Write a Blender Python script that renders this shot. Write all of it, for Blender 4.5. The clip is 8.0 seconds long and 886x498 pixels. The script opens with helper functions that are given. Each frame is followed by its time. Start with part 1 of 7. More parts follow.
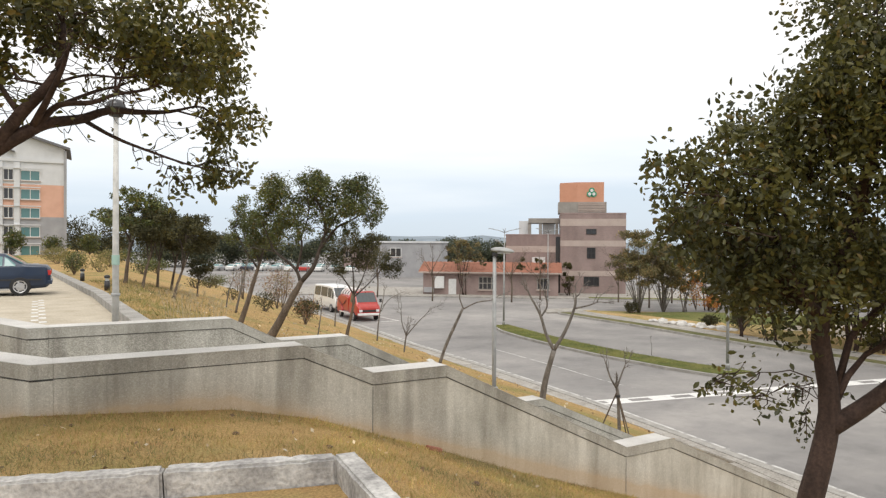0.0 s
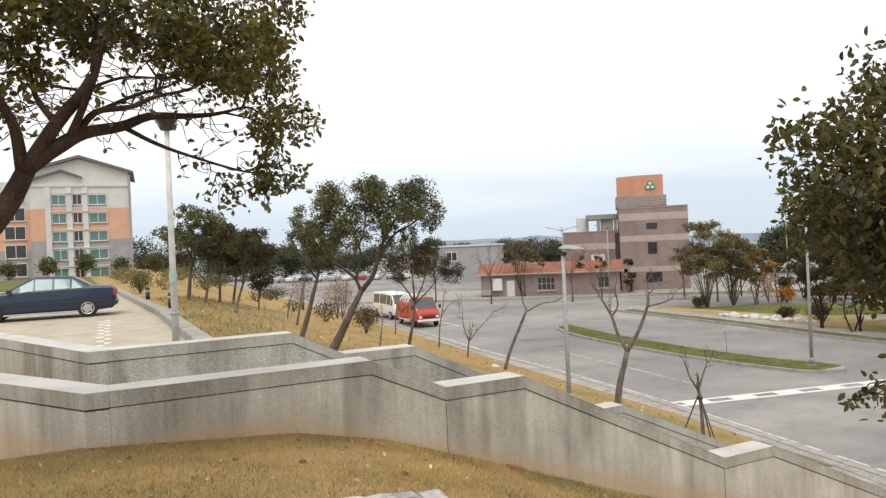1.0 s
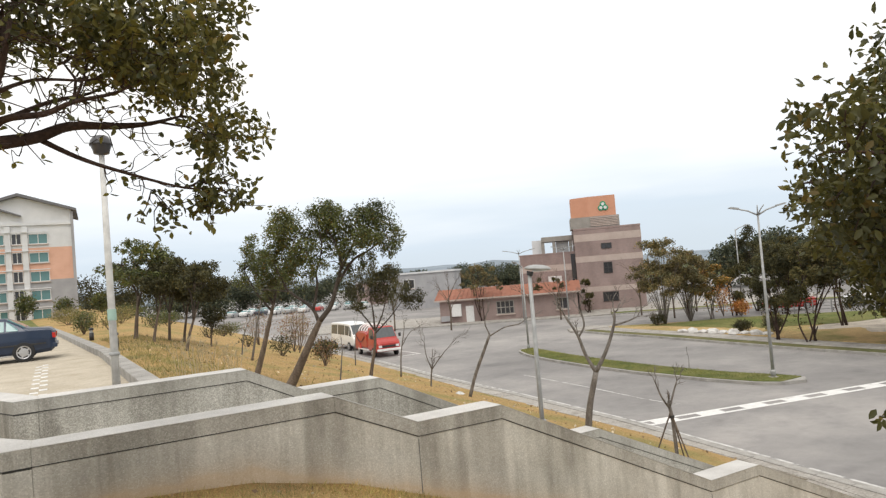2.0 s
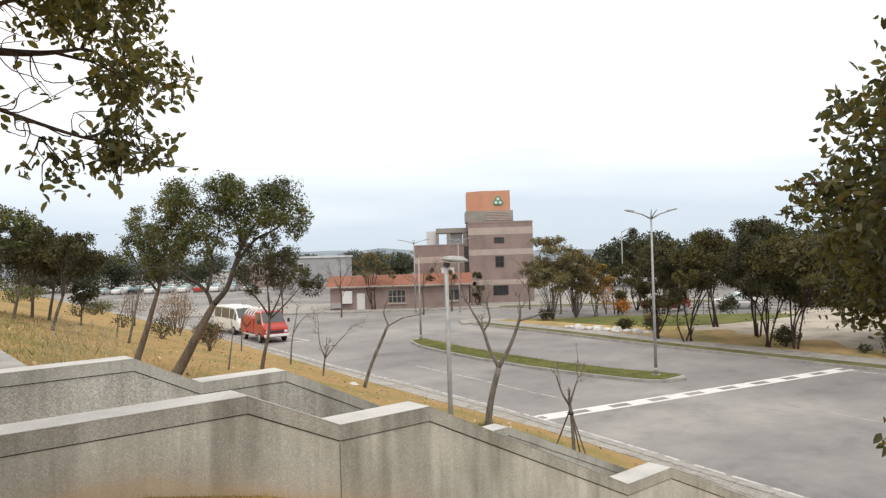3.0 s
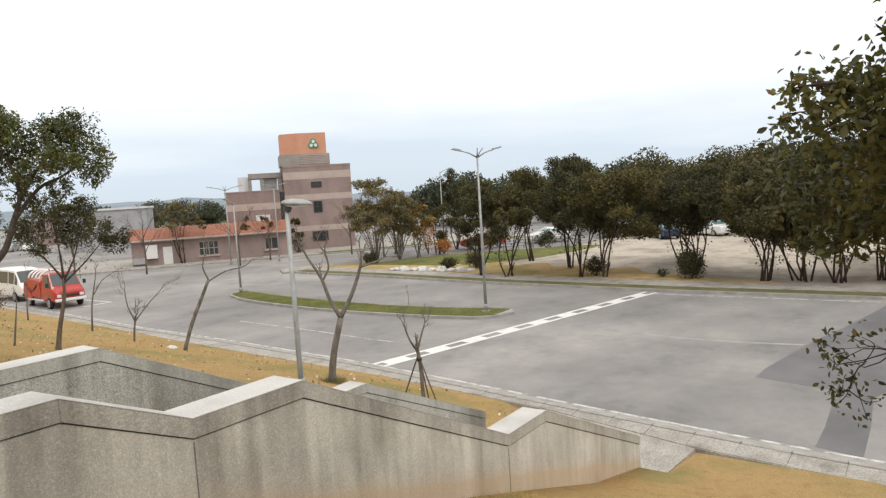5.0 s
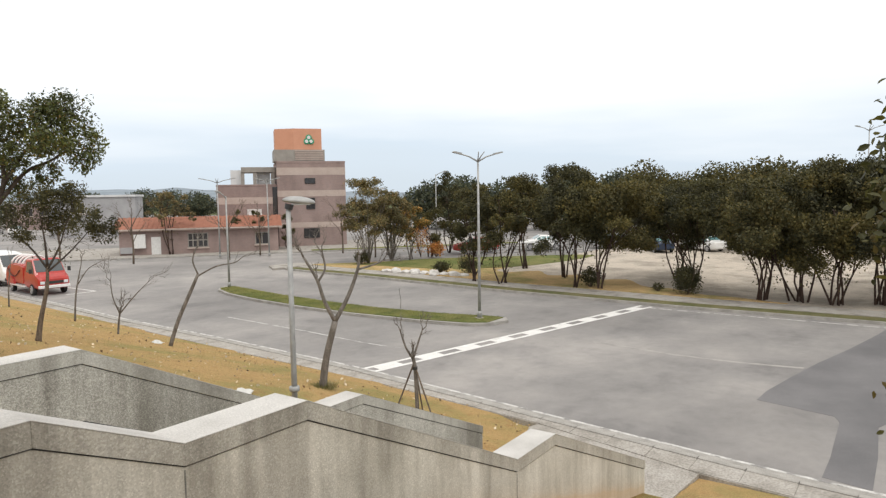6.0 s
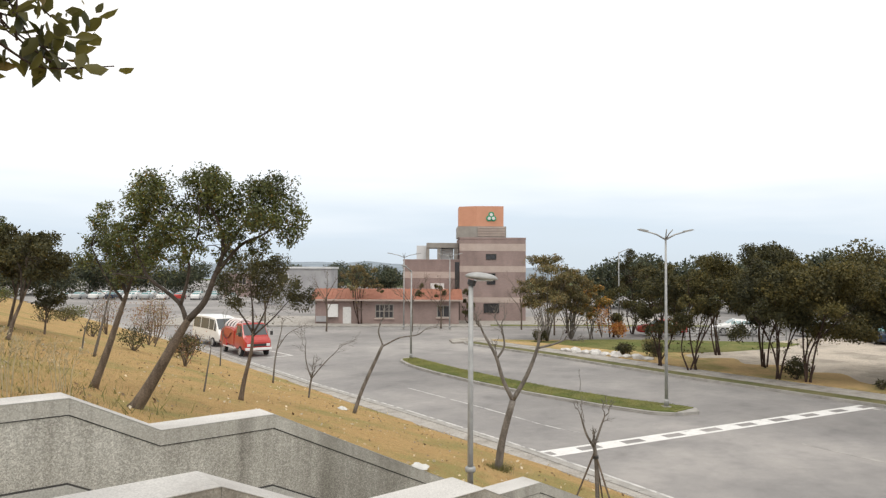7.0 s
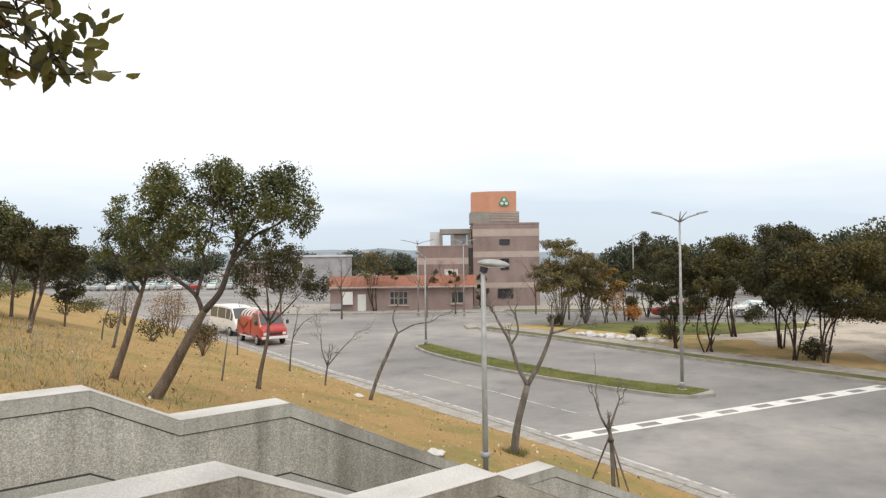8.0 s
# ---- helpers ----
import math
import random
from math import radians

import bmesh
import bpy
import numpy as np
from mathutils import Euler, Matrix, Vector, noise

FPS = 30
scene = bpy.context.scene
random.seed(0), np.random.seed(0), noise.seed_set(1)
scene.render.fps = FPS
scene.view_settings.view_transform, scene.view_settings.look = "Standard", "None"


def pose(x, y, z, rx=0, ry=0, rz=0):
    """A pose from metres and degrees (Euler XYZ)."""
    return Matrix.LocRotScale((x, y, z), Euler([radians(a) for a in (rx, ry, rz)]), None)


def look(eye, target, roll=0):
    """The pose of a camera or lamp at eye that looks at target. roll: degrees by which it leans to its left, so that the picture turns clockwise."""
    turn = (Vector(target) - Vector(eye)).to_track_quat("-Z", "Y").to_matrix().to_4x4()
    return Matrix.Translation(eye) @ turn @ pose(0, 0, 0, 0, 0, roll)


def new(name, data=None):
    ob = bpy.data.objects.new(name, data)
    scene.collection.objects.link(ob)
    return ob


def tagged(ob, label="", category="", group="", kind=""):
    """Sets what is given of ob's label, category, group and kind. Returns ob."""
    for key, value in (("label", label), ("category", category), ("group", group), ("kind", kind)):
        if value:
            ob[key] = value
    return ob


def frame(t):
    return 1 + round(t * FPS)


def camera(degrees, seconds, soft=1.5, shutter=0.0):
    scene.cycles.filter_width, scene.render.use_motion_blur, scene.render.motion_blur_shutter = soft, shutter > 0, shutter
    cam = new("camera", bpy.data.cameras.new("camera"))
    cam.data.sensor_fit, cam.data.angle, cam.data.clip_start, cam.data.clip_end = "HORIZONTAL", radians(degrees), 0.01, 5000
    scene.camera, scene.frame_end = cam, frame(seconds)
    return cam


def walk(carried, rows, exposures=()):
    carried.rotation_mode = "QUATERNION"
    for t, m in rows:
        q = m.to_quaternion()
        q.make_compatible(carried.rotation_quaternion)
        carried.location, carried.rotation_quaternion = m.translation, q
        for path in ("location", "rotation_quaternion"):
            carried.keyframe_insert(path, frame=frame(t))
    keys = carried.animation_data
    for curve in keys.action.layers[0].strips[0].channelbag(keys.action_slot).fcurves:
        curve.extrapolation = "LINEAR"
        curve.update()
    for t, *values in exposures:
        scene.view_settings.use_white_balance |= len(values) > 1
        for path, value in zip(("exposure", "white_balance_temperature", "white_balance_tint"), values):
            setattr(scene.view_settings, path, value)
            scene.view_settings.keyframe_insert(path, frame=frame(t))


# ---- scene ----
cam = camera(65.7, 8.0, 1.3)
PATH = [
    (0, (1.061, 0.097, 5.96), (2.081, 1.818, 5.945), 0.3),
    (0.3, (1.111, 0.337, 5.948), (2.145, 2.049, 5.971), -2.1),
    (0.5, (1.134, 0.511, 5.931), (2.061, 2.28, 6.029), -4.3),
    (0.7, (1.201, 0.625, 5.933), (2.076, 2.422, 6.006), -2.9),
    (1, (1.244, 0.806, 5.946), (2.124, 2.602, 5.944), -2.5),
    (1.2, (1.262, 0.911, 5.943), (2.128, 2.714, 5.958), -3.8),
    (2.3, (1.447, 1.675, 5.872), (2.483, 3.384, 5.951), -4.1),
    (2.5, (1.409, 1.853, 5.94), (2.447, 3.562, 5.956), -2.0),
    (2.7, (1.42, 2.006, 5.933), (2.559, 3.65, 5.957), -1.7),
    (3, (1.407, 2.29, 5.913), (2.666, 3.844, 5.931), -1.7),
    (3.3, (1.446, 2.518, 5.883), (2.74, 4.043, 5.844), -1.4),
    (3.5, (1.472, 2.669, 5.87), (2.732, 4.222, 5.835), -2.7),
    (3.8, (1.527, 2.876, 5.899), (2.801, 4.418, 5.89), -3.2),
    (4, (1.578, 2.999, 5.909), (2.934, 4.469, 5.894), -3.7),
    (4.3, (1.651, 3.211, 5.897), (3.18, 4.501, 5.907), -4.0),
    (4.5, (1.692, 3.358, 5.88), (3.264, 4.594, 5.811), -4.4),
    (4.7, (1.769, 3.466, 5.858), (3.375, 4.645, 5.69), -4.5),
    (5.8, (2.102, 4.113, 5.938), (3.735, 5.257, 5.792), -1.2),
    (6, (2.175, 4.217, 5.912), (3.81, 5.358, 5.749), -0.9),
    (6.3, (2.221, 4.27, 5.918), (3.686, 5.631, 5.918), -2.2),
    (6.5, (2.281, 4.319, 5.947), (3.643, 5.783, 6.007), -1.8),
    (7, (2.309, 4.41, 5.925), (3.601, 5.935, 5.987), 0.3),
    (7.3, (2.274, 4.344, 5.944), (3.523, 5.904, 6.008), 0.1),
    (7.5, (2.268, 4.304, 5.97), (3.538, 5.849, 6.007), 1.0),
    (7.8, (2.293, 4.339, 5.959), (3.574, 5.875, 5.975), -0.1),
    (8, (2.309, 4.363, 5.952), (3.571, 5.914, 5.973), -0.7),
]
walk(cam, [(t, look(eye, target, roll)) for t, eye, target, roll in PATH])

# ---------------------------------------------------------------- light
world = bpy.data.worlds.new("overcast_sky")
scene.world = world
world.use_nodes = True
wn, wl = world.node_tree.nodes, world.node_tree.links
wn.clear()
w_out = wn.new("ShaderNodeOutputWorld")
w_bg = wn.new("ShaderNodeBackground")
w_sky = wn.new("ShaderNodeTexSky")
w_sky.sky_type, w_sky.sun_disc = "NISHITA", False
w_sky.sun_elevation, w_sky.sun_rotation = radians(48), radians(200)
w_sky.air_density, w_sky.dust_density = 1.0, 3.0
w_geo = wn.new("ShaderNodeTexCoord")
w_sep = wn.new("ShaderNodeSeparateXYZ")
wl.new(w_geo.outputs["Generated"], w_sep.inputs[0])
# cloud deck: pale blue-grey close to the horizon, white higher up, with faint streaks
w_map = wn.new("ShaderNodeMapping")
w_map.inputs["Scale"].default_value = (1.2, 1.2, 9.0)
wl.new(w_geo.outputs["Generated"], w_map.inputs[0])
w_noise = wn.new("ShaderNodeTexNoise")
w_noise.inputs["Scale"].default_value, w_noise.inputs["Detail"].default_value = 1.6, 5.0
wl.new(w_map.outputs[0], w_noise.inputs[0])
w_off = wn.new("ShaderNodeMath")
w_off.operation = "MULTIPLY_ADD"
w_off.inputs[1].default_value, w_off.inputs[2].default_value = 0.16, -0.08
wl.new(w_noise.outputs[0], w_off.inputs[0])
w_add = wn.new("ShaderNodeMath")
w_add.operation = "ADD"
wl.new(w_sep.outputs[2], w_add.inputs[0])
wl.new(w_off.outputs[0], w_add.inputs[1])
w_ramp = wn.new("ShaderNodeValToRGB")
for pos_, col_ in ((0.0, (0.64, 0.72, 0.79)), (0.05, (0.66, 0.75, 0.84)), (0.13, (0.93, 0.96, 0.99)), (0.30, (1.06, 1.03, 0.985))):
    e_ = w_ramp.color_ramp.elements.new(pos_) if pos_ else w_ramp.color_ramp.elements[0]
    e_.position, e_.color = pos_, (*col_, 1)
w_ramp.color_ramp.elements[-1].color = (1.06, 1.03, 0.985, 1)
wl.new(w_add.outputs[0], w_ramp.inputs[0])
w_skys = wn.new("ShaderNodeVectorMath")
w_skys.operation = "SCALE"
w_skys.inputs["Scale"].default_value = 0.10
wl.new(w_sky.outputs[0], w_skys.inputs[0])
w_mix = wn.new("ShaderNodeMix")
w_mix.data_type = "RGBA"
w_mix.inputs["Factor"].default_value = 0.92
wl.new(w_skys.outputs[0], w_mix.inputs["A"])
wl.new(w_ramp.outputs[0], w_mix.inputs["B"])
wl.new(w_mix.outputs["Result"], w_bg.inputs[0])
w_bg.inputs[1].default_value = 1.17
wl.new(w_bg.outputs[0], w_out.inputs[0])

sun = new("sun", bpy.data.lights.new("sun", "SUN"))
sun.data.energy, sun.data.angle, sun.data.color = 1.3, radians(25), (1.0, 0.97, 0.92)
sun.matrix_world = look((0, 0, 60), (18, 30, 0))


# ---------------------------------------------------------------- materials
def nodes_of(name):
    m = bpy.data.materials.new(name)
    m.use_nodes = True
    return m, m.node_tree.nodes, m.node_tree.links, m.node_tree.nodes["Principled BSDF"]


def noise_node(n, l, scale, detail=4.0, stretch=None, rough=0.55, coord="Object"):
    tc = n.new("ShaderNodeTexCoord")
    tex = n.new("ShaderNodeTexNoise")
    tex.inputs["Scale"].default_value, tex.inputs["Detail"].default_value, tex.inputs["Roughness"].default_value = scale, detail, rough
    if stretch:
        mp = n.new("ShaderNodeMapping")
        mp.inputs["Scale"].default_value = stretch
        l.new(tc.outputs[coord], mp.inputs[0])
        l.new(mp.outputs[0], tex.inputs[0])
    else:
        l.new(tc.outputs[coord], tex.inputs[0])
    return tex.outputs[0]


def ramp_node(n, l, src, stops):
    r = n.new("ShaderNodeValToRGB")
    els = r.color_ramp.elements
    els[0].position, els[0].color = stops[0][0], (*stops[0][1], 1)
    els[1].position, els[1].color = stops[-1][0], (*stops[-1][1], 1)
    for p, c in stops[1:-1]:
        e = els.new(p)
        e.color = (*c, 1)
    l.new(src, r.inputs[0])
    return r.outputs[0]


def mix_node(n, l, a, b, fac, mode="MIX"):
    m = n.new("ShaderNodeMix")
    m.data_type, m.blend_type = "RGBA", mode
    for sock, v in (("A", a), ("B", b), ("Factor", fac)):
        if isinstance(v, (int, float)):
            m.inputs[sock].default_value = v
        elif isinstance(v, tuple):
            m.inputs[sock].default_value = (*v, 1)
        else:
            l.new(v, m.inputs[sock])
    return m.outputs["Result"]


def bump_node(n, l, bsdf, src, strength, dist):
    b = n.new("ShaderNodeBump")
    b.inputs["Strength"].default_value, b.inputs["Distance"].default_value = strength, dist
    l.new(src, b.inputs["Height"])
    l.new(b.outputs[0], bsdf.inputs["Normal"])


def surface(name, stops, scale, fine=40.0, fine_amount=0.25, rough=0.85, metal=0.0, bump=0.3, bump_dist=0.01, stretch=None, island=0.0, coat=0.0):
    """Large patches from stops, fine grain over it, relief from the grain."""
    m, n, l, b = nodes_of(name)
    col = ramp_node(n, l, noise_node(n, l, scale, 5.0, stretch), stops)
    grain = noise_node(n, l, fine, 3.0)
    dark = ramp_node(n, l, grain, ((0.3, (1 - fine_amount,) * 3), (0.7, (1 + fine_amount * 0.4,) * 3)))
    col = mix_node(n, l, col, dark, 1.0, "MULTIPLY")
    if island:
        g = n.new("ShaderNodeNewGeometry")
        v = ramp_node(n, l, g.outputs["Random Per Island"], ((0.0, (1 - island,) * 3), (1.0, (1 + island,) * 3)))
        col = mix_node(n, l, col, v, 1.0, "MULTIPLY")
    l.new(col, b.inputs["Base Color"])
    b.inputs["Roughness"].default_value, b.inputs["Metallic"].default_value, b.inputs["Coat Weight"].default_value = rough, metal, coat
    if bump:
        bump_node(n, l, b, grain, bump, bump_dist)
    return m


def plain(name, col, rough=0.5, metal=0.0, coat=0.0, grime=0.12):
    m, n, l, b = nodes_of(name)
    g = noise_node(n, l, 6.0, 5.0)
    c = ramp_node(n, l, g, ((0.3, tuple(v * (1 - grime) for v in col)), (0.7, tuple(min(1, v * (1 + grime * 0.5)) for v in col))))
    l.new(c, b.inputs["Base Color"])
    b.inputs["Roughness"].default_value, b.inputs["Metallic"].default_value, b.inputs["Coat Weight"].default_value = rough, metal, coat
    return m


def leaf_material(name, dark, light, odd, odd_share=0.08, gloss=0.45, trans=0.25):
    m, n, l, b = nodes_of(name)
    g = n.new("ShaderNodeNewGeometry")
    c = ramp_node(n, l, g.outputs["Random Per Island"], ((0.0, dark), (1 - odd_share - 0.02, light), (1 - odd_share, odd), (1.0, odd)))
    patch = ramp_node(n, l, noise_node(n, l, 0.9, 3.0), ((0.36, (0.62, 0.64, 0.66)), (0.64, (1.38, 1.28, 1.05))))
    c = mix_node(n, l, c, patch, 1.0, "MULTIPLY")
    l.new(c, b.inputs["Base Color"])
    b.inputs["Roughness"].default_value = gloss
    t = n.new("ShaderNodeBsdfTranslucent")
    l.new(c, t.inputs[0])
    mx = n.new("ShaderNodeMixShader")
    mx.inputs[0].default_value = trans
    l.new(b.outputs[0], mx.inputs[1])
    l.new(t.outputs[0], mx.inputs[2])
    l.new(mx.outputs[0], n["Material Output"].inputs[0])
    return m


def wall_material(name, base_line, tone=1.0, grit=1.0):
    """Washed aggregate concrete: speckle of small stones, streaks that run down, reddish soil splashed up from the ground line."""
    m, n, l, b = nodes_of(name)
    tc = n.new("ShaderNodeTexCoord")
    vor = n.new("ShaderNodeTexVoronoi")
    vor.inputs["Scale"].default_value = 95.0
    l.new(tc.outputs["Object"], vor.inputs[0])
    sepc = n.new("ShaderNodeSeparateColor")
    l.new(vor.outputs["Color"], sepc.inputs[0])
    lo, hi = tone / grit, tone * grit
    stones = ramp_node(n, l, sepc.outputs[0], ((0.0, (0.41 * lo, 0.40 * lo, 0.373 * lo)), (0.5, (0.48 * tone, 0.463 * tone, 0.43 * tone)), (0.88, (0.52 * hi, 0.51 * hi, 0.478 * hi)), (1.0, (0.60 * hi, 0.588 * hi, 0.556 * hi))))
    streak = ramp_node(n, l, noise_node(n, l, 1.35, 3.0, (1.0, 1.0, 0.13)), ((0.34, (0.63, 0.62, 0.585)), (0.43, (0.82, 0.81, 0.785)), (0.48, (1.03, 1.025, 1.0)), (0.66, (1.20, 1.20, 1.185))))
    col = mix_node(n, l, stones, streak, 1.0, "MULTIPLY")
    thin = ramp_node(n, l, noise_node(n, l, 7.0, 5.0, (1.0, 1.0, 0.09), 0.65), ((0.36, (0.74, 0.73, 0.70)), (0.50, (1.0, 1.0, 0.99)), (0.68, (1.14, 1.145, 1.13))))
    col = mix_node(n, l, col, thin, 0.6, "MULTIPLY")
    blot = ramp_node(n, l, noise_node(n, l, 1.1, 6.0), ((0.33, (0.82, 0.805, 0.775)), (0.66, (1.12, 1.115, 1.10))))
    col = mix_node(n, l, col, blot, 1.0, "MULTIPLY")
    if base_line:
        sp = n.new("ShaderNodeSeparateXYZ")
        l.new(tc.outputs["Object"], sp.inputs[0])
        line = n.new("ShaderNodeMapRange")
        line.inputs["From Min"].default_value, line.inputs["From Max"].default_value = base_line[0], base_line[2]
        line.inputs["To Min"].default_value, line.inputs["To Max"].default_value = base_line[1], base_line[3]
        l.new(sp.outputs[0], line.inputs[0])
        up = n.new("ShaderNodeMath")
        up.operation = "SUBTRACT"
        l.new(sp.outputs[2], up.inputs[0])
        l.new(line.outputs[0], up.inputs[1])
        wob = n.new("ShaderNodeMath")
        wob.operation = "MULTIPLY_ADD"
        wob.inputs[1].default_value = -0.22
        l.new(noise_node(n, l, 2.2, 5.0), wob.inputs[0])
        l.new(up.outputs[0], wob.inputs[2])
        soil = ramp_node(n, l, wob.outputs[0], ((0.0, (0.58, 0.58, 0.58)), (0.05, (0.30, 0.30, 0.30)), (0.14, (0.10, 0.10, 0.10)), (0.28, (0.0, 0.0, 0.0))))
        col = mix_node(n, l, col, (0.52, 0.36, 0.20), soil)
    l.new(col, b.inputs["Base Color"])
    b.inputs["Roughness"].default_value = 0.9
    bump_node(n, l, b, vor.outputs["Distance"], 0.28, 0.005)
    return m


M_WALL = wall_material("washed_concrete_soiled", (3.0, 4.05, 14.0, 0.45))
M_WALL_IN = wall_material("washed_concrete", None, 0.76, 1.2)
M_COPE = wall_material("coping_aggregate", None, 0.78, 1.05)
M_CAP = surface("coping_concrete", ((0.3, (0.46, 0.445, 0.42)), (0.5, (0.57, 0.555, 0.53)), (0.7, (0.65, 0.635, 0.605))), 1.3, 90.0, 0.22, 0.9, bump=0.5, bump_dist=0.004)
# near-black colour stands in for the shade inside the wall joints
M_JOINT = plain("joint_shade_colour", (0.06, 0.058, 0.055), 0.95)
M_CRACK = plain("damp_joint", (0.19, 0.185, 0.17), 0.95, grime=0.5)
M_STEP = surface("step_concrete", ((0.3, (0.33, 0.33, 0.30)), (0.7, (0.50, 0.49, 0.45))), 1.5, 60.0, 0.3, 0.9)
M_KERB = surface("kerb_concrete", ((0.3, (0.27, 0.26, 0.24)), (0.7, (0.44, 0.42, 0.39))), 2.0, 50.0, 0.3, 0.9)


def ground_material(name, dry, green, soil, green_share, wide=False):
    m, n, l, b = nodes_of(name)
    big = noise_node(n, l, 0.35, 6.0, rough=0.65)
    mid = noise_node(n, l, 3.5, 6.0, rough=0.7)
    fine = noise_node(n, l, 45.0, 4.0, rough=0.7)
    col = mix_node(n, l, dry, green, ramp_node(n, l, big, ((green_share, (0, 0, 0)), (green_share + 0.16, (1, 1, 1)))))
    col = mix_node(n, l, col, soil, ramp_node(n, l, mid, ((0.52, (0, 0, 0)), (0.72, (0.8, 0.8, 0.8)))))
    col = mix_node(n, l, col, ramp_node(n, l, fine, ((0.3, (0.55, 0.55, 0.55)), (0.7, (1.35, 1.3, 1.2)))), 1.0, "MULTIPLY")
    if wide:
        # beyond the town side of the road the country is scrub and wood
        tc = n.new("ShaderNodeTexCoord")
        sp = n.new("ShaderNodeSeparateXYZ")
        l.new(tc.outputs["Object"], sp.inputs[0])
        side = n.new("ShaderNodeMath")
        side.operation = "GREATER_THAN"
        side.inputs[1].default_value = 30.0
        l.new(sp.outputs[0], side.inputs[0])
        col = mix_node(n, l, col, (0.10, 0.115, 0.05), side.outputs[0])
    l.new(col, b.inputs["Base Color"])
    b.inputs["Roughness"].default_value = 1.0
    b.inputs["Specular IOR Level"].default_value = 0.1
    bump_node(n, l, b, fine, 0.8, 0.04)
    return m


M_GRASS = ground_material("dry_grass_ground", (0.46, 0.322, 0.155), (0.31, 0.275, 0.118), (0.35, 0.205, 0.10), 0.48, True)
M_LAWN = ground_material("green_lawn", (0.21, 0.21, 0.085), (0.13, 0.16, 0.055), (0.27, 0.24, 0.12), 0.40)
M_SAND = ground_material("pale_gravel", (0.56, 0.51, 0.455), (0.36, 0.33, 0.295), (0.33, 0.30, 0.265), 0.46)
M_EARTH = ground_material("straw_earth", (0.53, 0.385, 0.20), (0.31, 0.28, 0.12), (0.40, 0.29, 0.18), 0.46)
M_VERGE = ground_material("dull_verge_grass", (0.19, 0.18, 0.095), (0.12, 0.13, 0.06), (0.22, 0.19, 0.12), 0.42)


def asphalt_material():
    m, n, l, b = nodes_of("worn_asphalt")
    big = noise_node(n, l, 0.11, 6.0, (0.8, 0.9, 1.0), 0.62)
    mid = noise_node(n, l, 0.40, 6.0, (0.75, 0.8, 1.0), 0.66)
    fine = noise_node(n, l, 60.0, 3.0)
    col = ramp_node(n, l, big, ((0.32, (0.192, 0.184, 0.181)), (0.5, (0.262, 0.251, 0.245)), (0.66, (0.35, 0.332, 0.319))))
    col = mix_node(n, l, col, ramp_node(n, l, mid, ((0.28, (0.68, 0.68, 0.685)), (0.45, (0.94, 0.94, 0.935)), (0.72, (1.17, 1.155, 1.13)))), 1.0, "MULTIPLY")
    col = mix_node(n, l, col, ramp_node(n, l, fine, ((0.3, (0.8, 0.8, 0.8)), (0.7, (1.12, 1.12, 1.12)))), 1.0, "MULTIPLY")
    grit = noise_node(n, l, 2.4, 7.0, None, 0.75)
    col = mix_node(n, l, col, ramp_node(n, l, grit, ((0.32, (0.90, 0.897, 0.893)), (0.5, (1.0, 1.0, 1.0)), (0.68, (1.06, 1.056, 1.05)))), 1.0, "MULTIPLY")
    l.new(col, b.inputs["Base Color"])
    b.inputs["Roughness"].default_value = 0.78
    bump_node(n, l, b, fine, 0.4, 0.006)
    return m


M_ASPHALT = asphalt_material()
M_SEAM = surface("pale_asphalt_seam", ((0.35, (0.29, 0.278, 0.265)), (0.65, (0.41, 0.39, 0.365))), 1.6, 30.0, 0.3, 0.8)
M_PATCH = surface("dark_new_asphalt", ((0.3, (0.125, 0.123, 0.128)), (0.7, (0.195, 0.19, 0.194))), 0.5, 60.0, 0.25, 0.7)
M_LINE = surface("worn_road_paint", ((0.27, (0.36, 0.35, 0.34)), (0.36, (0.70, 0.69, 0.67)), (0.7, (0.82, 0.81, 0.79))), 3.0, 30.0, 0.2, 0.7)
M_LINE_OLD = surface("flaking_road_paint", ((0.40, (0.27, 0.26, 0.25)), (0.50, (0.56, 0.55, 0.53)), (0.7, (0.70, 0.69, 0.67))), 3.0, 30.0, 0.3, 0.75)
M_PATH = surface("pale_paving", ((0.3, (0.26, 0.24, 0.21)), (0.45, (0.36, 0.335, 0.30)), (0.7, (0.45, 0.425, 0.39))), 1.6, 22.0, 0.35, 0.9)
M_LOT = surface("sandy_parking_blocks", ((0.3, (0.42, 0.36, 0.27)), (0.7, (0.56, 0.50, 0.40))), 1.2, 30.0, 0.25, 0.95)
M_BARK = surface("brown_bark", ((0.3, (0.085, 0.062, 0.045)), (0.7, (0.21, 0.165, 0.125))), 9.0, 40.0, 0.4, 0.95, bump=0.8, bump_dist=0.01, stretch=(1, 1, 0.25))
M_BARK_DARK = surface("dark_bark", ((0.3, (0.034, 0.020, 0.015)), (0.7, (0.088, 0.054, 0.041))), 9.0, 40.0, 0.4, 0.95, bump=0.8, bump_dist=0.01, stretch=(1, 1, 0.25))
M_BARK_GREY = surface("grey_bark", ((0.3, (0.105, 0.092, 0.08)), (0.7, (0.24, 0.215, 0.19))), 9.0, 40.0, 0.4, 0.95, bump=0.6, bump_dist=0.006, stretch=(1, 1, 0.3))
M_LEAF = leaf_material("camphor_leaves", (0.046, 0.062, 0.022), (0.155, 0.18, 0.055), (0.17, 0.12, 0.025))
M_LEAF_NEAR = leaf_material("near_leaves", (0.05, 0.058, 0.02), (0.20, 0.188, 0.05), (0.22, 0.16, 0.04), 0.05, trans=0.45)
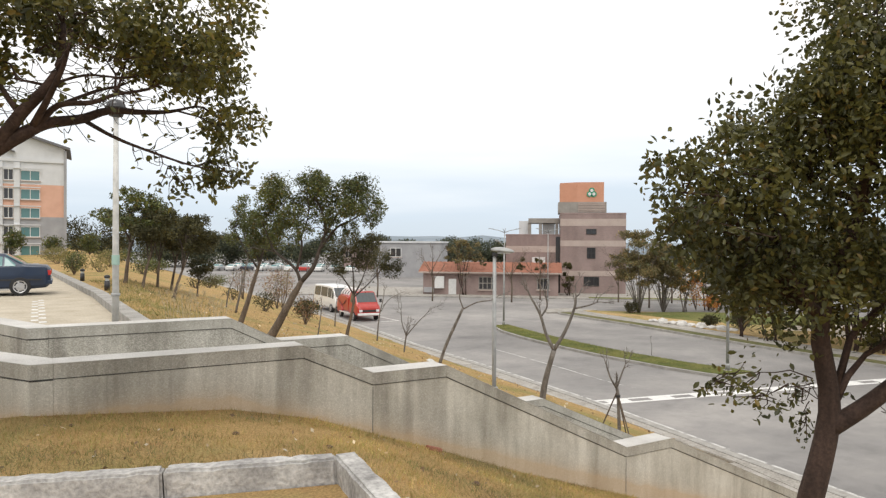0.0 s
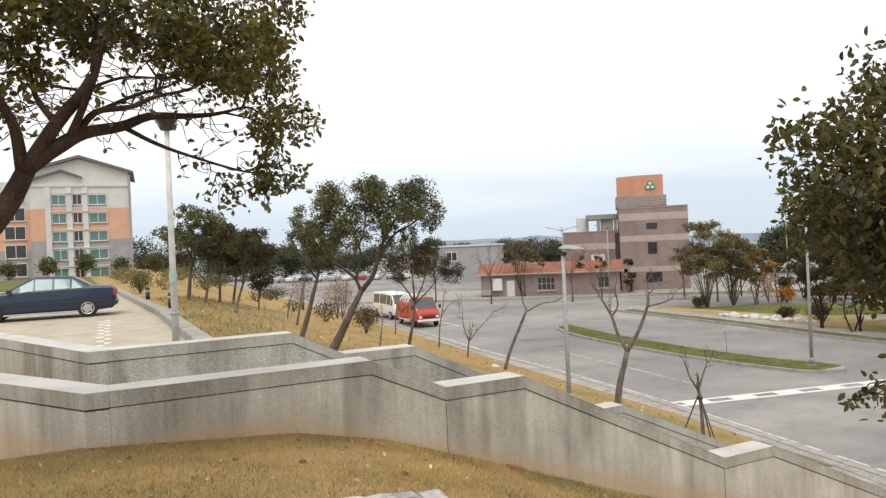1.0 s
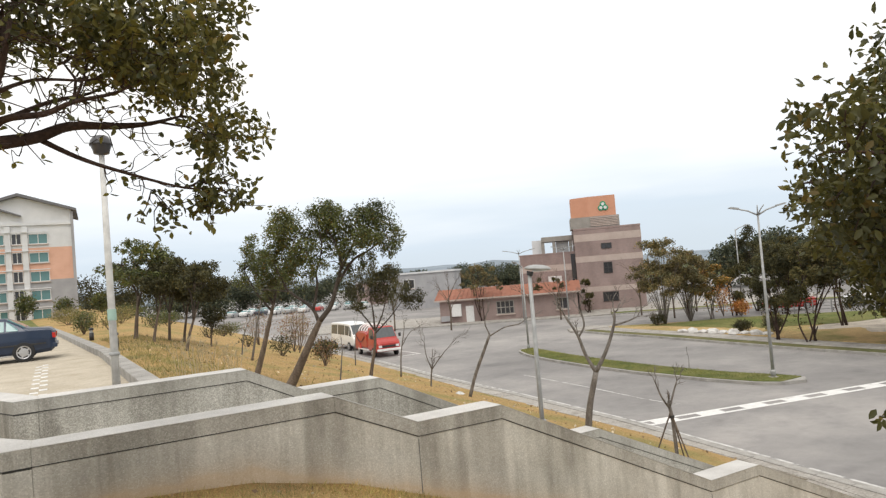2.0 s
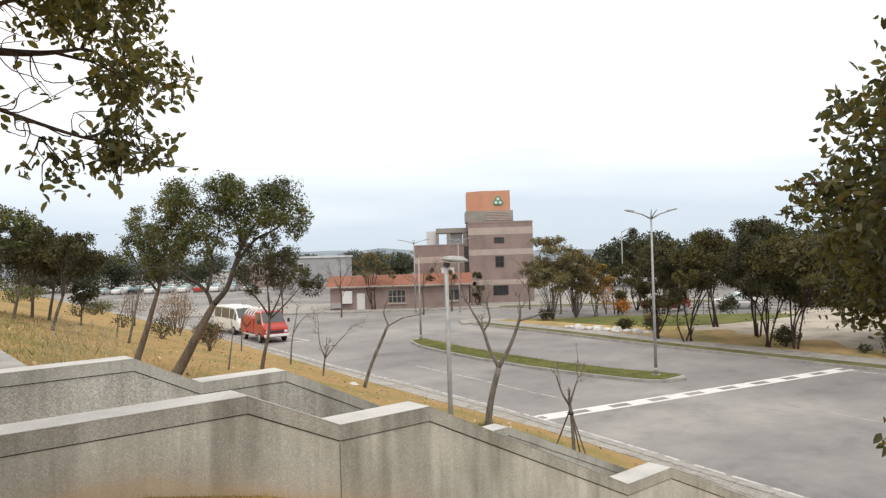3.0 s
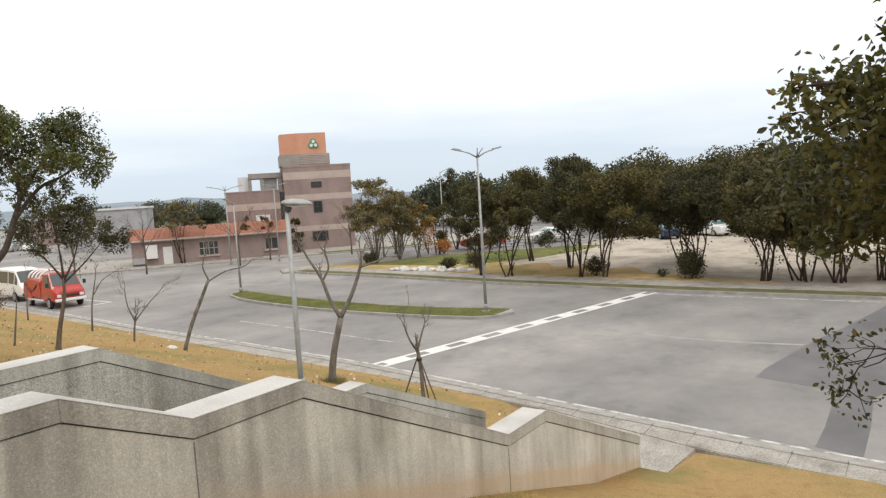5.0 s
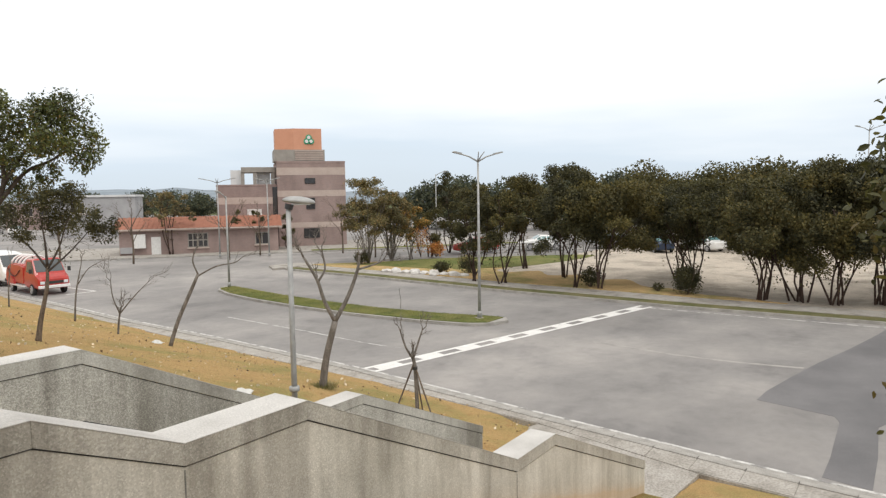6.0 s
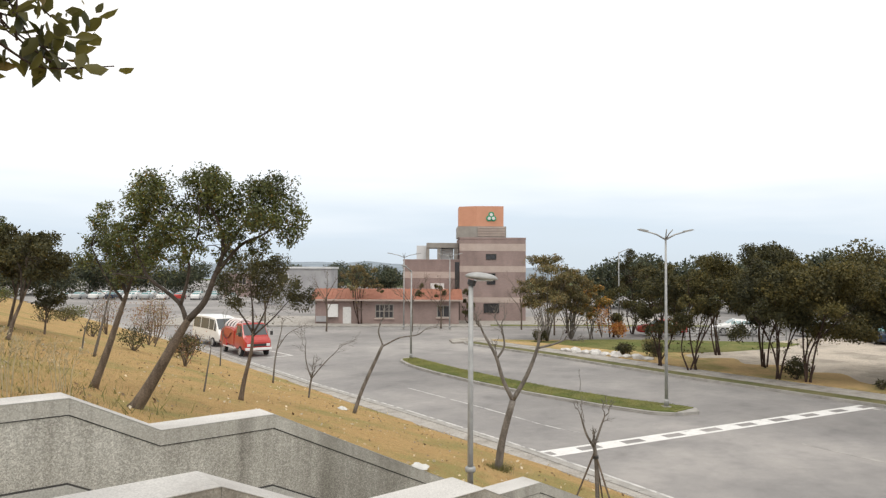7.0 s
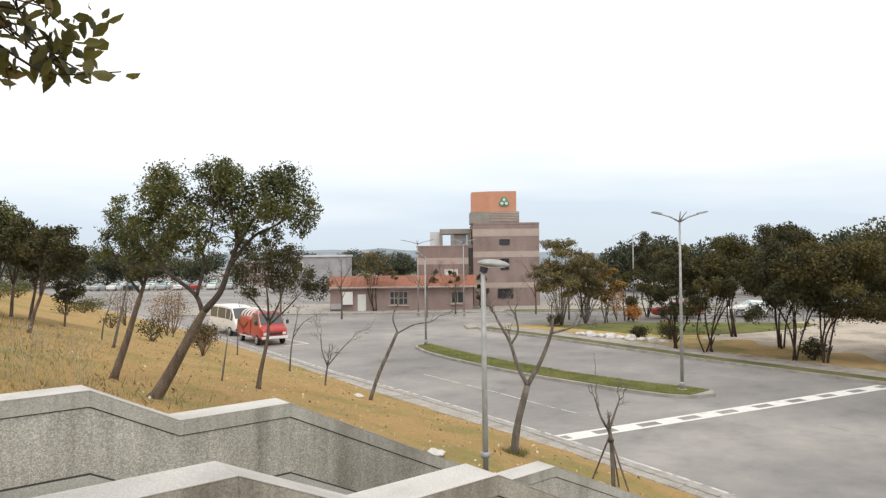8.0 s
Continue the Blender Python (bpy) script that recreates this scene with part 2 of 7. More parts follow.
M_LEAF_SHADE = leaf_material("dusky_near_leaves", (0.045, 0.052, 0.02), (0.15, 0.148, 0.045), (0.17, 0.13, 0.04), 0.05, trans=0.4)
M_LEAF_LAWN = leaf_material("lawn_blades", (0.11, 0.135, 0.04), (0.22, 0.235, 0.075), (0.30, 0.27, 0.11), 0.12, 0.8)
M_LEAF_OLIVE = leaf_material("olive_leaves", (0.050, 0.052, 0.022), (0.115, 0.106, 0.037), (0.14, 0.11, 0.035), 0.1, 0.7)
M_LEAF_DARK = leaf_material("dark_leaves", (0.036, 0.039, 0.018), (0.086, 0.084, 0.034), (0.11, 0.095, 0.03), 0.07, 0.7)
M_LEAF_GOLD = leaf_material("yellowing_leaves", (0.11, 0.10, 0.035), (0.29, 0.23, 0.075), (0.55, 0.29, 0.07), 0.24, 0.6)
M_LEAF_RED = leaf_material("orange_leaves", (0.46, 0.20, 0.05), (0.68, 0.36, 0.11), (0.45, 0.15, 0.05), 0.2, 0.6)
M_LEAF_WEED = leaf_material("weeds", (0.14, 0.145, 0.05), (0.27, 0.25, 0.095), (0.40, 0.33, 0.18), 0.25, 0.8)
M_BLADE_GREEN = leaf_material("olive_blades", (0.25, 0.24, 0.085), (0.40, 0.365, 0.15), (0.48, 0.39, 0.2), 0.2, 0.9, 0.2)
M_BLADE = leaf_material("grass_blades", (0.36, 0.262, 0.125), (0.50, 0.375, 0.19), (0.29, 0.27, 0.115), 0.2, 0.9, 0.2)


# ---------------------------------------------------------------- mesh helpers
def part(name, bm, material, parent, label="", smooth=False):
    """Links a bmesh as one mesh object under a thing or a part."""
    me = bpy.data.meshes.new(name)
    bm.normal_update()
    bm.to_mesh(me)
    bm.free()
    return from_mesh(name, me, material, parent, label, smooth)


def from_mesh(name, me, material, parent, label="", smooth=False):
    me.materials.append(material)
    if smooth:
        me.polygons.foreach_set("use_smooth", [True] * len(me.polygons))
    ob = new(name, me)
    if parent is not None:
        ob.parent = parent
    if label:
        ob["label"] = label
    return ob


def thing(name, m, label, category, group="", kind=""):
    ob = new(name)
    ob.matrix_world = m
    ob.empty_display_size = 0.3
    return tagged(ob, label, category, group, kind)


def box(bm, x0, x1, y0, y1, z0, z1, bevel=0.0):
    v = [bm.verts.new(p) for p in ((x0, y0, z0), (x1, y0, z0), (x1, y1, z0), (x0, y1, z0), (x0, y0, z1), (x1, y0, z1), (x1, y1, z1), (x0, y1, z1))]
    fs = [bm.faces.new([v[i] for i in q]) for q in ((3, 2, 1, 0), (4, 5, 6, 7), (0, 1, 5, 4), (1, 2, 6, 5), (2, 3, 7, 6), (3, 0, 4, 7))]
    if bevel:
        es = list({e for f in fs for e in f.edges})
        bmesh.ops.bevel(bm, geom=es, offset=bevel, segments=2, affect="EDGES", profile=0.6)
    return bm


def one_box(*a, bevel=0.0):
    return box(bmesh.new(), *a, bevel=bevel)


def prism(bm, poly, axis, a, b):
    """A polygon in the plane across axis, drawn out from a to b. poly holds the other two coordinates in order."""
    def p(u, v, w):
        return {"x": (w, u, v), "y": (u, w, v), "z": (u, v, w)}[axis]
    lo, hi = [bm.verts.new(p(u, v, a)) for u, v in poly], [bm.verts.new(p(u, v, b)) for u, v in poly]
    n = len(poly)
    fs = [bm.faces.new(lo), bm.faces.new(hi[::-1])]
    fs += [bm.faces.new((lo[i], hi[i], hi[(i + 1) % n], lo[(i + 1) % n])) for i in range(n)]
    bmesh.ops.recalc_face_normals(bm, faces=fs)
    return bm


def tube(bm, pts, radii, sides=8, cap=True):
    """A round limb along points."""
    pts = [Vector(p) for p in pts]
    up, rings = Vector((0.31, 0.17, 0.93)), []
    for i, p in enumerate(pts):
        d = (pts[min(i + 1, len(pts) - 1)] - pts[max(i - 1, 0)]).normalized()
        a = d.cross(up)
        if a.length < 0.05:
            a = d.cross(Vector((1, 0, 0)))
        a.normalize()
        c = d.cross(a)
        rings.append([bm.verts.new(p + radii[i] * (math.cos(k * 2 * math.pi / sides) * a + math.sin(k * 2 * math.pi / sides) * c)) for k in range(sides)])
    for r, s in zip(rings, rings[1:]):
        for k in range(sides):
            bm.faces.new((r[k], r[(k + 1) % sides], s[(k + 1) % sides], s[k]))
    if cap:
        bm.faces.new(rings[0][::-1]), bm.faces.new(rings[-1])
    return bm


def lathe(bm, profile, sides=16, centre=(0, 0)):
    """A turned shape: radius and height pairs from below to above."""
    rings = [[bm.verts.new((centre[0] + r * math.cos(k * 2 * math.pi / sides), centre[1] + r * math.sin(k * 2 * math.pi / sides), z)) for k in range(sides)] for r, z in profile]
    for r, s in zip(rings, rings[1:]):
        for k in range(sides):
            bm.faces.new((r[k], r[(k + 1) % sides], s[(k + 1) % sides], s[k]))
    bm.faces.new(rings[0][::-1]), bm.faces.new(rings[-1])
    return bm


def spline(pts, n):
    """A smooth run through the points, n steps a span."""
    p = [Vector(q) for q in pts]
    p = [2 * p[0] - p[1], *p, 2 * p[-1] - p[-2]]
    out = []
    for i in range(1, len(p) - 2):
        for k in range(n):
            t = k / n
            out.append(0.5 * (2 * p[i] + (p[i + 1] - p[i - 1]) * t + (2 * p[i - 1] - 5 * p[i] + 4 * p[i + 1] - p[i + 2]) * t * t + (3 * p[i] - p[i - 1] - 3 * p[i + 1] + p[i + 2]) * t ** 3))
    return out + [p[-2]]


def leaf_mesh(name, centres, size, rng, droop=0.3, slim=0.42, fine=False, tri=False):
    """Many small folded leaves, one island each."""
    n = len(centres)
    c = np.asarray(centres, float)
    d = rng.normal(size=(n, 3))
    d[:, 2] -= droop
    d /= np.linalg.norm(d, axis=1)[:, None]
    q = rng.normal(size=(n, 3))
    s = np.cross(d, q)
    s /= np.linalg.norm(s, axis=1)[:, None] + 1e-9
    u = np.cross(s, d)
    ln = size * rng.uniform(0.65, 1.35, n)[:, None]
    if fine:
        vs = [c, c + ln * (0.33 * d + slim * 0.5 * s + 0.07 * u), c + ln * (0.7 * d + slim * 0.4 * s + 0.05 * u), c + ln * (d - 0.08 * u),
              c + ln * (0.7 * d - slim * 0.4 * s + 0.05 * u), c + ln * (0.33 * d - slim * 0.5 * s + 0.07 * u)]
        quads = np.array(((0, 1, 2, 3), (0, 3, 4, 5)))
    elif tri:
        vs = [c - ln * 0.3 * s * slim, c + ln * (0.25 * d + 0.75 * slim * s), c + ln * d]
        quads = np.array(((0, 1, 2),))
    else:
        vs = [c, c + ln * (0.5 * d + slim * 0.5 * s + 0.06 * u), c + ln * d, c + ln * (0.5 * d - slim * 0.5 * s + 0.06 * u)]
        quads = np.array(((0, 1, 2, 3),))
    k = len(vs)
    verts = np.stack(vs, 1).reshape(-1, 3)
    faces = (quads[None] + (np.arange(n) * k)[:, None, None]).reshape(-1, quads.shape[1])
    return quick_mesh(name, verts, faces)


def quick_mesh(name, verts, faces):
    me = bpy.data.meshes.new(name)
    w = faces.shape[1]
    me.vertices.add(len(verts))
    me.vertices.foreach_set("co", np.asarray(verts, np.float32).ravel())
    me.loops.add(faces.size)
    me.loops.foreach_set("vertex_index", faces.astype(np.int32).ravel())
    me.polygons.add(len(faces))
    me.polygons.foreach_set("loop_start", (np.arange(len(faces)) * w).astype(np.int32))
    me.update(calc_edges=True)
    return me


# ---------------------------------------------------------------- lie of the land
NEAR_X = (-40, 1, 3, 4, 5.8, 7.2, 10, 12, 14, 16.0, 17.2)
NEAR_Z = (4.35, 4.2, 4.03, 3.8, 3.14, 2.6, 1.65, 0.95, 0.47, 0.13, 0.06)
STAIR_Y0, STAIR_Y1 = 8.15, 11.58        # faces of the two stair walls towards the camera
WALL_T = 0.37


def verge_x(y):
    """Where the grass ends along the near pavement."""
    return float(np.interp(y, (-40, 2, 7.8, 12, 17, 21, 26, 31, 42, 60, 140), (15.3, 15.7, 16.3, 17.3, 17.9, 18.2, 18.5, 18.9, 19.9, 21.4, 24)))


def road_x(y):
    """Where the carriageway begins."""
    return float(np.interp(y, (-40, 2, 6.4, 9, 12, 14, 19.6, 22.6, 28, 36, 42, 60, 140), (16.7, 17.1, 17.45, 17.8, 18.2, 18.5, 19.3, 19.56, 20.0, 20.4, 21.0, 22.5, 25)))


def park_edge(y):
    """The slope side of the parking kerb."""
    return float(np.interp(y, (12, 25, 46, 60, 130), (3.15, 3.0, 1.95, 1.2, -2.0)))


def land(x, y):
    near = float(np.interp(x, NEAR_X, NEAR_Z))
    far = min(0.13 + 0.275 * max(0.0, verge_x(y) - x), 4.12)
    w = min(1.0, max(0.0, (y - 12) / 3.5))
    z = near * (1 - w) + far * w
    if y > 11.7 and x < park_edge(y):
        z = 4.0
    if x > verge_x(y) + 0.05:
        z = -0.10
    elif w == 1.0 or y < 7.5:
        z += 0.05 * noise.noise((x * 0.5, y * 0.5, 0)) * min(1.0, (verge_x(y) - x) * 0.5)
    return z


# ---------------------------------------------------------------- ground sheet
def grid_lines(spans):
    out = []
    for a, b, step in spans:
        out += list(np.arange(a, b, step))
    return sorted({round(float(v), 3) for v in out})


GX = grid_lines(((-3000, -600, 800), (-600, -60, 135), (-60, -6, 6), (-6, 27, 0.5), (27, 60, 8), (60, 600, 135), (600, 3001, 800))) 
GX = sorted(set(GX + [2.95, 3.25, 13.9, 14.2]))
GY = grid_lines(((-3000, -600, 800), (-600, -60, 135), (-60, -6, 6), (-6, 8, 0.5), (12.5, 72, 0.75), (72, 130, 4.5), (130, 600, 94), (600, 3001, 800)))
GY = sorted(set(GY + [8.2, 8.46, 11.62, 11.9]))


def stair_floor(x):
    return float(np.interp(x, (1, 3.87, 4.8, 5.9, 9.33, 10.38, 14.08, 17.3), (3.80, 3.80, 3.38, 3.38, 1.75, 1.75, 0.12, 0.12)))


def sheet_z(x, y):
    if x > 14.05 and 8.15 < y < 11.7:
        return -0.1
    if 8.4 < y < 11.7 and x < 14.05:
        left = -2.0
        if x > left:
            return stair_floor(x) - 0.55
    return land(x, y)


gv = np.array([(x, y, sheet_z(x, y)) for y in GY for x in GX])
nx = len(GX)
gf = np.array([(j * nx + i, j * nx + i + 1, (j + 1) * nx + i + 1, (j + 1) * nx + i) for j in range(len(GY) - 1) for i in range(nx - 1)])
ground = from_mesh("ground", quick_mesh("ground", gv, gf), M_GRASS, None)
tagged(ground, "sloping ground of dry straw-coloured grass with bare earth", "ground", kind="structure")

# asphalt sheet with the carriageway, its edge along the near kerb
ys = [-400, -120, -40, *np.arange(-10, 60, 2.0), 60, 80, 110, 140, 400]
rv = []
for y in ys:
    rv += [(road_x(y) - 0.02, y, 0.0), (36.6, y, 0.0), (140, y, 0.0)]
rf = np.array([(3 * j + i, 3 * j + i + 1, 3 * j + i + 4, 3 * j + i + 3) for j in range(len(ys) - 1) for i in range(2)])
road = from_mesh("road", quick_mesh("road", np.array(rv), rf), M_ASPHALT, None)
tagged(road, "wide worn grey asphalt road with faint tyre streaks", "road", kind="structure")


def strip(name, f0, f1, y0, y1, z0, z1, material, step=1.0, parent=None):
    """A slab that follows two edges along y."""
    bm = bmesh.new()
    n = max(1, round((y1 - y0) / step))
    rows = []
    for k in range(n + 1):
        y = y0 + (y1 - y0) * k / n
        rows.append([bm.verts.new(p) for p in ((f0(y), y, z0), (f0(y), y, z1), (f1(y), y, z1), (f1(y), y, z0))])
    for r, s in zip(rows, rows[1:]):
        for k in range(3):
            bm.faces.new((r[k], r[k + 1], s[k + 1], s[k]))
    bm.faces.new(rows[0]), bm.faces.new(rows[-1][::-1])
    bmesh.ops.recalc_face_normals(bm, faces=bm.faces)
    return part(name, bm, material, parent)


pavement = tagged(strip("pavement", lambda y: verge_x(y) - 0.03, lambda y: road_x(y) - 0.62, -40, 140, -0.2, 0.105, M_PATH), "narrow beige concrete pavement along the road", "pavement", kind="structure")
gutter = tagged(strip("gutter", lambda y: road_x(y) - 0.46, lambda y: road_x(y) + 0.0, -40, 140, -0.1, 0.022, M_KERB), "grey concrete gutter beside the kerb", "gutter", kind="structure")
edge_line = tagged(strip("edge_line", lambda y: road_x(y) + 0.05, lambda y: road_x(y) + 0.15, -12, 90, -0.05, 0.006, M_LINE_OLD), "worn white edge line on the asphalt", "road marking", kind="structure")
kerb_row = thing("kerb", pose(0, 0, 0), "low concrete kerb stones between pavement and gutter", "kerb", kind="structure")
kb = one_box(-0.08, 0.08, -0.49, 0.49, -0.12, 0.14, bevel=0.015)
kerb_mesh = bpy.data.meshes.new("kerb_stone")
kb.to_mesh(kerb_mesh)
kb.free()
kerb_mesh.materials.append(M_KERB)
for k in range(-10, 62):
    st = new("kerb_stone", kerb_mesh)
    st.parent = kerb_row
    y = k + 0.5
    st.matrix_local = pose(road_x(y) - 0.54, y, 0, 0, 0, -math.degrees(math.atan2(road_x(y + 0.5) - road_x(y - 0.5), 1.0)))

for k in range(-6, 34):
    def slab_edge(y, s):
        return (verge_x(y) + 0.0) if s == 0 else road_x(y) - 0.63
    y0_, y1_ = k + 0.006, k + 0.994
    q = [(slab_edge(y0_, 0), y0_), (slab_edge(y0_, 1), y0_), (slab_edge(y1_, 1), y1_), (slab_edge(y1_, 0), y1_)]
    part("paving_slab", prism(bmesh.new(), q, "z", 0.06, 0.12 + 0.003 * math.sin(k * 2.3)), M_PATH, pavement)

# apron at the foot of the stairs
apron = part("apron", prism(bmesh.new(), ((14.05, 7.95), (16.2, 7.75), (17.2, 11.9), (16.9, 11.98), (16.2, 11.75), (14.05, 11.75)), "z", -0.3, 0.128), M_PATH, None)
tagged(apron, "pale concrete apron at the foot of the stairs", "pavement", kind="structure")


# ---------------------------------------------------------------- stair walls and stairs
TOP = ((1.21, 4.71), (3.87, 4.71), (4.8, 4.29), (5.9, 4.29), (9.33, 2.66), (10.38, 2.66), (14.08, 1.04))
TOP_L = (TOP[0], (3.82, 4.71), (4.66, 4.29), *TOP[3:])
CAP_H = 0.15


def stair_wall(name, y0, bend, end, t, soiled, label, TOP):
    root = thing(name, pose(0, 0, 0), label, "wall", kind="structure")
    low = [(x, min(stair_floor(x), land(x, y0 + 0.1)) - 0.5) for x in (14.08, 10.0, 5.9, 4.0, 1.21)]
    body = [(x, z - CAP_H - 0.012) for x, z in TOP] + low
    part("wall_body", prism(bmesh.new(), body, "y", y0 + 0.012, y0 + t - 0.012), soiled, root)
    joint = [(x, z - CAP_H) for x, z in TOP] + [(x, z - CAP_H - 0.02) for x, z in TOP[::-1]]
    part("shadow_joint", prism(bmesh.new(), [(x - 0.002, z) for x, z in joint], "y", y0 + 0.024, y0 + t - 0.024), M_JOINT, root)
    for (xa, za), (xb, zb) in zip(TOP, TOP[1:]):
        poly = ((xa + 0.001, za - CAP_H), (xb - 0.001, zb - CAP_H), (xb - 0.001, zb), (xa + 0.001, za))
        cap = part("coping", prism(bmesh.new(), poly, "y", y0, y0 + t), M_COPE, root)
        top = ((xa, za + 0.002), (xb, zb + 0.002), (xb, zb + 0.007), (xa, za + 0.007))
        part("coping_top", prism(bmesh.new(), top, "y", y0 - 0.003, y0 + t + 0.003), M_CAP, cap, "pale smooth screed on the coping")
    # the bent end piece at the top landing
    bx, by = bend
    d = (Vector(end) - Vector(bend)).normalized()
    nrm = Vector((d.y, -d.x))
    s = (t - t * nrm.y) / d.y
    inner = Vector(bend) + t * nrm + s * d
    a, b = Vector(end), Vector(end) + t * nrm
    poly = [(1.208, by), (bx, by), tuple(a), tuple(b), (min(inner.x, 1.206), by + t), (1.208, by + t)]
    part("wall_body", prism(bmesh.new(), poly, "z", 3.2, 4.71 - CAP_H - 0.012), soiled, root)
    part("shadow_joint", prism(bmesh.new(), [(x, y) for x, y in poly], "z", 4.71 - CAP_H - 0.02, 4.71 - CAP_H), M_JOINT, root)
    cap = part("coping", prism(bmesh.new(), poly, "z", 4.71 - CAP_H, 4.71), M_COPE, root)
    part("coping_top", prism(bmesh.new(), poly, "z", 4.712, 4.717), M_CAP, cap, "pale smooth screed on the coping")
    return root


wall_1 = stair_wall("wall_1", STAIR_Y0, (1.0, STAIR_Y0), (-3.0, 14.5), WALL_T, M_WALL, "stepped grey washed-concrete stair wall with pale coping and soil stains", TOP)
for jx, jz in ((4.8, 4.11), (9.33, 2.48)):
    part("construction_joint", one_box(jx - 0.005, jx + 0.005, STAIR_Y0 + 0.008, STAIR_Y0 + 0.05, jz - 1.9, jz), M_CRACK, wall_1, "dark upright construction joint")
wall_2 = stair_wall("wall_2", STAIR_Y1, (0.94, STAIR_Y1), (-2.2, 19.0), WALL_T, M_WALL_IN, "stepped grey washed-concrete stair wall beside the parking area", TOP_L)
sk = [(x, z - 0.80) for x, z in TOP_L] + [(x, z - 1.5) for x, z in TOP_L[::-1]]
# thin dark strip painted as the shade line above the skirting
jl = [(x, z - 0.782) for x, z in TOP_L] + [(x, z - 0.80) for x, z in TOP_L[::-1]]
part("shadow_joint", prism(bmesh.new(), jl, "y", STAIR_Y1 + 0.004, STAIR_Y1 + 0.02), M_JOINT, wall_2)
part("skirting", prism(bmesh.new(), sk, "y", STAIR_Y1 + 0.001, STAIR_Y1 + 0.03), M_STEP, wall_2, "pale cement skirting above the steps")

stairs = thing("stairs", pose(0, 0, 0), "long concrete stairs with two landings between stepped walls", "stairs", kind="structure")
SY0, SY1 = STAIR_Y0 + WALL_T - 0.02, STAIR_Y1 - 0.015


def flight(x0, x1, z0, z1, n):
    h, g = (z0 - z1) / n, (x1 - x0) / n
    for k in range(1, n + 1):
        xa = x0 + (k - 1) * g
        part("step", one_box(xa, xa + g, SY0, SY1, z0 - k * h - 0.4, z0 - k * h, bevel=0.012), M_STEP, stairs)


flight(3.6, 4.5, 3.80, 3.38, 3)
flight(5.7, 9.1, 3.38, 1.75, 10)
flight(10.2, 13.9, 1.75, 0.13, 10)
part("landing", one_box(4.5, 5.7, SY0, SY1, 2.9, 3.376), M_STEP, stairs)
part("landing", one_box(9.1, 10.2, SY0, SY1, 1.3, 1.746), M_STEP, stairs)
part("landing", prism(bmesh.new(), ((3.6, SY0), (1.2, SY0), (-3.0, 14.9), (-2.2, 19.0), (0.95, 11.7), (3.6, SY1)), "z", 3.3, 3.80), M_STEP, stairs)

# low kerb round the spot where the camera stands
low_kerb = thing("low_kerb", pose(0, 0, 0), "rough weathered concrete kerb edging the grass", "kerb", kind="structure")
M_OLD = surface("weathered_concrete", ((0.3, (0.27, 0.26, 0.25)), (0.46, (0.44, 0.425, 0.41)), (0.7, (0.62, 0.605, 0.58))), 3.0, 30.0, 0.35, 0.95, bump=0.8, bump_dist=0.012)


def kerb_run(a, b, w, z0, z1, n):
    a, b = Vector(a), Vector(b)
    d = (b - a) / n
    side = Vector((-d.y, d.x)).normalized() * w
    for k in range(n):
        p, q = a + d * k + d * 0.004, a + d * (k + 1) - d * 0.004
        bm = prism(bmesh.new(), [tuple(v) for v in (p, q, q + side, p + side)], "z", z0, z1)
        bmesh.ops.bevel(bm, geom=bm.edges[:], offset=0.018, segments=2, affect="EDGES")
        long = [e for e in bm.edges if e.calc_length() > 0.3]
        bmesh.ops.subdivide_edges(bm, edges=long, cuts=14, use_grid_fill=True)
        for v in bm.verts:
            v.co += 0.010 * Vector((noise.noise(v.co * 9 + Vector((0, 0, 5))), 0, noise.noise(v.co * 14)))
            v.co += 0.008 * Vector((noise.noise(v.co * 7), noise.noise(v.co * 7 + Vector((9, 0, 0))), noise.noise(v.co * 6 + Vector((0, 9, 0)))))
        part("kerb_stone", bm, M_OLD, low_kerb)


kerb_run((2.88, 4.61), (-2.6, 6.15), -0.15, 3.9, 4.45, 5)
kerb_run((3.06, 4.70), (2.76, 2.2), -0.17, 3.9, 4.45, 2)
platform = part("platform", prism(bmesh.new(), ((2.8, 2.0), (2.88, 4.6), (-2.6, 6.1), (-6, 5.0), (-6, -6), (3.5, -6)), "z", 3.9, 4.27), M_GRASS, None)
tagged(platform, "trodden earth and grass behind the low kerb", "ground", kind="structure")

# ---------------------------------------------------------------- parking area beside the stairs
PARK = 4.15
parking = part("parking_floor", prism(bmesh.new(), ((2.84, 11.98), (2.7, 25), (1.65, 46), (0.9, 60), (-40, 60), (-40, 15), (-2.0, 19.6), (0.95, 11.98)), "z", 3.7, PARK), M_LOT, None)
tagged(parking, "sandy parking area of pale perforated blocks", "parking area", kind="structure")
park_kerb = thing("parking_kerb", pose(0, 0, 0), "raised pale concrete kerb along the parking edge", "kerb", kind="structure")
for k in range(24):
    y = 13.0 + k * 2.0
    bm = one_box(-0.36, 0.0, -0.994, 0.994, -0.5, 0.20, bevel=0.025)
    st = part("kerb_stone", bm, M_KERB, park_kerb)
    st.matrix_local = pose(park_edge(y), y, PARK, 0, 0, -math.degrees(math.atan2(park_edge(y + 1) - park_edge(y - 1), 2)))
bay = thing("bay_marking", pose(0, 0, 0), "row of white blocks marking a parking bay", "parking marking", kind="structure")
for k in range(9):
    for dx in (0.0, 0.16):
        part("block", one_box(0.95 + dx, 1.10 + dx, 16.4 + k * 0.95 + dx * 2.8, 16.62 + k * 0.95 + dx * 2.8, PARK - 0.05, PARK + 0.012, bevel=0.005), M_LINE, bay)


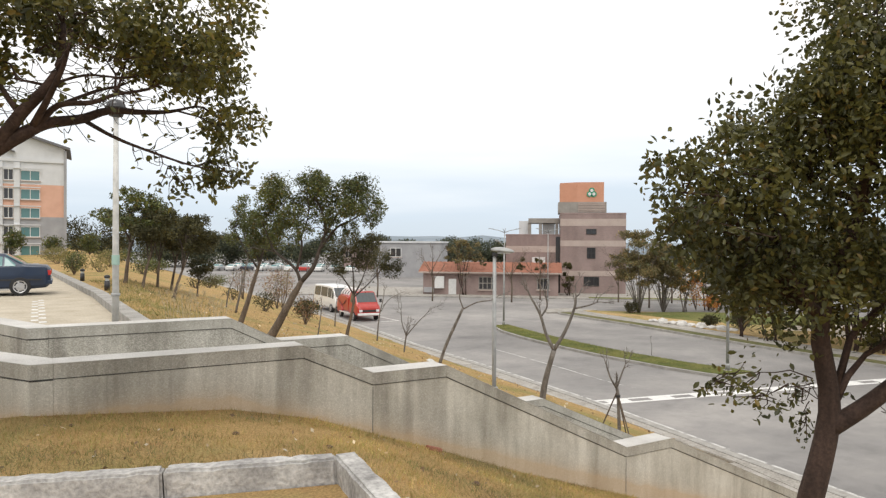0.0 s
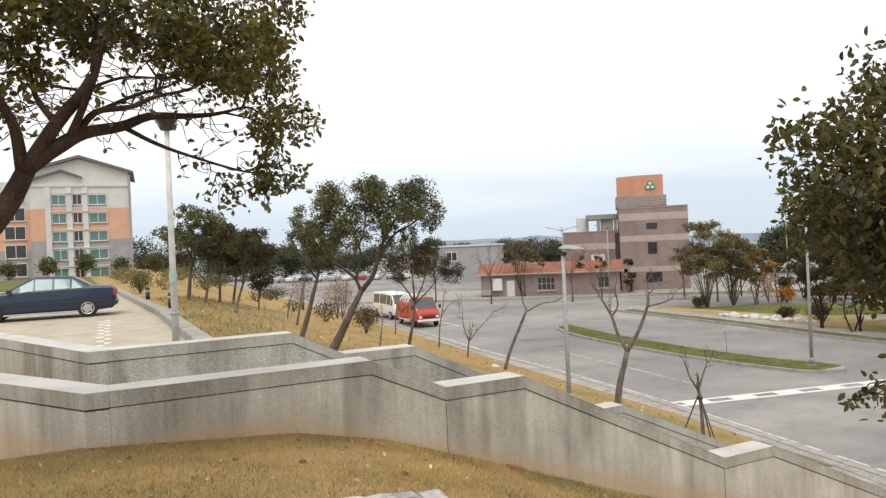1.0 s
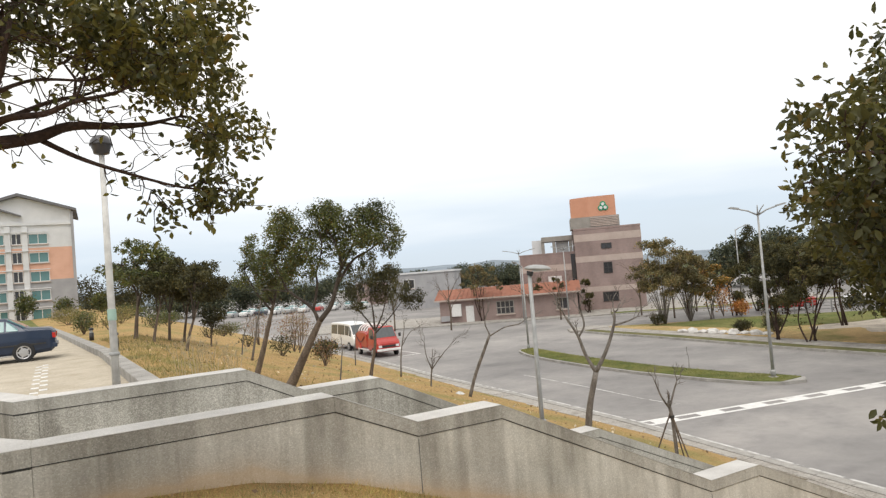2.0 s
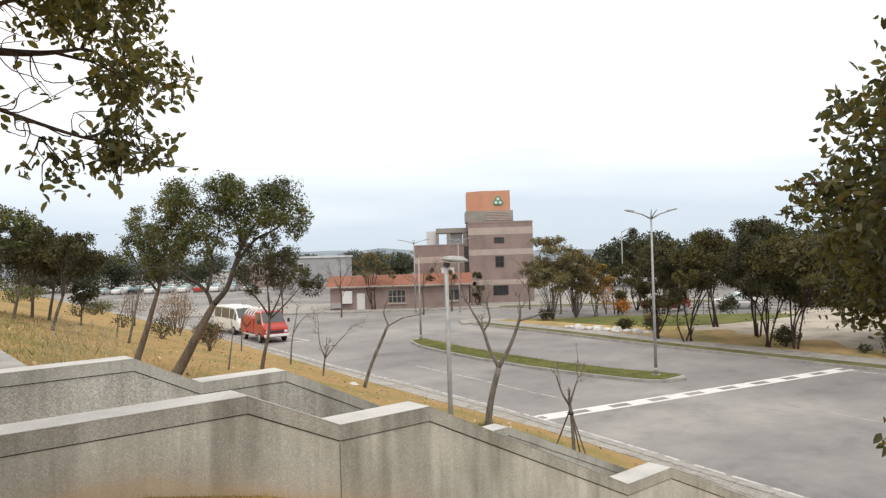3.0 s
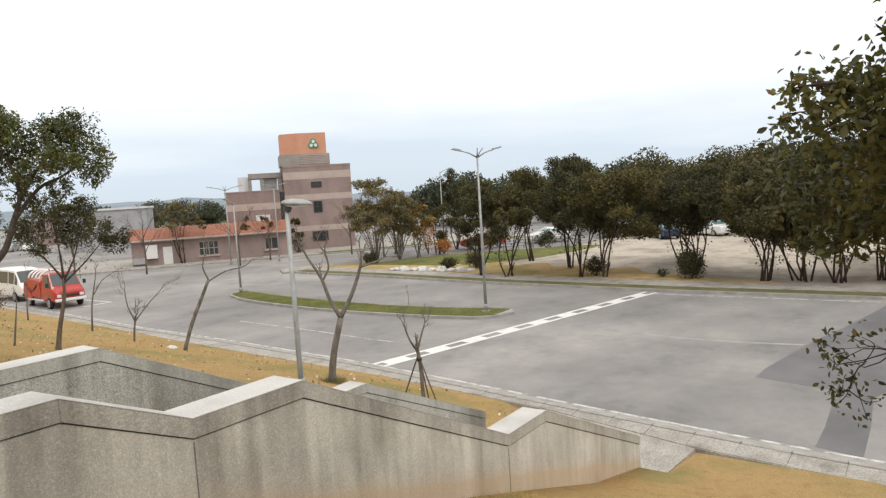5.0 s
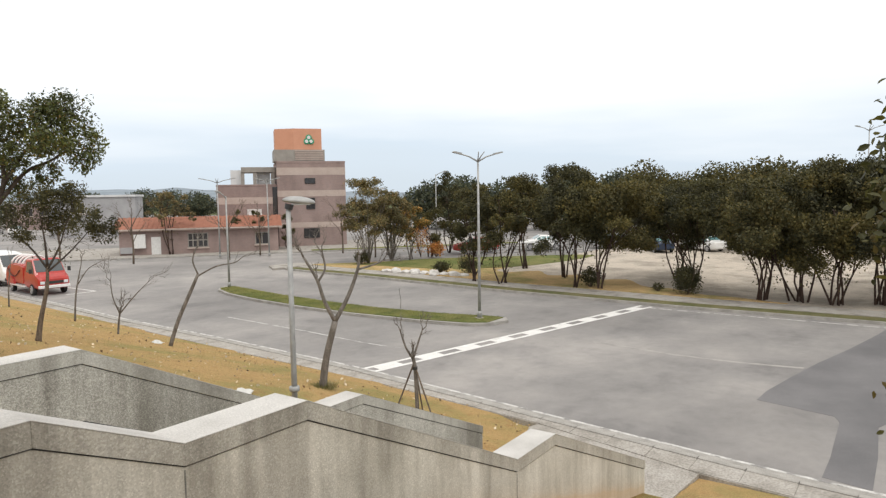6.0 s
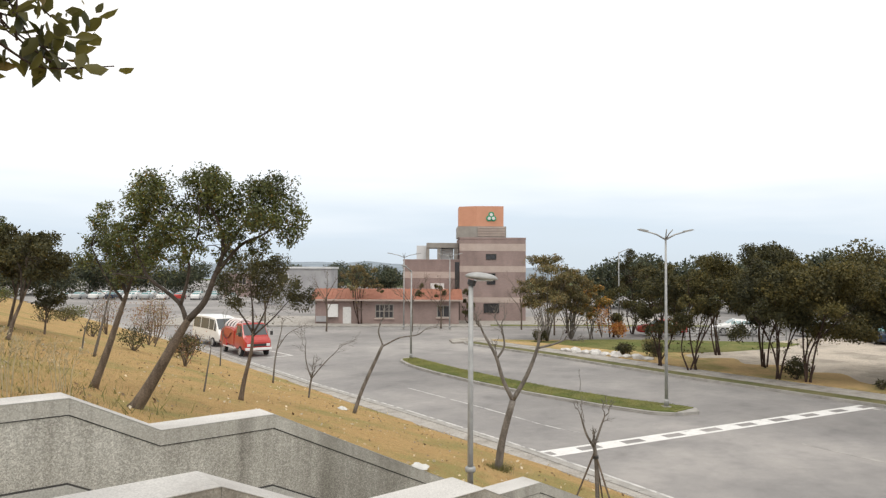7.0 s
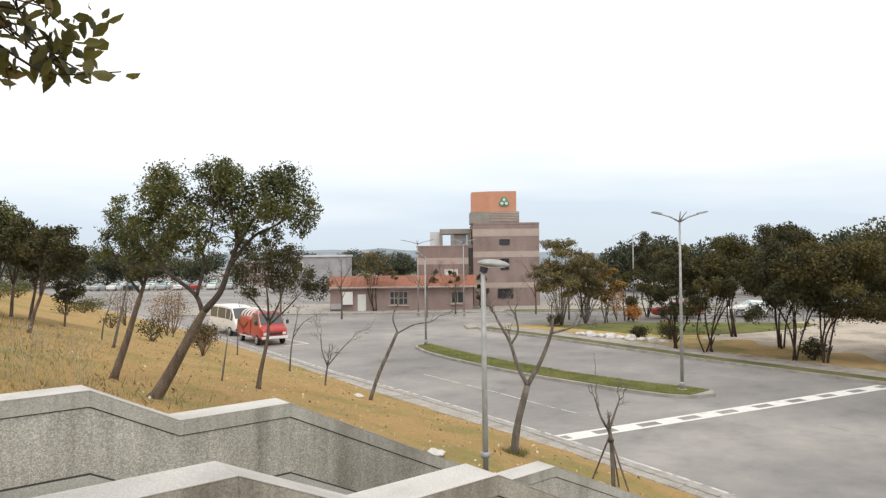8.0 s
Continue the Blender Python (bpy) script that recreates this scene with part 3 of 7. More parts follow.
# ---------------------------------------------------------------- road markings, island, far side
def stop_line():
    root = thing("stop_line", pose(0, 0, 0), "white chequered stop line painted across the road", "road marking", kind="structure")
    a, b = Vector((19.35, 19.3)), Vector((36.4, 15.55))
    d = (b - a).normalized()
    s = Vector((-d.y, d.x))
    length = (b - a).length
    def bar(u0, u1, v0, v1):
        q = [a + d * u + s * v for u, v in ((u0, v0), (u1, v0), (u1, v1), (u0, v1))]
        part("bar", prism(bmesh.new(), [tuple(p) for p in q], "z", -0.02, 0.008), M_LINE, root)
    bar(0, length, -0.36, -0.20)
    bar(0, length, 0.20, 0.36)
    n = 9
    for k in range(n):
        u = 0.3 + k * length / n
        bar(u, u + length / n * 0.52, -0.197, 0.197)
    return root


stop_line()
patch = part("asphalt_patch", prism(bmesh.new(), ((17.7, 5.7), (18.97, 5.67), (21.65, 5.73), (22.08, 5.87), (22.58, 7.82), (23.6, 7.75), (25.6, 7.39), (28.0, 6.9), (30.6, 6.25), (34.3, 5.46), (36.3, 5.1), (36.3, -20), (24, -20), (22.5, 4.6), (21.7, 4.9), (19.5, 4.81), (17.5, 4.81)), "z", -0.02, 0.005), M_PATCH, None)
tagged(patch, "darker repaired patch of asphalt", "road patch", kind="structure")
seam = strip("lane_seam", lambda y: float(np.interp(y, (14, 22, 26, 32), (22.9, 22.4, 22.9, 23.4))), lambda y: float(np.interp(y, (14, 22, 26, 32), (22.96, 22.47, 22.97, 23.46))), 20.5, 32, -0.02, 0.005, M_LINE_OLD, 1.0)
tagged(seam, "thin pale worn seam in the asphalt", "road marking", kind="structure")

mid_seam = strip("lane_seam", lambda y: float(np.interp(y, (7, 9, 11.2, 14.5), (26.95, 26.65, 26.6, 27.15))), lambda y: float(np.interp(y, (7, 9, 11.2, 14.5), (27.15, 26.85, 26.8, 27.35))), 7.2, 14.6, -0.02, 0.004, M_SEAM, 0.8)
tagged(mid_seam, "pale filled seam along the middle of the asphalt", "road marking", kind="structure")


def outline(points, n=6):
    return [(p.x, p.y) for p in spline([(x, y, 0) for x, y in points], n)]


island = thing("traffic_island", pose(0, 0, 0), "long narrow grassed traffic island with a concrete kerb", "traffic island", kind="structure")


def isl_l(y):
    return float(np.interp(y, (19.4, 19.8, 20.6, 23, 27, 31, 35, 38, 40.2, 40.9), (28.9, 27.9, 27.35, 26.95, 26.75, 26.95, 27.45, 28.1, 29.0, 29.9)))


def isl_r(y):
    return float(np.interp(y, (19.4, 19.8, 20.6, 23, 27, 31, 35, 38, 40.2, 40.9), (29.0, 29.6, 29.55, 29.0, 28.75, 29.0, 29.5, 30.1, 30.5, 30.3)))


strip("kerb", isl_l, isl_r, 19.4, 40.9, -0.1, 0.13, M_KERB, 0.45, island)
strip("grass", lambda y: isl_l(y) + 0.17, lambda y: isl_r(y) - 0.17, 19.9, 40.4, 0.0, 0.165, M_LAWN, 0.45, island)


def far_kerb(y):
    return float(np.interp(y, (-60, 5, 14, 20, 25, 30, 36, 42, 45.5, 47), (36.7, 36.5, 36.5, 36.9, 37.2, 37.8, 38.6, 39.0, 39.4, 40.8)))


far_path = thing("far_pavement", pose(0, 0, 0), "far pavement with a kerb and a thin grass strip", "pavement", kind="structure")
strip("kerb", far_kerb, lambda y: far_kerb(y) + 0.16, -60, 46.5, -0.1, 0.14, M_KERB, 1.0, far_path)
strip("grass_strip", lambda y: far_kerb(y) + 0.162, lambda y: far_kerb(y) + 1.2, -60, 45.5, -0.1, 0.13, M_VERGE, 1.0, far_path)
strip("path", lambda y: far_kerb(y) + 1.202, lambda y: far_kerb(y) + 2.9, -60, 45.5, -0.1, 0.15, M_PATH, 1.0, far_path)


def far_edge(y):
    return float(np.interp(y, (20, 24, 30, 40, 45.5), (75, 62, 56, 49, 43)))


far_line = strip("edge_line", lambda y: far_kerb(y) - 0.62, lambda y: far_kerb(y) - 0.50, -14, 15.3, -0.05, 0.006, M_LINE_OLD)
tagged(far_line, "worn white edge line along the far kerb", "road marking", kind="structure")
nose = part("kerb_nose", prism(bmesh.new(), ((38.85, 46.3), (41, 45.7), (44.2, 45.75), (42.6, 48.4), (40.2, 48.3)), "z", -0.1, 0.145), M_PATH, None)
tagged(nose, "pale concrete nose of the far pavement", "pavement", kind="structure")
lawn = strip("lawn", lambda y: far_kerb(y) + 2.9, far_edge, 30, 45.6, -0.1, 0.16, M_EARTH, 1.0)
tagged(lawn, "lawn of straw and orange earth under the trees", "lawn", kind="structure")
green = part("green_lawn", prism(bmesh.new(), outline(((44, 42.5), (50, 40), (56, 34), (60, 28), (50, 29), (44.5, 33)), 3), "z", 0.0, 0.18), M_LAWN, None)
tagged(green, "patch of green lawn behind the far pavement", "lawn", kind="structure")
sand = strip("gravel_lot", lambda y: far_kerb(y) + 2.9, lambda y: 130, -60, 30, -0.1, 0.155, M_SAND, 4.0)
tagged(sand, "pale gravel lot behind the roadside trees", "gravel lot", kind="structure")
strawband = strip("straw_bank", lambda y: far_kerb(y) + 2.95, lambda y: far_kerb(y) + 2.96 + float(np.interp(y, (9.5, 14, 17, 20, 27, 34), (0.1, 1.3, 2.6, 4.6, 5.4, 3.6))) * (1 + 0.16 * math.sin(y * 1.7)), 9.5, 34, 0.0, 0.19, M_EARTH, 0.6)
tagged(strawband, "strip of dry orange grass under roadside trees", "grass", kind="structure")


# ---------------------------------------------------------------- trees
def wiggle(a, b, n, amount, rng, sag=0.0):
    a, b = np.array(a, float), np.array(b, float)
    t = np.linspace(0, 1, n)[:, None]
    p = a + (b - a) * t
    off = rng.normal(size=(n, 3)) * amount * np.linalg.norm(b - a)
    off[0] = off[-1] = 0
    p += off * np.sin(np.pi * t)
    p[:, 2] += sag * np.sin(np.pi * t[:, 0]) * np.linalg.norm(b - a)
    return [tuple(q) for q in p]


def leafy_tree(name, label, base, trunk_pts, r0, clumps, leaf, bark, seed, leaf_size=0.09, per_m3=900, twigs=9, fine=False, sides=9, group="", shell=0.55, droop=0.3, sprigs=(), limb=0.42, bunch=0.13, curl=0.09, boughs=(), per_bunch=14, tri=False, slim=0.42, limb_bark=None):
    """trunk_pts are relative to base; clumps are (centre relative to base, radii, index of the trunk point that carries it)."""
    rng = np.random.default_rng(seed)
    root = thing(name, pose(*base), label, "tree", group)
    pts = spline(trunk_pts, 4)
    rad = [r0 * (1.25 if i == 0 else 1) * (1 - 0.55 * i / (len(pts) - 1)) for i in range(len(pts))]
    part("trunk", tube(bmesh.new(), pts, rad, sides), bark, root, smooth=True)
    br = bmesh.new()
    leaves = []
    for (c, rr, k) in clumps:
        start = k if isinstance(k, tuple) else trunk_pts[k]
        rs = 0.012 if isinstance(k, tuple) else r0 * limb * (1.0 if k else 1.3)
        path = wiggle(start, c, 6, 0.07, rng, 0.06)
        tube(br, path, [rs * (1 - 0.78 * i / 5) for i in range(6)], 6)
        rr = np.array(rr, float)
        for _ in range(twigs):
            v = rng.normal(size=3)
            v /= np.linalg.norm(v)
            e = np.array(c) + v * rr * rng.uniform(0.75, 1.02)
            s = path[rng.integers(2, 6)]
            tw = spline(wiggle(s, e, 3, curl, rng, 0.04), 2)
            tube(br, tw, [max(0.003, rs * 0.24 * (1 - 0.8 * i / 4)) for i in range(5)], 4)
            for q in (tw[3], tw[4]):
                m = max(2, int(per_m3 * 0.012 * min(1.0, (rr.mean() / 0.42) ** 2)))
                leaves.append(np.array(q) + rng.normal(size=(m, 3)) * min(0.07, rr.min() * 0.16))
        n = int(per_m3 * 4.19 * rr.prod())
        # leaves sit in small bunches, most of them in the outer part of the clump
        nb = max(6, n // per_bunch)
        v = rng.normal(size=(nb, 3))
        v /= np.linalg.norm(v, axis=1)[:, None]
        rad_b = rng.uniform(shell ** 3, 1.0, nb) ** (1 / 3)
        bump = 1 + 0.22 * np.sin(v[:, 0] * 5 + seed) * np.cos(v[:, 1] * 4 + v[:, 2] * 3)
        bc = np.array(c) + v * rr * (rad_b * bump)[:, None]
        leaves.append(np.repeat(bc, per_bunch, 0) + np.clip(rng.normal(size=(nb * per_bunch, 3)), -1.7, 1.7) * min(bunch, rr.min() * (0.34 if tri else 0.22)))
    for (c, rr, k) in sprigs:
        path = wiggle(k if isinstance(k, tuple) else trunk_pts[k], c, 6, 0.06, rng, 0.05)
        tube(br, path, [(0.006 if isinstance(k, tuple) else 0.02) * (1 - 0.7 * i / 5) for i in range(6)], 5)
        for _ in range(9 if isinstance(k, tuple) else 16):
            e = np.array(c) + rng.normal(size=3) * np.array(rr) * 0.6
            tw = spline(wiggle(path[rng.integers(3, 6)], e, 3, 0.12, rng, -0.05), 2)
            tube(br, tw, [0.005, 0.0045, 0.004, 0.003, 0.0025], 4)
            leaves.append(e + rng.normal(size=(9 if isinstance(k, tuple) else 20, 3)) * 0.05)
    for pts_b, ra, rb in boughs:
        sp = spline(pts_b, 4)
        tube(br, sp, [ra + (rb - ra) * i / (len(sp) - 1) for i in range(len(sp))], 7)
        for _ in range(17):
            s = np.array(sp[rng.integers(len(sp) // 3, len(sp))])
            e = s + np.clip(rng.normal(size=3), -1.2, 1.2) * (0.26, 0.26, 0.15) + np.array((0.08, 0.0, -0.02))
            tw = spline(wiggle(s, e, 4, 0.14, rng, -0.06), 3)
            tube(br, tw, [0.0048 - 0.0003 * i for i in range(len(tw))], 4)
            leaves.append(np.array(tw[-1]) + np.clip(rng.normal(size=(2, 3)), -1, 1) * 0.012)
    part("limb", br, limb_bark or bark, root, smooth=True)
    me = leaf_mesh("crown", np.concatenate(leaves), leaf_size, rng, droop, slim, fine, tri)
    from_mesh("crown", me, leaf, root)
    return root


def bare_tree(name, label, base, stems, bark, seed, depth=3, twig=0.5, group="", foot=False):
    """stems: lists of points relative to base with a radius at each end; fine twigs grow from their upper ends."""
    rng = np.random.default_rng(seed)
    root = thing(name, pose(*base), label, "tree", group)
    bm, fine = bmesh.new(), bmesh.new()

    def grow(p, d, length, r, level):
        e = p + d * length
        tube(fine, wiggle(p, e, 4, 0.08, rng), [r, r * 0.85, r * 0.7, r * 0.5], 5)
        if level:
            for _ in range(rng.integers(2, 4)):
                nd = d + rng.normal(size=3) * 0.45
                nd[2] += 0.12
                grow(p + d * length * rng.uniform(0.55, 1.0), nd / np.linalg.norm(nd), length * rng.uniform(0.5, 0.8), max(r * 0.55, 0.004), level - 1)

    for pts, ra, rb in stems:
        sp = spline(pts, 4)
        tube(bm, sp, [ra + (rb - ra) * i / (len(sp) - 1) for i in range(len(sp))], 8)
        d = np.array(pts[-1], float) - np.array(pts[-2], float)
        d /= np.linalg.norm(d)
        if rb < 0.045:
            for _ in range(2):
                nd = d + rng.normal(size=3) * 0.3
                grow(np.array(pts[-1], float), nd / np.linalg.norm(nd), twig, rb * 0.8, depth - 1)
            mid = np.array(sp[len(sp) * 2 // 3])
            nd = d + rng.normal(size=3) * 0.6
            grow(mid, nd / np.linalg.norm(nd), twig * 0.8, rb * 0.6, depth - 2)
    part("trunk", bm, bark, root, smooth=True)
    tagged(part("twig", fine, bark, root, smooth=True), kind="stuff")
    return root


def on(x, y, dz=-0.06):
    return (x, y, land(x, y) + dz)


# tree over the stair wall, leaning in
BOUGH = [(1.56, -0.21, 2.53), (1.74, -0.27, 2.66), (1.92, -0.25, 2.78), (2.19, -0.16, 2.86), (2.4, -0.09, 2.96), (2.7, 0.04, 3.0), (2.94, 0.09, 3.04), (3.18, 0.19, 3.13)]
UPPER = [(1.86, -0.27, 2.74), (2.01, -0.35, 2.92), (2.25, -0.41, 2.96), (2.42, -0.44, 3.04), (2.69, -0.46, 3.12), (2.94, -0.47, 3.29)]
RISING = [(1.54, -0.23, 2.50), (1.75, -0.33, 2.83), (1.94, -0.42, 3.06), (2.03, -0.41, 3.28), (2.05, -0.31, 3.6)]
DROOP = [(2.22, -0.12, 2.85), (2.43, -0.11, 2.74), (2.67, -0.11, 2.65), (3.12, -0.11, 2.52), (3.4, -0.08, 2.52)]
leafy_tree("broadleaf_tree", "large evergreen tree leaning over the stair wall, dark green leaves", on(-0.8, 6.85),
           [(-0.15, 0, 0), (0.42, -0.04, 0.9), (0.88, -0.08, 1.48), (1.21, -0.15, 1.98), (1.41, -0.19, 2.25), (1.56, -0.21, 2.55)], 0.14,
           [((3.42, -0.10, 2.56), (0.21, 0.25, 0.22), DROOP[3]), ((3.26, -0.22, 2.36), (0.13, 0.15, 0.12), DROOP[4]), ((3.60, 0.38, 3.02), (0.32, 0.34, 0.22), BOUGH[7]),
            ((3.32, -0.22, 2.90), (0.26, 0.30, 0.19), BOUGH[6]), ((3.35, 0.3, 3.50), (0.48, 0.50, 0.30), BOUGH[7]), ((3.0, -0.70, 3.34), (0.42, 0.40, 0.28), UPPER[5]), ((2.9, -0.3, 3.46), (0.45, 0.5, 0.28), UPPER[4]),
            ((3.1, -0.5, 3.85), (0.52, 0.55, 0.3), UPPER[5]), ((2.5, 0.35, 3.80), (0.60, 0.60, 0.30), UPPER[3]), ((2.10, -0.5, 3.66), (0.6, 0.6, 0.27), RISING[4]), ((2.64, -0.21, 3.50), (0.40, 0.40, 0.22), UPPER[3]),
            ((1.62, 0.0, 3.60), (0.46, 0.45, 0.28), RISING[3]), ((1.30, -0.1, 3.22), (0.42, 0.40, 0.34), RISING[2]), ((1.15, -0.3, 2.92), (0.34, 0.34, 0.26), (1.40, -0.38, 3.0)), ((0.72, -0.2, 3.3), (0.6, 0.6, 0.5), (1.34, -0.46, 3.21)),
            ((1.72, -0.3, 3.95), (0.6, 0.6, 0.3), RISING[4]), ((0.0, 0.0, 2.95), (0.75, 0.75, 0.55), 4), ((1.2, -1.4, 3.6), (0.7, 0.6, 0.36), (1.34, -0.46, 3.21)), ((-0.8, -0.6, 3.0), (0.7, 0.7, 0.55), 4)],
           M_LEAF_NEAR, M_BARK_DARK, 5, 0.062, 1650, 12, True, limb=0.22, bunch=0.085, curl=0.17, slim=0.5,
           boughs=[(BOUGH, 0.066, 0.009), (UPPER, 0.030, 0.006), (RISING, 0.060, 0.022), (DROOP, 0.020, 0.005),
                   ([(1.84, -0.29, 2.75), (1.95, -0.48, 2.97), (2.04, -0.64, 3.18), (2.1, -0.7, 3.45)], 0.032, 0.012), ([(1.52, -0.22, 2.50), (1.49, -0.31, 2.79), (1.4, -0.38, 3.0), (1.34, -0.46, 3.21)], 0.050, 0.016),
                   ([(1.94, -0.42, 3.06), (2.2, -0.40, 3.18), (2.5, -0.40, 3.2), (2.75, -0.3, 3.3)], 0.014, 0.005), ([(2.01, -0.35, 2.92), (2.3, -0.2, 3.1), (2.55, 0.1, 3.25), (2.8, 0.3, 3.45)], 0.018, 0.006),
                   ([(1.75, -0.33, 2.83), (1.62, -0.2, 3.05), (1.58, -0.1, 3.3)], 0.028, 0.012)],
           sprigs=[((3.0, -0.12, 2.36), (0.16, 0.16, 0.10), (2.8, 0.03, 2.65))])
# tree on the slope, forked low
leafy_tree("broadleaf_tree", "dense evergreen tree with a low fork on the grass slope", on(6.3, 3.2),
           [(-0.14, 0.05, 0), (-0.06, 0.05, 0.9), (0.17, 0.0, 1.75), (0.12, 0.05, 2.5), (0.35, -0.1, 3.3)], 0.115,
           [((-0.62, 0.70, 3.2), (0.26, 0.24, 0.24), 3), ((-0.2, 0.45, 2.95), (0.34, 0.3, 0.26), 3), ((-1.3, 0.2, 3.45), (0.30, 0.30, 0.42), 3), ((-0.52, 0.90, 3.40), (0.17, 0.18, 0.28), 3), ((-0.34, 0.20, 3.95), (0.38, 0.34, 0.34), 4), ((0.40, -0.05, 4.5), (0.42, 0.40, 0.36), 4), ((0.60, -0.15, 4.95), (0.62, 0.6, 0.45), 4), ((-0.85, 0.12, 3.62), (0.36, 0.34, 0.36), 3), ((0.05, 0.1, 4.05), (0.42, 0.38, 0.42), 4), ((0.42, 0.85, 3.05), (0.5, 0.38, 0.6), 3), ((0.65, -0.1, 3.6), (1.0, 0.75, 0.8), 4), ((1.3, -0.9, 3.9), (1.2, 1.0, 1.1), 2), ((-0.55, 0.2, 3.25), (0.5, 0.42, 0.55), 3),
            ((0.35, -0.45, 4.3), (0.75, 0.75, 0.5), 4), ((-0.1, 0.05, 2.75), (0.65, 0.45, 0.42), 3), ((0.9, -0.6, 2.7), (0.8, 0.7, 0.5), 2)],
           M_LEAF_SHADE, M_BARK_DARK, 8, 0.056, 2900, 12, True, limb=0.30, bunch=0.085, slim=0.5,
           sprigs=[((-0.74, 0.36, 2.04), (0.22, 0.20, 0.10), (0.10, 0.10, 2.02)), ((-0.56, 0.18, 1.92), (0.26, 0.22, 0.10), (0.10, 0.10, 1.98)), ((1.50, 1.0, 1.60), (0.22, 0.22, 0.15), (0.18, 0.06, 1.80)), ((1.42, 0.96, 1.30), (0.18, 0.18, 0.17), (1.30, 0.85, 1.55))],
           boughs=[([(0.13, 0.01, 1.62), (0.38, -0.22, 1.88), (0.68, -0.46, 2.25), (0.95, -0.6, 2.7)], 0.078, 0.045)])


def camphor(x, y, height, spread, lean, seed, leaf=None, dens=260, r=0.085, label="", size=0.11, bark=None, nclump=7, flat=0.78, crown_from=0.44):
    rng = np.random.default_rng(seed)
    lx, ly = lean
    fork = (lx * 0.5, ly * 0.5, height * 0.42)
    tp = [(0, 0, 0), (lx * 0.18, ly * 0.18, height * 0.2), fork, (lx * 0.8, ly * 0.8, height * 0.6)]
    clumps = []
    for k in range(nclump):
        a = k * 2.4 + seed
        q = rng.uniform(0.25, 1.0)
        c = (lx + math.cos(a) * spread * 0.62 * q, ly + math.sin(a) * spread * 0.62 * q, height * (crown_from + (0.88 - crown_from) * (0.5 * (1 - q) + 0.55 * rng.uniform(0, 1))))
        s = spread * rng.uniform(0.36, 0.5)
        clumps.append((c, (s, s, s * flat), 2 if k % 2 else 3))
    return leafy_tree("roadside_tree", label or "leaning broadleaf tree with a green crown on the slope", on(x, y), tp, r, clumps, leaf or M_LEAF, bark or M_BARK, seed, size, dens, 8, False, 7, "trees on the slope", 0.35)


RX, RY = 0.775, -0.631        # across the slope, square to the line from the path's end


def across(a, h, deep=0.0):
    return (RX * a + 0.631 * deep, RY * a + 0.775 * deep, h)


def lobes(rows):
    """Leaf clumps from (along, height, depth, radius, limb end) rows."""
    return [(across(a, h, d), (r, r, r * 0.8), across(*k)) for a, h, d, r, k in rows]


M_TWIG = surface("dark_twig_bark", ((0.3, (0.045, 0.035, 0.028)), (0.7, (0.10, 0.08, 0.065))), 9.0, 40.0, 0.4, 0.95, bump=0.5, bump_dist=0.006)
SLOPE = dict(group="trees on the slope", shell=0.3, curl=0.16, per_bunch=16, bunch=0.065, limb_bark=M_TWIG)
L1, L2, L3, L4, L5 = (-0.1, 3.2), (0.4, 3.7), (1.1, 4.0), (2.4, 3.9), (2.6, 3.45)
leafy_tree("roadside_tree", "leaning broadleaf tree with a wide open green crown", on(6.2, 17.8),
           [across(0, 0), across(0.28, 0.45), across(0.74, 1.28), across(1.0, 1.72)], 0.135,
           lobes(((0.16, 3.92, 0.1, 0.46, L2), (-0.12, 3.62, 0.3, 0.38, L1), (-0.22, 3.25, 0, 0.28, L1), (0.40, 4.08, -0.3, 0.40, L2), (0.75, 3.75, 0.5, 0.34, L2), (1.16, 4.2, 0.2, 0.42, L3), (1.55, 4.14, -0.1, 0.44, L3),
                  (1.3, 3.85, 0.5, 0.36, L3), (2.15, 4.0, 0.2, 0.44, L4), (2.6, 4.05, -0.1, 0.40, L4), (2.75, 3.62, 0.2, 0.38, L5), (2.38, 3.5, -0.4, 0.38, L5), (2.8, 3.22, 0, 0.25, L5), (1.95, 3.62, 0.4, 0.36, L4),
                  (0.5, 3.2, 0.3, 0.34, L1), (1.1, 3.0, -0.2, 0.27, (1.55, 3.0)), (0.85, 3.35, -0.4, 0.36, L2), (1.6, 2.85, 0.2, 0.26, (1.55, 3.0)), (0.1, 2.85, 0.2, 0.26, (0.1, 2.7)), (1.35, 3.45, 0.3, 0.34, L3), (1.75, 3.3, -0.2, 0.3, (1.55, 3.0)), (0.72, 2.75, 0.1, 0.2, (0.9, 2.7)), (2.2, 3.05, 0.1, 0.24, L5))),
           M_LEAF, M_BARK, 11, 0.066, 3300, 13, sides=8, boughs=[([across(*p) for p in pts], ra, rb) for pts, ra, rb in (
               (((0.98, 1.68), (1.27, 2.02), (1.45, 2.5), (1.6, 3.0), (1.45, 3.6), (1.1, 4.0)), 0.068, 0.013), (((1.45, 2.5), (1.9, 3.05), (2.3, 3.25), (2.6, 3.45)), 0.04, 0.012),
               (((1.6, 2.9), (2.0, 3.5), (2.4, 3.9)), 0.035, 0.012), (((0.95, 1.62), (0.79, 2.0), (0.26, 2.43), (0.1, 2.7), (-0.1, 3.2)), 0.048, 0.012),
               (((0.83, 1.95), (0.95, 2.43), (0.95, 2.8), (0.7, 3.3), (0.4, 3.7)), 0.036, 0.012), (((0.95, 2.8), (1.15, 3.4), (1.1, 4.0)), 0.022, 0.01), (((0.26, 2.43), (-0.2, 2.5), (-0.5, 2.55)), 0.016, 0.006))], **SLOPE)
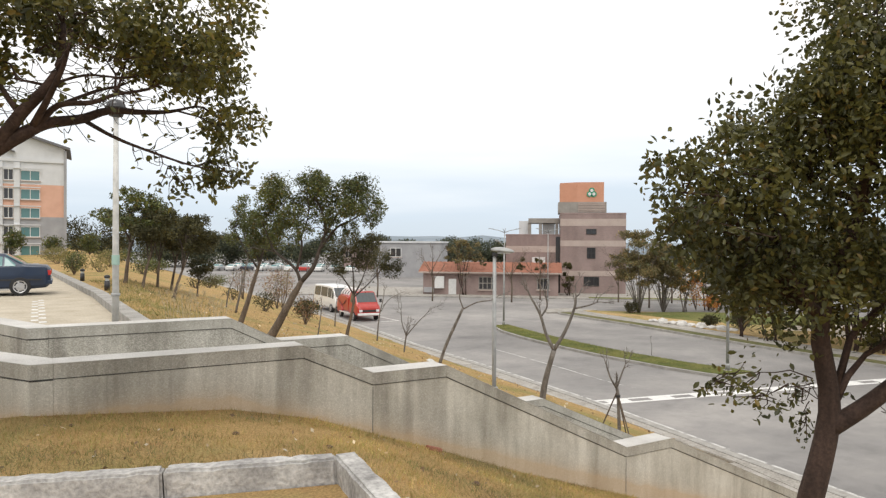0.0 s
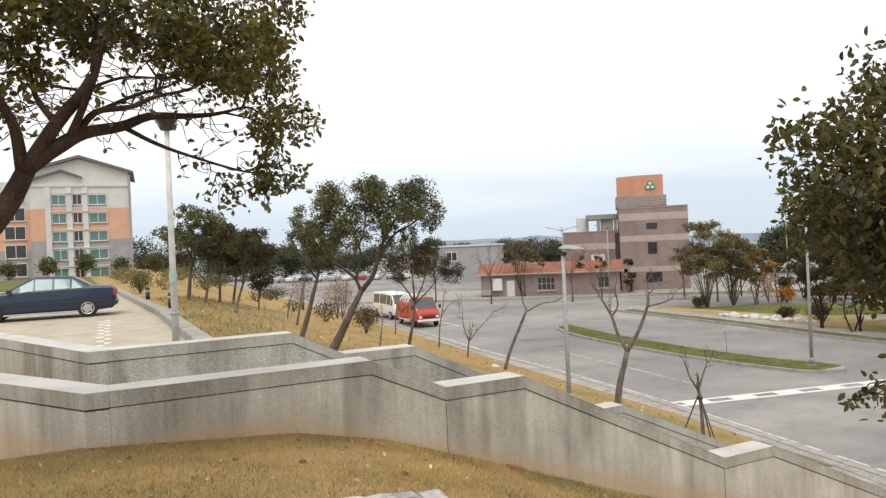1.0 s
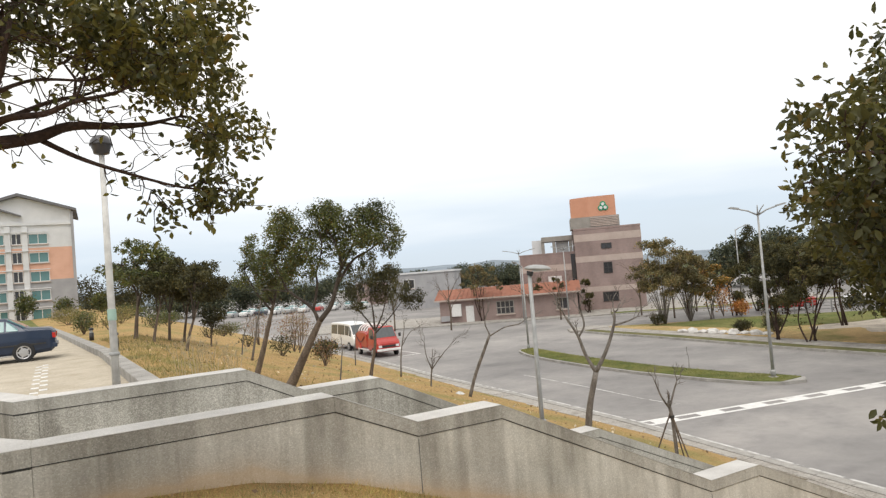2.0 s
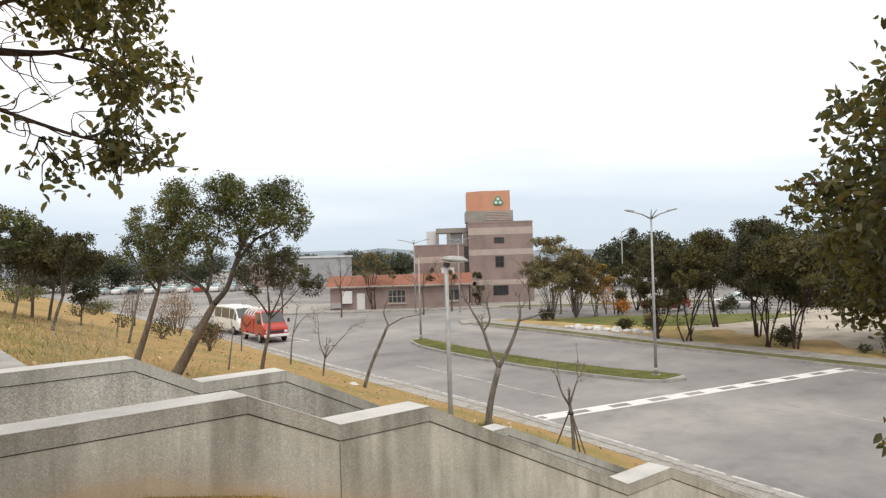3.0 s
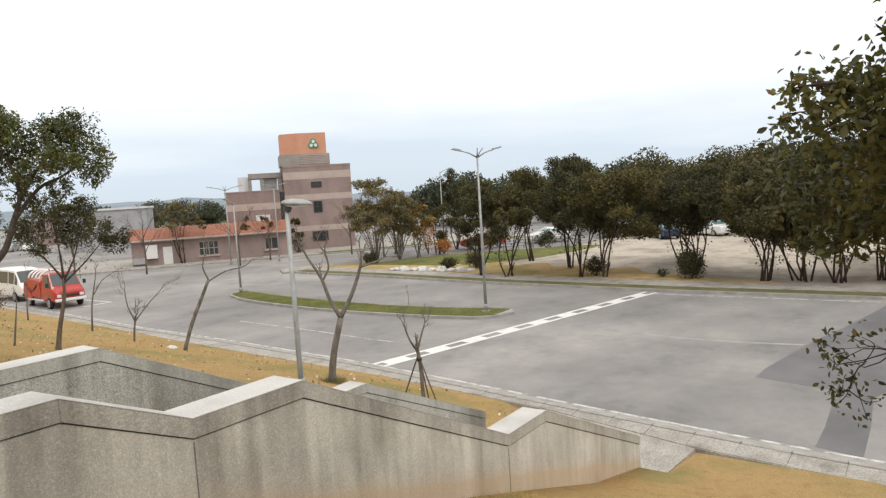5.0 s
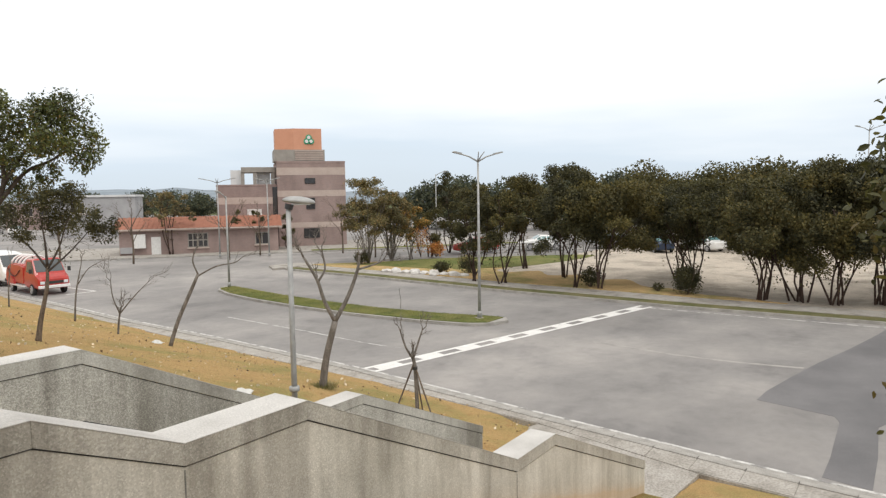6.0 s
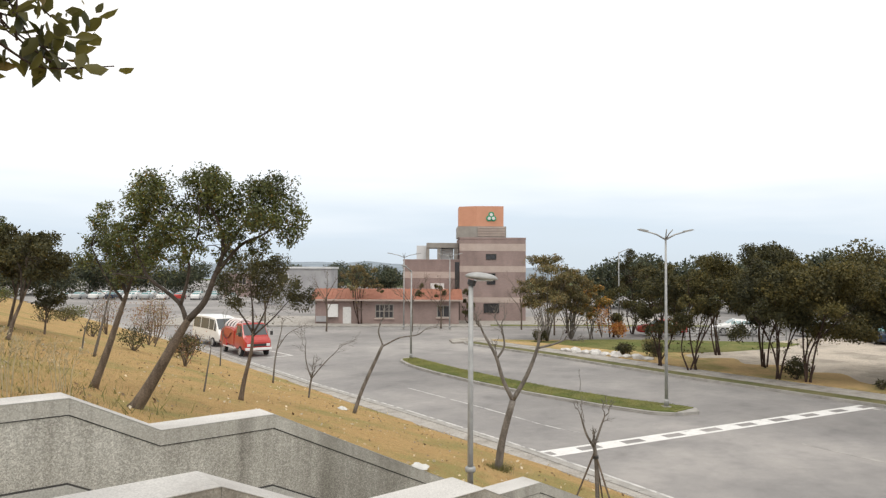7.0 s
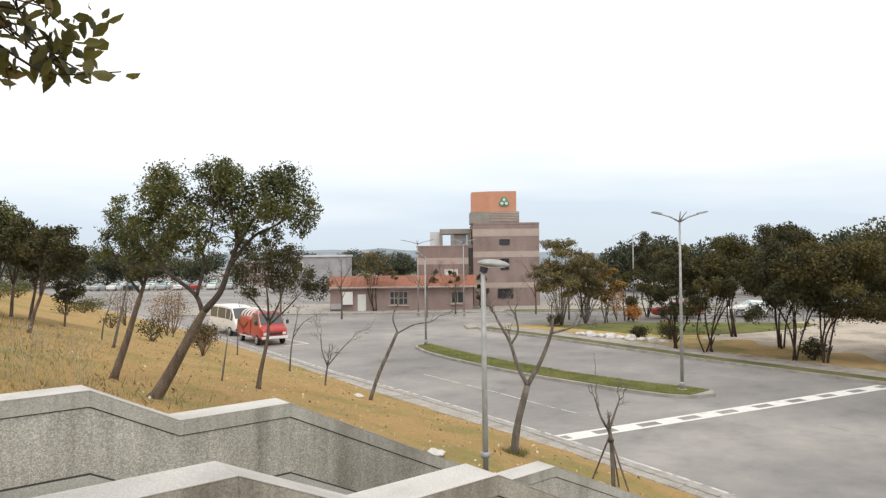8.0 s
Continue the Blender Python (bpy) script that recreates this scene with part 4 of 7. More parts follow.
M1, M2, M3 = (0.35, 2.75), (0.75, 2.9), (-0.1, 3.0)
leafy_tree("roadside_tree", "slanting broadleaf tree with a compact green crown", on(6.05, 20.1),
           [across(0, 0), across(0.28, 0.8), across(0.5, 1.5), across(0.68, 2.05)], 0.085,
           lobes(((0.25, 3.45, 0, 0.36, M3), (-0.05, 3.1, 0.3, 0.32, M3), (0.6, 3.1, -0.3, 0.36, M1), (0.95, 3.05, 0.2, 0.36, M2), (1.3, 2.95, 0, 0.3, M2), (0.3, 2.7, 0.3, 0.34, M1), (0.65, 2.6, -0.2, 0.34, M1), (1.0, 2.6, 0.3, 0.28, M2), (-0.15, 2.75, -0.1, 0.26, M3), (0.55, 2.3, 0.1, 0.24, M1), (0.12, 3.8, 0.1, 0.2, M3))),
           M_LEAF, M_BARK, 12, 0.066, 3700, 10, sides=8, boughs=[([across(*p) for p in pts], ra, rb) for pts, ra, rb in ((((0.66, 2.0), (0.5, 2.4), (0.35, 2.75)), 0.04, 0.014), (((0.68, 2.05), (0.8, 2.5), (0.75, 2.9)), 0.035, 0.012), (((0.6, 1.85), (0.2, 2.4), (-0.1, 3.0)), 0.032, 0.01))], **SLOPE)
N1, N2, N3, N4 = (-0.5, 3.0), (0.2, 3.4), (0.8, 3.0), (1.3, 2.8)
leafy_tree("roadside_tree", "small vase-shaped tree with thin dark foliage near the kerb", on(10.4, 22.6),
           [across(0, 0), across(0.1, 0.6), across(0.28, 1.4), across(0.32, 1.95)], 0.075,
           lobes(((-0.4, 3.3, 0.2, 0.42, N1), (0.2, 3.75, 0, 0.48, N2), (0.75, 3.5, 0.3, 0.5, N3), (1.3, 3.15, -0.2, 0.45, N4), (0.5, 3.05, 0.4, 0.42, N3), (-0.1, 2.9, -0.3, 0.36, N1), (1.65, 2.75, 0.2, 0.34, N4), (1.0, 3.85, 0.2, 0.34, N3), (1.9, 3.0, 0, 0.22, N4))),
           M_LEAF_DARK, M_BARK, 13, 0.068, 3000, 9, sides=7, boughs=[([across(*p) for p in pts], ra, rb) for pts, ra, rb in ((((0.32, 1.9), (0.0, 2.4), (-0.5, 3.0)), 0.034, 0.01), (((0.32, 1.95), (0.3, 2.6), (0.2, 3.4)), 0.036, 0.01), (((0.3, 1.85), (0.6, 2.4), (0.8, 3.0)), 0.034, 0.01), (((0.3, 1.8), (0.85, 2.3), (1.3, 2.8)), 0.03, 0.01))], **SLOPE)


def camphor(x, y, height, spread, lean, seed, leaf=None, dens=1500, r=0.085, label="", size=0.10, nclump=12, flat=0.7, crown_from=0.44):
    """A roadside tree with a fork and a crown of uneven lobes."""
    rng = np.random.default_rng(seed)
    lx, ly = lean
    tp = [(0, 0, 0), (lx * 0.18, ly * 0.18, height * 0.16), (lx * 0.4, ly * 0.4, height * 0.30), (lx * 0.6, ly * 0.6, height * 0.42)]
    ends = [(lx * 0.6 + math.cos(a + seed) * spread * 0.4, ly * 0.6 + math.sin(a + seed) * spread * 0.4, height * (crown_from + 0.22)) for a in (0, 2.1, 4.2)]
    clumps = []
    for k in range(nclump):
        a = k * 2.4 + seed
        q = math.sqrt((k + 0.5) / nclump)
        s = spread * rng.uniform(0.26, 0.42)
        top = crown_from + (0.9 - crown_from) * (math.sqrt(1 - 0.8 * q * q) * rng.uniform(0.8, 1.05) if k % 3 else rng.uniform(0.15, 0.5))
        clumps.append(((lx + math.cos(a) * spread * 0.8 * q, ly + math.sin(a) * spread * 0.8 * q, height * top), (s, s, s * flat), ends[k % 3]))
    return leafy_tree("roadside_tree", label or "broadleaf tree with a dense green crown on the slope", on(x, y), tp, r, clumps, leaf or M_LEAF, M_BARK, seed, size, dens, 5, sides=7, tri=True, slim=0.7,
                      boughs=[([tp[2 + k % 2], tuple((np.array(tp[3]) + np.array(e)) / 2), e], r * 0.5, 0.02) for k, e in enumerate(ends)], **SLOPE)


camphor(4.55, 34.3, 4.6, 1.75, (0.35, 0.0), 14, M_LEAF, 1100, 0.10, "spreading tree with a flat layered green crown", nclump=13, flat=0.42, crown_from=0.5)
camphor(5.1, 33.0, 3.9, 1.15, (0.6, 0), 15, M_LEAF_DARK, 1500, 0.07, crown_from=0.42)
camphor(6.9, 36.8, 4.3, 1.65, (0.5, 0), 16, M_LEAF_DARK, 1500, 0.075, crown_from=0.42)
camphor(6.2, 36.4, 4.4, 1.5, (0.2, 0), 18, M_LEAF_DARK, 1400, 0.075, crown_from=0.4)
camphor(5.8, 29.3, 3.85, 1.0, (0.8, -0.1), 17, M_LEAF_DARK, 2400, 0.07, "leaning tree with a dense dark crown on the slope", 0.09, crown_from=0.45)
camphor(8.05, 36.2, 2.2, 0.72, (0.1, 0), 19, M_LEAF_DARK, 2600, 0.05, "small round dark tree on the slope", 0.09, 9, 0.8, 0.4)


# ---------------------------------------------------------------- lamps
M_POLE = plain("galvanised_steel", (0.38, 0.385, 0.38), 0.55, 0.3, grime=0.25)
M_POLE_PALE = plain("pale_painted_pole", (0.62, 0.62, 0.60), 0.6, 0.0, grime=0.25)
M_DARK = plain("black_painted_metal", (0.03, 0.03, 0.032), 0.5)
M_GLASS_LAMP = plain("smoky_lantern_glass", (0.05, 0.05, 0.055), 0.3, 0.0, 0.2)
M_LENS = plain("lamp_lens", (0.55, 0.56, 0.55), 0.25)


def double_lamp(x, y, z, h, arm, turn, single=False, group="road lamps"):
    root = thing("street_lamp", pose(x, y, z, 0, 0, turn), "tall grey steel street lamp with %s" % ("one slim arm" if single else "two slim arms in a V"), "street lamp", group)
    part("pole", tube(bmesh.new(), [(0, 0, 0), (0, 0, h * 0.5), (0, 0, h)], [0.075, 0.06, 0.04], 10), M_POLE, root, smooth=True)
    part("base_plate", one_box(-0.17, 0.17, -0.17, 0.17, 0.0, 0.03, bevel=0.008), M_KERB, root)
    part("collar", lathe(bmesh.new(), ((0.11, 0.03), (0.11, 0.25), (0.085, 0.32))), M_POLE, root, smooth=True)
    for s in ((1,) if single else (1, -1)):
        a = part("arm", tube(bmesh.new(), [(0, 0, h - 0.12), (s * arm * 0.35, 0, h + 0.10), (s * arm * 0.72, 0, h + 0.22)], [0.04, 0.035, 0.03], 8), M_POLE, root, smooth=True)
        bm = bmesh.new()
        prism(bm, ((arm * 0.70 * s, h + 0.19), (arm * 1.0 * s, h + 0.27), (arm * 1.08 * s, h + 0.31), (arm * 1.0 * s, h + 0.34), (arm * 0.7 * s, h + 0.27)), "y", -0.11, 0.11)
        part("lamp_head", bm, M_POLE, a, "flat LED lamp head")
        if not single:
            part("spur", tube(bmesh.new(), [(0, 0, h - 0.12), (s * 0.06, -0.18, h + 0.10), (s * 0.14, -0.42, h + 0.30)], [0.03, 0.026, 0.02], 8), M_POLE, root, smooth=True)
    return root


double_lamp(28.65, 20.7, 0.16, 7.25, 1.15, -35)
double_lamp(30.0, 40.3, 0.12, 5.8, 1.0, 200, True)
double_lamp(46.5, 55.5, 0.1, 7.2, 1.2, -30)
double_lamp(43.5, 59.0, 0.1, 7.2, 1.6, -40)
double_lamp(56.0, 42.5, 0.1, 7.6, 1.1, -30, True)
double_lamp(70.0, 8.0, 0.15, 10.5, 1.1, -60)

# single-headed lamp on the grass beside the stairs
lx, ly = 9.70, 12.44
lz = land(lx, ly)
verge_lamp = thing("street_lamp", pose(lx, ly, lz - 0.05, 0.5, -0.5, 0), "pale grey lamp post with one flat oval head on the grass", "street lamp")
vh = 5.80 - lz
part("pole", tube(bmesh.new(), [(0, 0, 0), (0, 0, vh * 0.5), (0, 0, vh)], [0.050, 0.044, 0.038], 12), M_POLE, verge_lamp, smooth=True)
part("collar", lathe(bmesh.new(), ((0.078, 1.0), (0.085, 1.02), (0.085, 1.06), (0.07, 1.08)), 14), M_POLE, verge_lamp, smooth=True)
neck = part("bracket", tube(bmesh.new(), [(0, 0, vh - 0.06), (0.02, -0.01, vh + 0.02)], [0.062, 0.07], 10), M_DARK, verge_lamp)
hd = bmesh.new()
bmesh.ops.create_uvsphere(hd, u_segments=18, v_segments=10, radius=1.0)
for v in hd.verts:
    v.co = Vector((0.17 + v.co.x * 0.265, v.co.y * 0.14, vh + 0.06 + (v.co.z * 0.085 if v.co.z > 0 else v.co.z * 0.035) - 0.025 * v.co.x))
head = part("lamp_head", hd, M_POLE, verge_lamp, "oval grey lamp head", smooth=True)
head.matrix_local = pose(0, 0, 0, 0, 0, -32)
part("lens", one_box(0.06, 0.34, -0.08, 0.08, vh + 0.008, vh + 0.03, bevel=0.006), M_LENS, head)

# lantern at the corner of the parking area
lantern = thing("lantern_lamp", pose(2.18, 12.51, PARK), "white lamp post with a dark round lantern beside the parking area", "lamp post")
part("pole", tube(bmesh.new(), [(0, 0, 0), (-0.01, -0.10, 1.93), (-0.016, -0.20, 3.86)], [0.060, 0.049, 0.038], 12), M_POLE_PALE, lantern, smooth=True)
part("collar", lathe(bmesh.new(), ((0.066, 0.93), (0.072, 0.94), (0.072, 0.97), (0.062, 0.98)), 14, (-0.005, -0.05)), M_POLE, lantern, smooth=True)
part("band", lathe(bmesh.new(), ((0.060, 1.44), (0.060, 1.60)), 14, (-0.008, -0.079)), plain("green_notice", (0.38, 0.55, 0.48), 0.6), lantern, "small green notice band")
gl = lathe(bmesh.new(), ((0.045, 3.82), (0.105, 3.84), (0.115, 3.89), (0.15, 3.97), (0.142, 4.03), (0.10, 4.09), (0.03, 4.11)), 18, (-0.016, -0.20))
part("lantern", gl, M_GLASS_LAMP, lantern, "dark smoked globe", smooth=True)
part("lantern_cap", lathe(bmesh.new(), ((0.153, 3.955), (0.158, 3.975), (0.150, 3.99)), 18, (-0.016, -0.20)), M_DARK, lantern)

for bx, by in ((3.35, 28.7), (2.95, 37.0)):
    z = land(bx, by)
    bol = thing("bollard_light", pose(bx, by, z - 0.03), "short black bollard light on the grass", "bollard", "bollards by the parking kerb")
    part("post", lathe(bmesh.new(), ((0.10, 0.0), (0.095, 0.40)), 14), M_DARK, bol, smooth=True)
    part("louvre", lathe(bmesh.new(), ((0.07, 0.40), (0.07, 0.50)), 14), M_LENS, bol)
    part("top", lathe(bmesh.new(), ((0.105, 0.50), (0.11, 0.56), (0.06, 0.62)), 14), M_DARK, bol, smooth=True)


# ---------------------------------------------------------------- vehicles
M_BLUE = plain("dark_blue_car_paint", (0.008, 0.022, 0.055), 0.32, 0.0, 0.3, 0.1)
M_RED = plain("red_truck_paint", (0.44, 0.034, 0.026), 0.35, 0.0, 0.5, 0.15)
M_WHITE = plain("white_car_paint", (0.78, 0.78, 0.77), 0.35, 0.0, 0.4, 0.08)
M_SILVER = plain("silver_car_paint", (0.50, 0.51, 0.52), 0.3, 0.4, 0.4)
M_TYRE = plain("tyre_rubber", (0.025, 0.025, 0.026), 0.9)
M_RIM = plain("alloy_rim", (0.55, 0.55, 0.56), 0.35, 0.8)
M_CHROME = plain("chrome_trim", (0.62, 0.62, 0.62), 0.25, 0.9)
M_TAIL = plain("tail_lamp_red", (0.45, 0.02, 0.015), 0.2, 0.0, 0.6)
M_HEADLAMP = plain("headlamp_glass", (0.70, 0.72, 0.74), 0.12, 0.0, 0.6)
M_BLACK = plain("black_plastic", (0.03, 0.03, 0.03), 0.6)
M_PLATE = plain("number_plate_white", (0.75, 0.75, 0.74), 0.5)


def window_glass():
    m, n, l, b = nodes_of("tinted_window_glass")
    b.inputs["Base Color"].default_value = (0.11, 0.23, 0.235, 1)
    b.inputs["Roughness"].default_value, b.inputs["Coat Weight"].default_value = 0.08, 0.25
    b.inputs["Specular IOR Level"].default_value = 0.5
    return m


M_WINDOW = window_glass()
M_GLASS_GREY = plain("grey_window_glass", (0.085, 0.095, 0.10), 0.12, 0.0, 0.3)


def ring(s):
    x, w, zb, zt, zr, wr = s
    half = [(w * 0.86, zb), (w * 0.98, zb + 0.10), (w, zb + (zt - zb) * 0.6), (w * 0.97, zt), (wr, zr - 0.05), (wr * 0.86, zr)]
    return [Vector((x, y, z)) for y, z in half] + [Vector((x, -y, z)) for y, z in half[::-1]]


def vehicle(name, label, m, stations, paint, windows, wheels, rwheel, category="car", group="", front=None, rear=None, rim=None, glass=None):
    """stations run from the rear (x = 0) to the front; windows are (station a, station b, from, to) along a side."""
    root = thing(name, m, label, category, group)
    bm = bmesh.new()
    rings = [ring(s) for s in stations]
    vs = [[bm.verts.new(p) for p in r] for r in rings]
    n = len(vs[0])
    for r, s in zip(vs, vs[1:]):
        for k in range(n):
            bm.faces.new((r[k], s[k], s[(k + 1) % n], r[(k + 1) % n]))
    bm.faces.new(vs[0]), bm.faces.new(vs[-1][::-1])
    bmesh.ops.recalc_face_normals(bm, faces=bm.faces)
    bmesh.ops.bevel(bm, geom=bm.edges[:], offset=0.018, segments=1, affect="EDGES", clamp_overlap=True)
    body = part("body", bm, paint, root, smooth=False)

    def pane(a, b, k, u0, u1, v0, v1, nm="window"):
        q = []
        for u, v in ((u0, v0), (u1, v0), (u1, v1), (u0, v1)):
            lo = rings[a][k].lerp(rings[b][k], u)
            hi = rings[a][k + 1].lerp(rings[b][k + 1], u)
            q.append(lo.lerp(hi, v))
        nn = (q[1] - q[0]).cross(q[3] - q[0]).normalized()
        mid = sum(q, Vector()) / 4
        if nn.y * mid.y < 0:
            nn = -nn
        bm = bmesh.new()
        o = [bm.verts.new(p + nn * 0.012) for p in q]
        i = [bm.verts.new(p - nn * 0.03) for p in q]
        bm.faces.new(o)
        for k2 in range(4):
            bm.faces.new((o[k2], o[(k2 + 1) % 4], i[(k2 + 1) % 4], i[k2]))
        bmesh.ops.recalc_face_normals(bm, faces=bm.faces)
        return part(nm, bm, glass or M_WINDOW, body)

    for a, b, u0, u1 in windows:
        pane(a, b, 3, u0, u1, 0.10, 0.88)
        pane(a, b, 7, u0, u1, 0.12, 0.90)

    def screen(a, b, nm, lo=0.12, hi=0.9):
        # a pane across the car between two stations, on top of the slope of the body
        pa, pb = rings[a], rings[b]
        q = [pa[4].lerp(pb[4], lo), pa[7].lerp(pb[7], lo), pa[7].lerp(pb[7], hi), pa[4].lerp(pb[4], hi)]
        q = [Vector((p.x, p.y * 0.93, p.z + 0.055)) for p in q]
        nn = (q[1] - q[0]).cross(q[3] - q[0]).normalized()
        if nn.z < 0:
            nn = -nn
        bm = bmesh.new()
        o = [bm.verts.new(p + nn * 0.008) for p in q]
        i = [bm.verts.new(p - nn * 0.05) for p in q]
        bm.faces.new(o)
        for k2 in range(4):
            bm.faces.new((o[k2], o[(k2 + 1) % 4], i[(k2 + 1) % 4], i[k2]))
        bmesh.ops.recalc_face_normals(bm, faces=bm.faces)
        part(nm, bm, glass or M_WINDOW, body)

    if front:
        screen(*front, "windscreen")
    if rear:
        screen(*rear, "rear_window")
    for x in wheels:
        for s in (1, -1):
            w = max(st[1] for st in stations)
            wheel = part("wheel", lathe(bmesh.new(), ((rwheel * 0.80, -0.10), (rwheel * 0.97, -0.085), (rwheel, -0.05), (rwheel, 0.05), (rwheel * 0.97, 0.085), (rwheel * 0.72, 0.10)), 22), M_TYRE, root, smooth=False)
            wheel.matrix_local = pose(x, s * (w - 0.07), rwheel, -90 * s, 0, 0)
            rm = lathe(bmesh.new(), ((rwheel * 0.68, 0.095), (rwheel * 0.66, 0.112), (rwheel * 0.55, 0.098), (rwheel * 0.2, 0.104), (rwheel * 0.16, 0.118)), 22)
            hub = part("rim", rm, rim or M_RIM, wheel)
            for k in range(5):
                sp = one_box(rwheel * 0.14, rwheel * 0.6, -0.025, 0.025, 0.098, 0.116)
                bmesh.ops.transform(sp, matrix=pose(0, 0, 0, 0, 0, k * 72), verts=sp.verts)
                part("spoke", sp, rim or M_RIM, wheel)
    return root, body, rings


SEDAN = ((0.0, 0.72, 0.36, 0.80, 0.86, 0.66), (0.12, 0.80, 0.25, 0.93, 0.97, 0.72), (0.72, 0.845, 0.2, 0.95, 1.02, 0.70), (1.30, 0.855, 0.19, 0.93, 1.36, 0.58),
         (2.35, 0.86, 0.19, 0.90, 1.40, 0.60), (3.15, 0.855, 0.19, 0.87, 0.95, 0.72), (4.15, 0.83, 0.20, 0.74, 0.79, 0.70), (4.42, 0.74, 0.28, 0.62, 0.66, 0.60))


def sedan(m, paint, label, group="", detail=True):
    root, body, rings = vehicle("sedan_car", label, m, SEDAN, paint, ((2, 3, 0.45, 0.97), (3, 4, 0.04, 0.46), (3, 4, 0.52, 0.98), (4, 5, 0.03, 0.5)), (0.85, 3.5), 0.30, "car", group, (5, 4), (2, 3))
    if detail:
        for s in (1, -1):
            part("tail_lamp", one_box(-0.02, 0.10, min(s * 0.42, s * 0.76), max(s * 0.42, s * 0.76), 0.66, 0.82, bevel=0.01), M_TAIL, body)
            part("headlamp", one_box(4.20, 4.40, min(s * 0.36, s * 0.70), max(s * 0.36, s * 0.70), 0.56, 0.68, bevel=0.01), M_HEADLAMP, body)
            part("mirror", one_box(2.95, 3.10, min(s * 0.84, s * 1.0), max(s * 0.84, s * 1.0), 0.90, 1.02, bevel=0.02), paint, body)
            part("door_handle", one_box(1.75, 1.93, min(s * 0.85, s * 0.885), max(s * 0.85, s * 0.885), 0.77, 0.80, bevel=0.005), M_BLACK, body)
            part("side_strip", one_box(0.25, 3.9, min(s * 0.84, s * 0.872), max(s * 0.84, s * 0.872), 0.50, 0.545, bevel=0.006), M_BLACK, body)
            part("sill", one_box(0.9, 3.3, min(s * 0.82, s * 0.855), max(s * 0.82, s * 0.855), 0.185, 0.24, bevel=0.006), M_CHROME, body, "bright metal sill strip")
        part("bumper", one_box(-0.05, 0.10, -0.76, 0.76, 0.36, 0.50, bevel=0.03), paint, body)
        part("number_plate", one_box(-0.03, 0.0, -0.19, 0.19, 0.53, 0.64), M_PLATE, body)
    return root


CARX, CARY = 1.5, 27.8
sedan(pose(CARX, CARY, PARK, 0, 0, 178) @ Matrix.Scale(1.03, 4), M_BLUE, "dark blue four-door sedan parked on sandy blocks")

# red truck, nose towards the camera, and a white minibus behind it
TRUCK = ((0.0, 0.78, 0.55, 0.95, 1.0, 0.76), (0.06, 0.82, 0.5, 1.0, 1.05, 0.78), (2.75, 0.82, 0.5, 1.0, 1.06, 0.78), (2.82, 0.83, 0.36, 1.15, 1.92, 0.70), (3.7, 0.84, 0.34, 1.13, 1.95, 0.70), (4.3, 0.83, 0.34, 1.08, 1.16, 0.76), (4.58, 0.80, 0.36, 0.95, 1.0, 0.72), (4.66, 0.74, 0.42, 0.85, 0.88, 0.66))
TX, TY = 23.4, 53.3
truck, tbody, trings = vehicle("red_truck", "old red service truck with white hoops over its rounded body", pose(TX, TY, 0, 0, 0, -95) @ Matrix.Scale(1.14, 4), TRUCK, M_RED, ((3, 4, 0.25, 0.95), (4, 5, 0.03, 0.55)), (0.95, 3.85), 0.31, "truck", "", (5, 4), glass=M_GLASS_GREY)
part("bumper", one_box(4.58, 4.74, -0.80, 0.80, 0.40, 0.56, bevel=0.03), M_WHITE, tbody, "white front bumper")
part("grille", one_box(4.60, 4.70, -0.46, 0.46, 0.64, 0.78, bevel=0.01), M_BLACK, tbody)
for s in (1, -1):
    part("headlamp", one_box(4.58, 4.70, min(s * 0.48, s * 0.70), max(s * 0.48, s * 0.70), 0.63, 0.79, bevel=0.02), M_HEADLAMP, tbody)
    part("mirror", one_box(4.15, 4.22, min(s * 0.90, s * 1.06), max(s * 0.90, s * 1.06), 1.22, 1.46, bevel=0.02), M_BLACK, tbody)
    part("running_board", one_box(0.9, 3.0, min(s * 0.74, s * 0.93), max(s * 0.74, s * 0.93), 0.40, 0.47, bevel=0.015), M_WHITE, truck, "white running board")
    arch = bmesh.new()
    prism(arch, [(0.95 + 0.56 * math.cos(q * math.pi / 8), 0.38 + 0.56 * math.sin(q * math.pi / 8)) for q in range(9)], "y", min(s * 0.80, s * 0.92), max(s * 0.80, s * 0.92))
    bmesh.ops.bevel(arch, geom=arch.edges[:], offset=0.02, segments=2, affect="EDGES", clamp_overlap=True)
    part("mudguard", arch, M_RED, truck)
    part("hose", tube(bmesh.new(), spline([(0.35, s * 0.86, 1.36), (1.0, s * 0.88, 1.0), (1.6, s * 0.88, 0.92), (2.3, s * 0.86, 1.3)], 5), [0.022] * 16, 6), M_BLACK, truck, "dark hose hung along the side")
shell_bm = prism(bmesh.new(), ((0.0, 0.52), (2.74, 0.52), (2.74, 1.50), (2.2, 1.62), (1.2, 1.62), (0.5, 1.52), (0.14, 1.28), (0.0, 0.9)), "y", -0.84, 0.84)
bmesh.ops.bevel(shell_bm, geom=shell_bm.edges[:], offset=0.07, segments=3, affect="EDGES", clamp_overlap=True)
part("rear_body", shell_bm, M_RED, truck, "rounded red rear body")
for k in range(4):
    hx = 0.55 + 0.55 * k
    part("hoop", tube(bmesh.new(), [(hx, 0.66 * math.cos(q * math.pi / 10), 1.55 + 0.48 * math.sin(q * math.pi / 10)) for q in range(11)], [0.05] * 11, 8), M_WHITE, truck, "thick white hoop over the load", smooth=True)
part("number_plate", one_box(4.74, 4.755, -0.17, 0.17, 0.43, 0.53), M_PLATE, tbody)
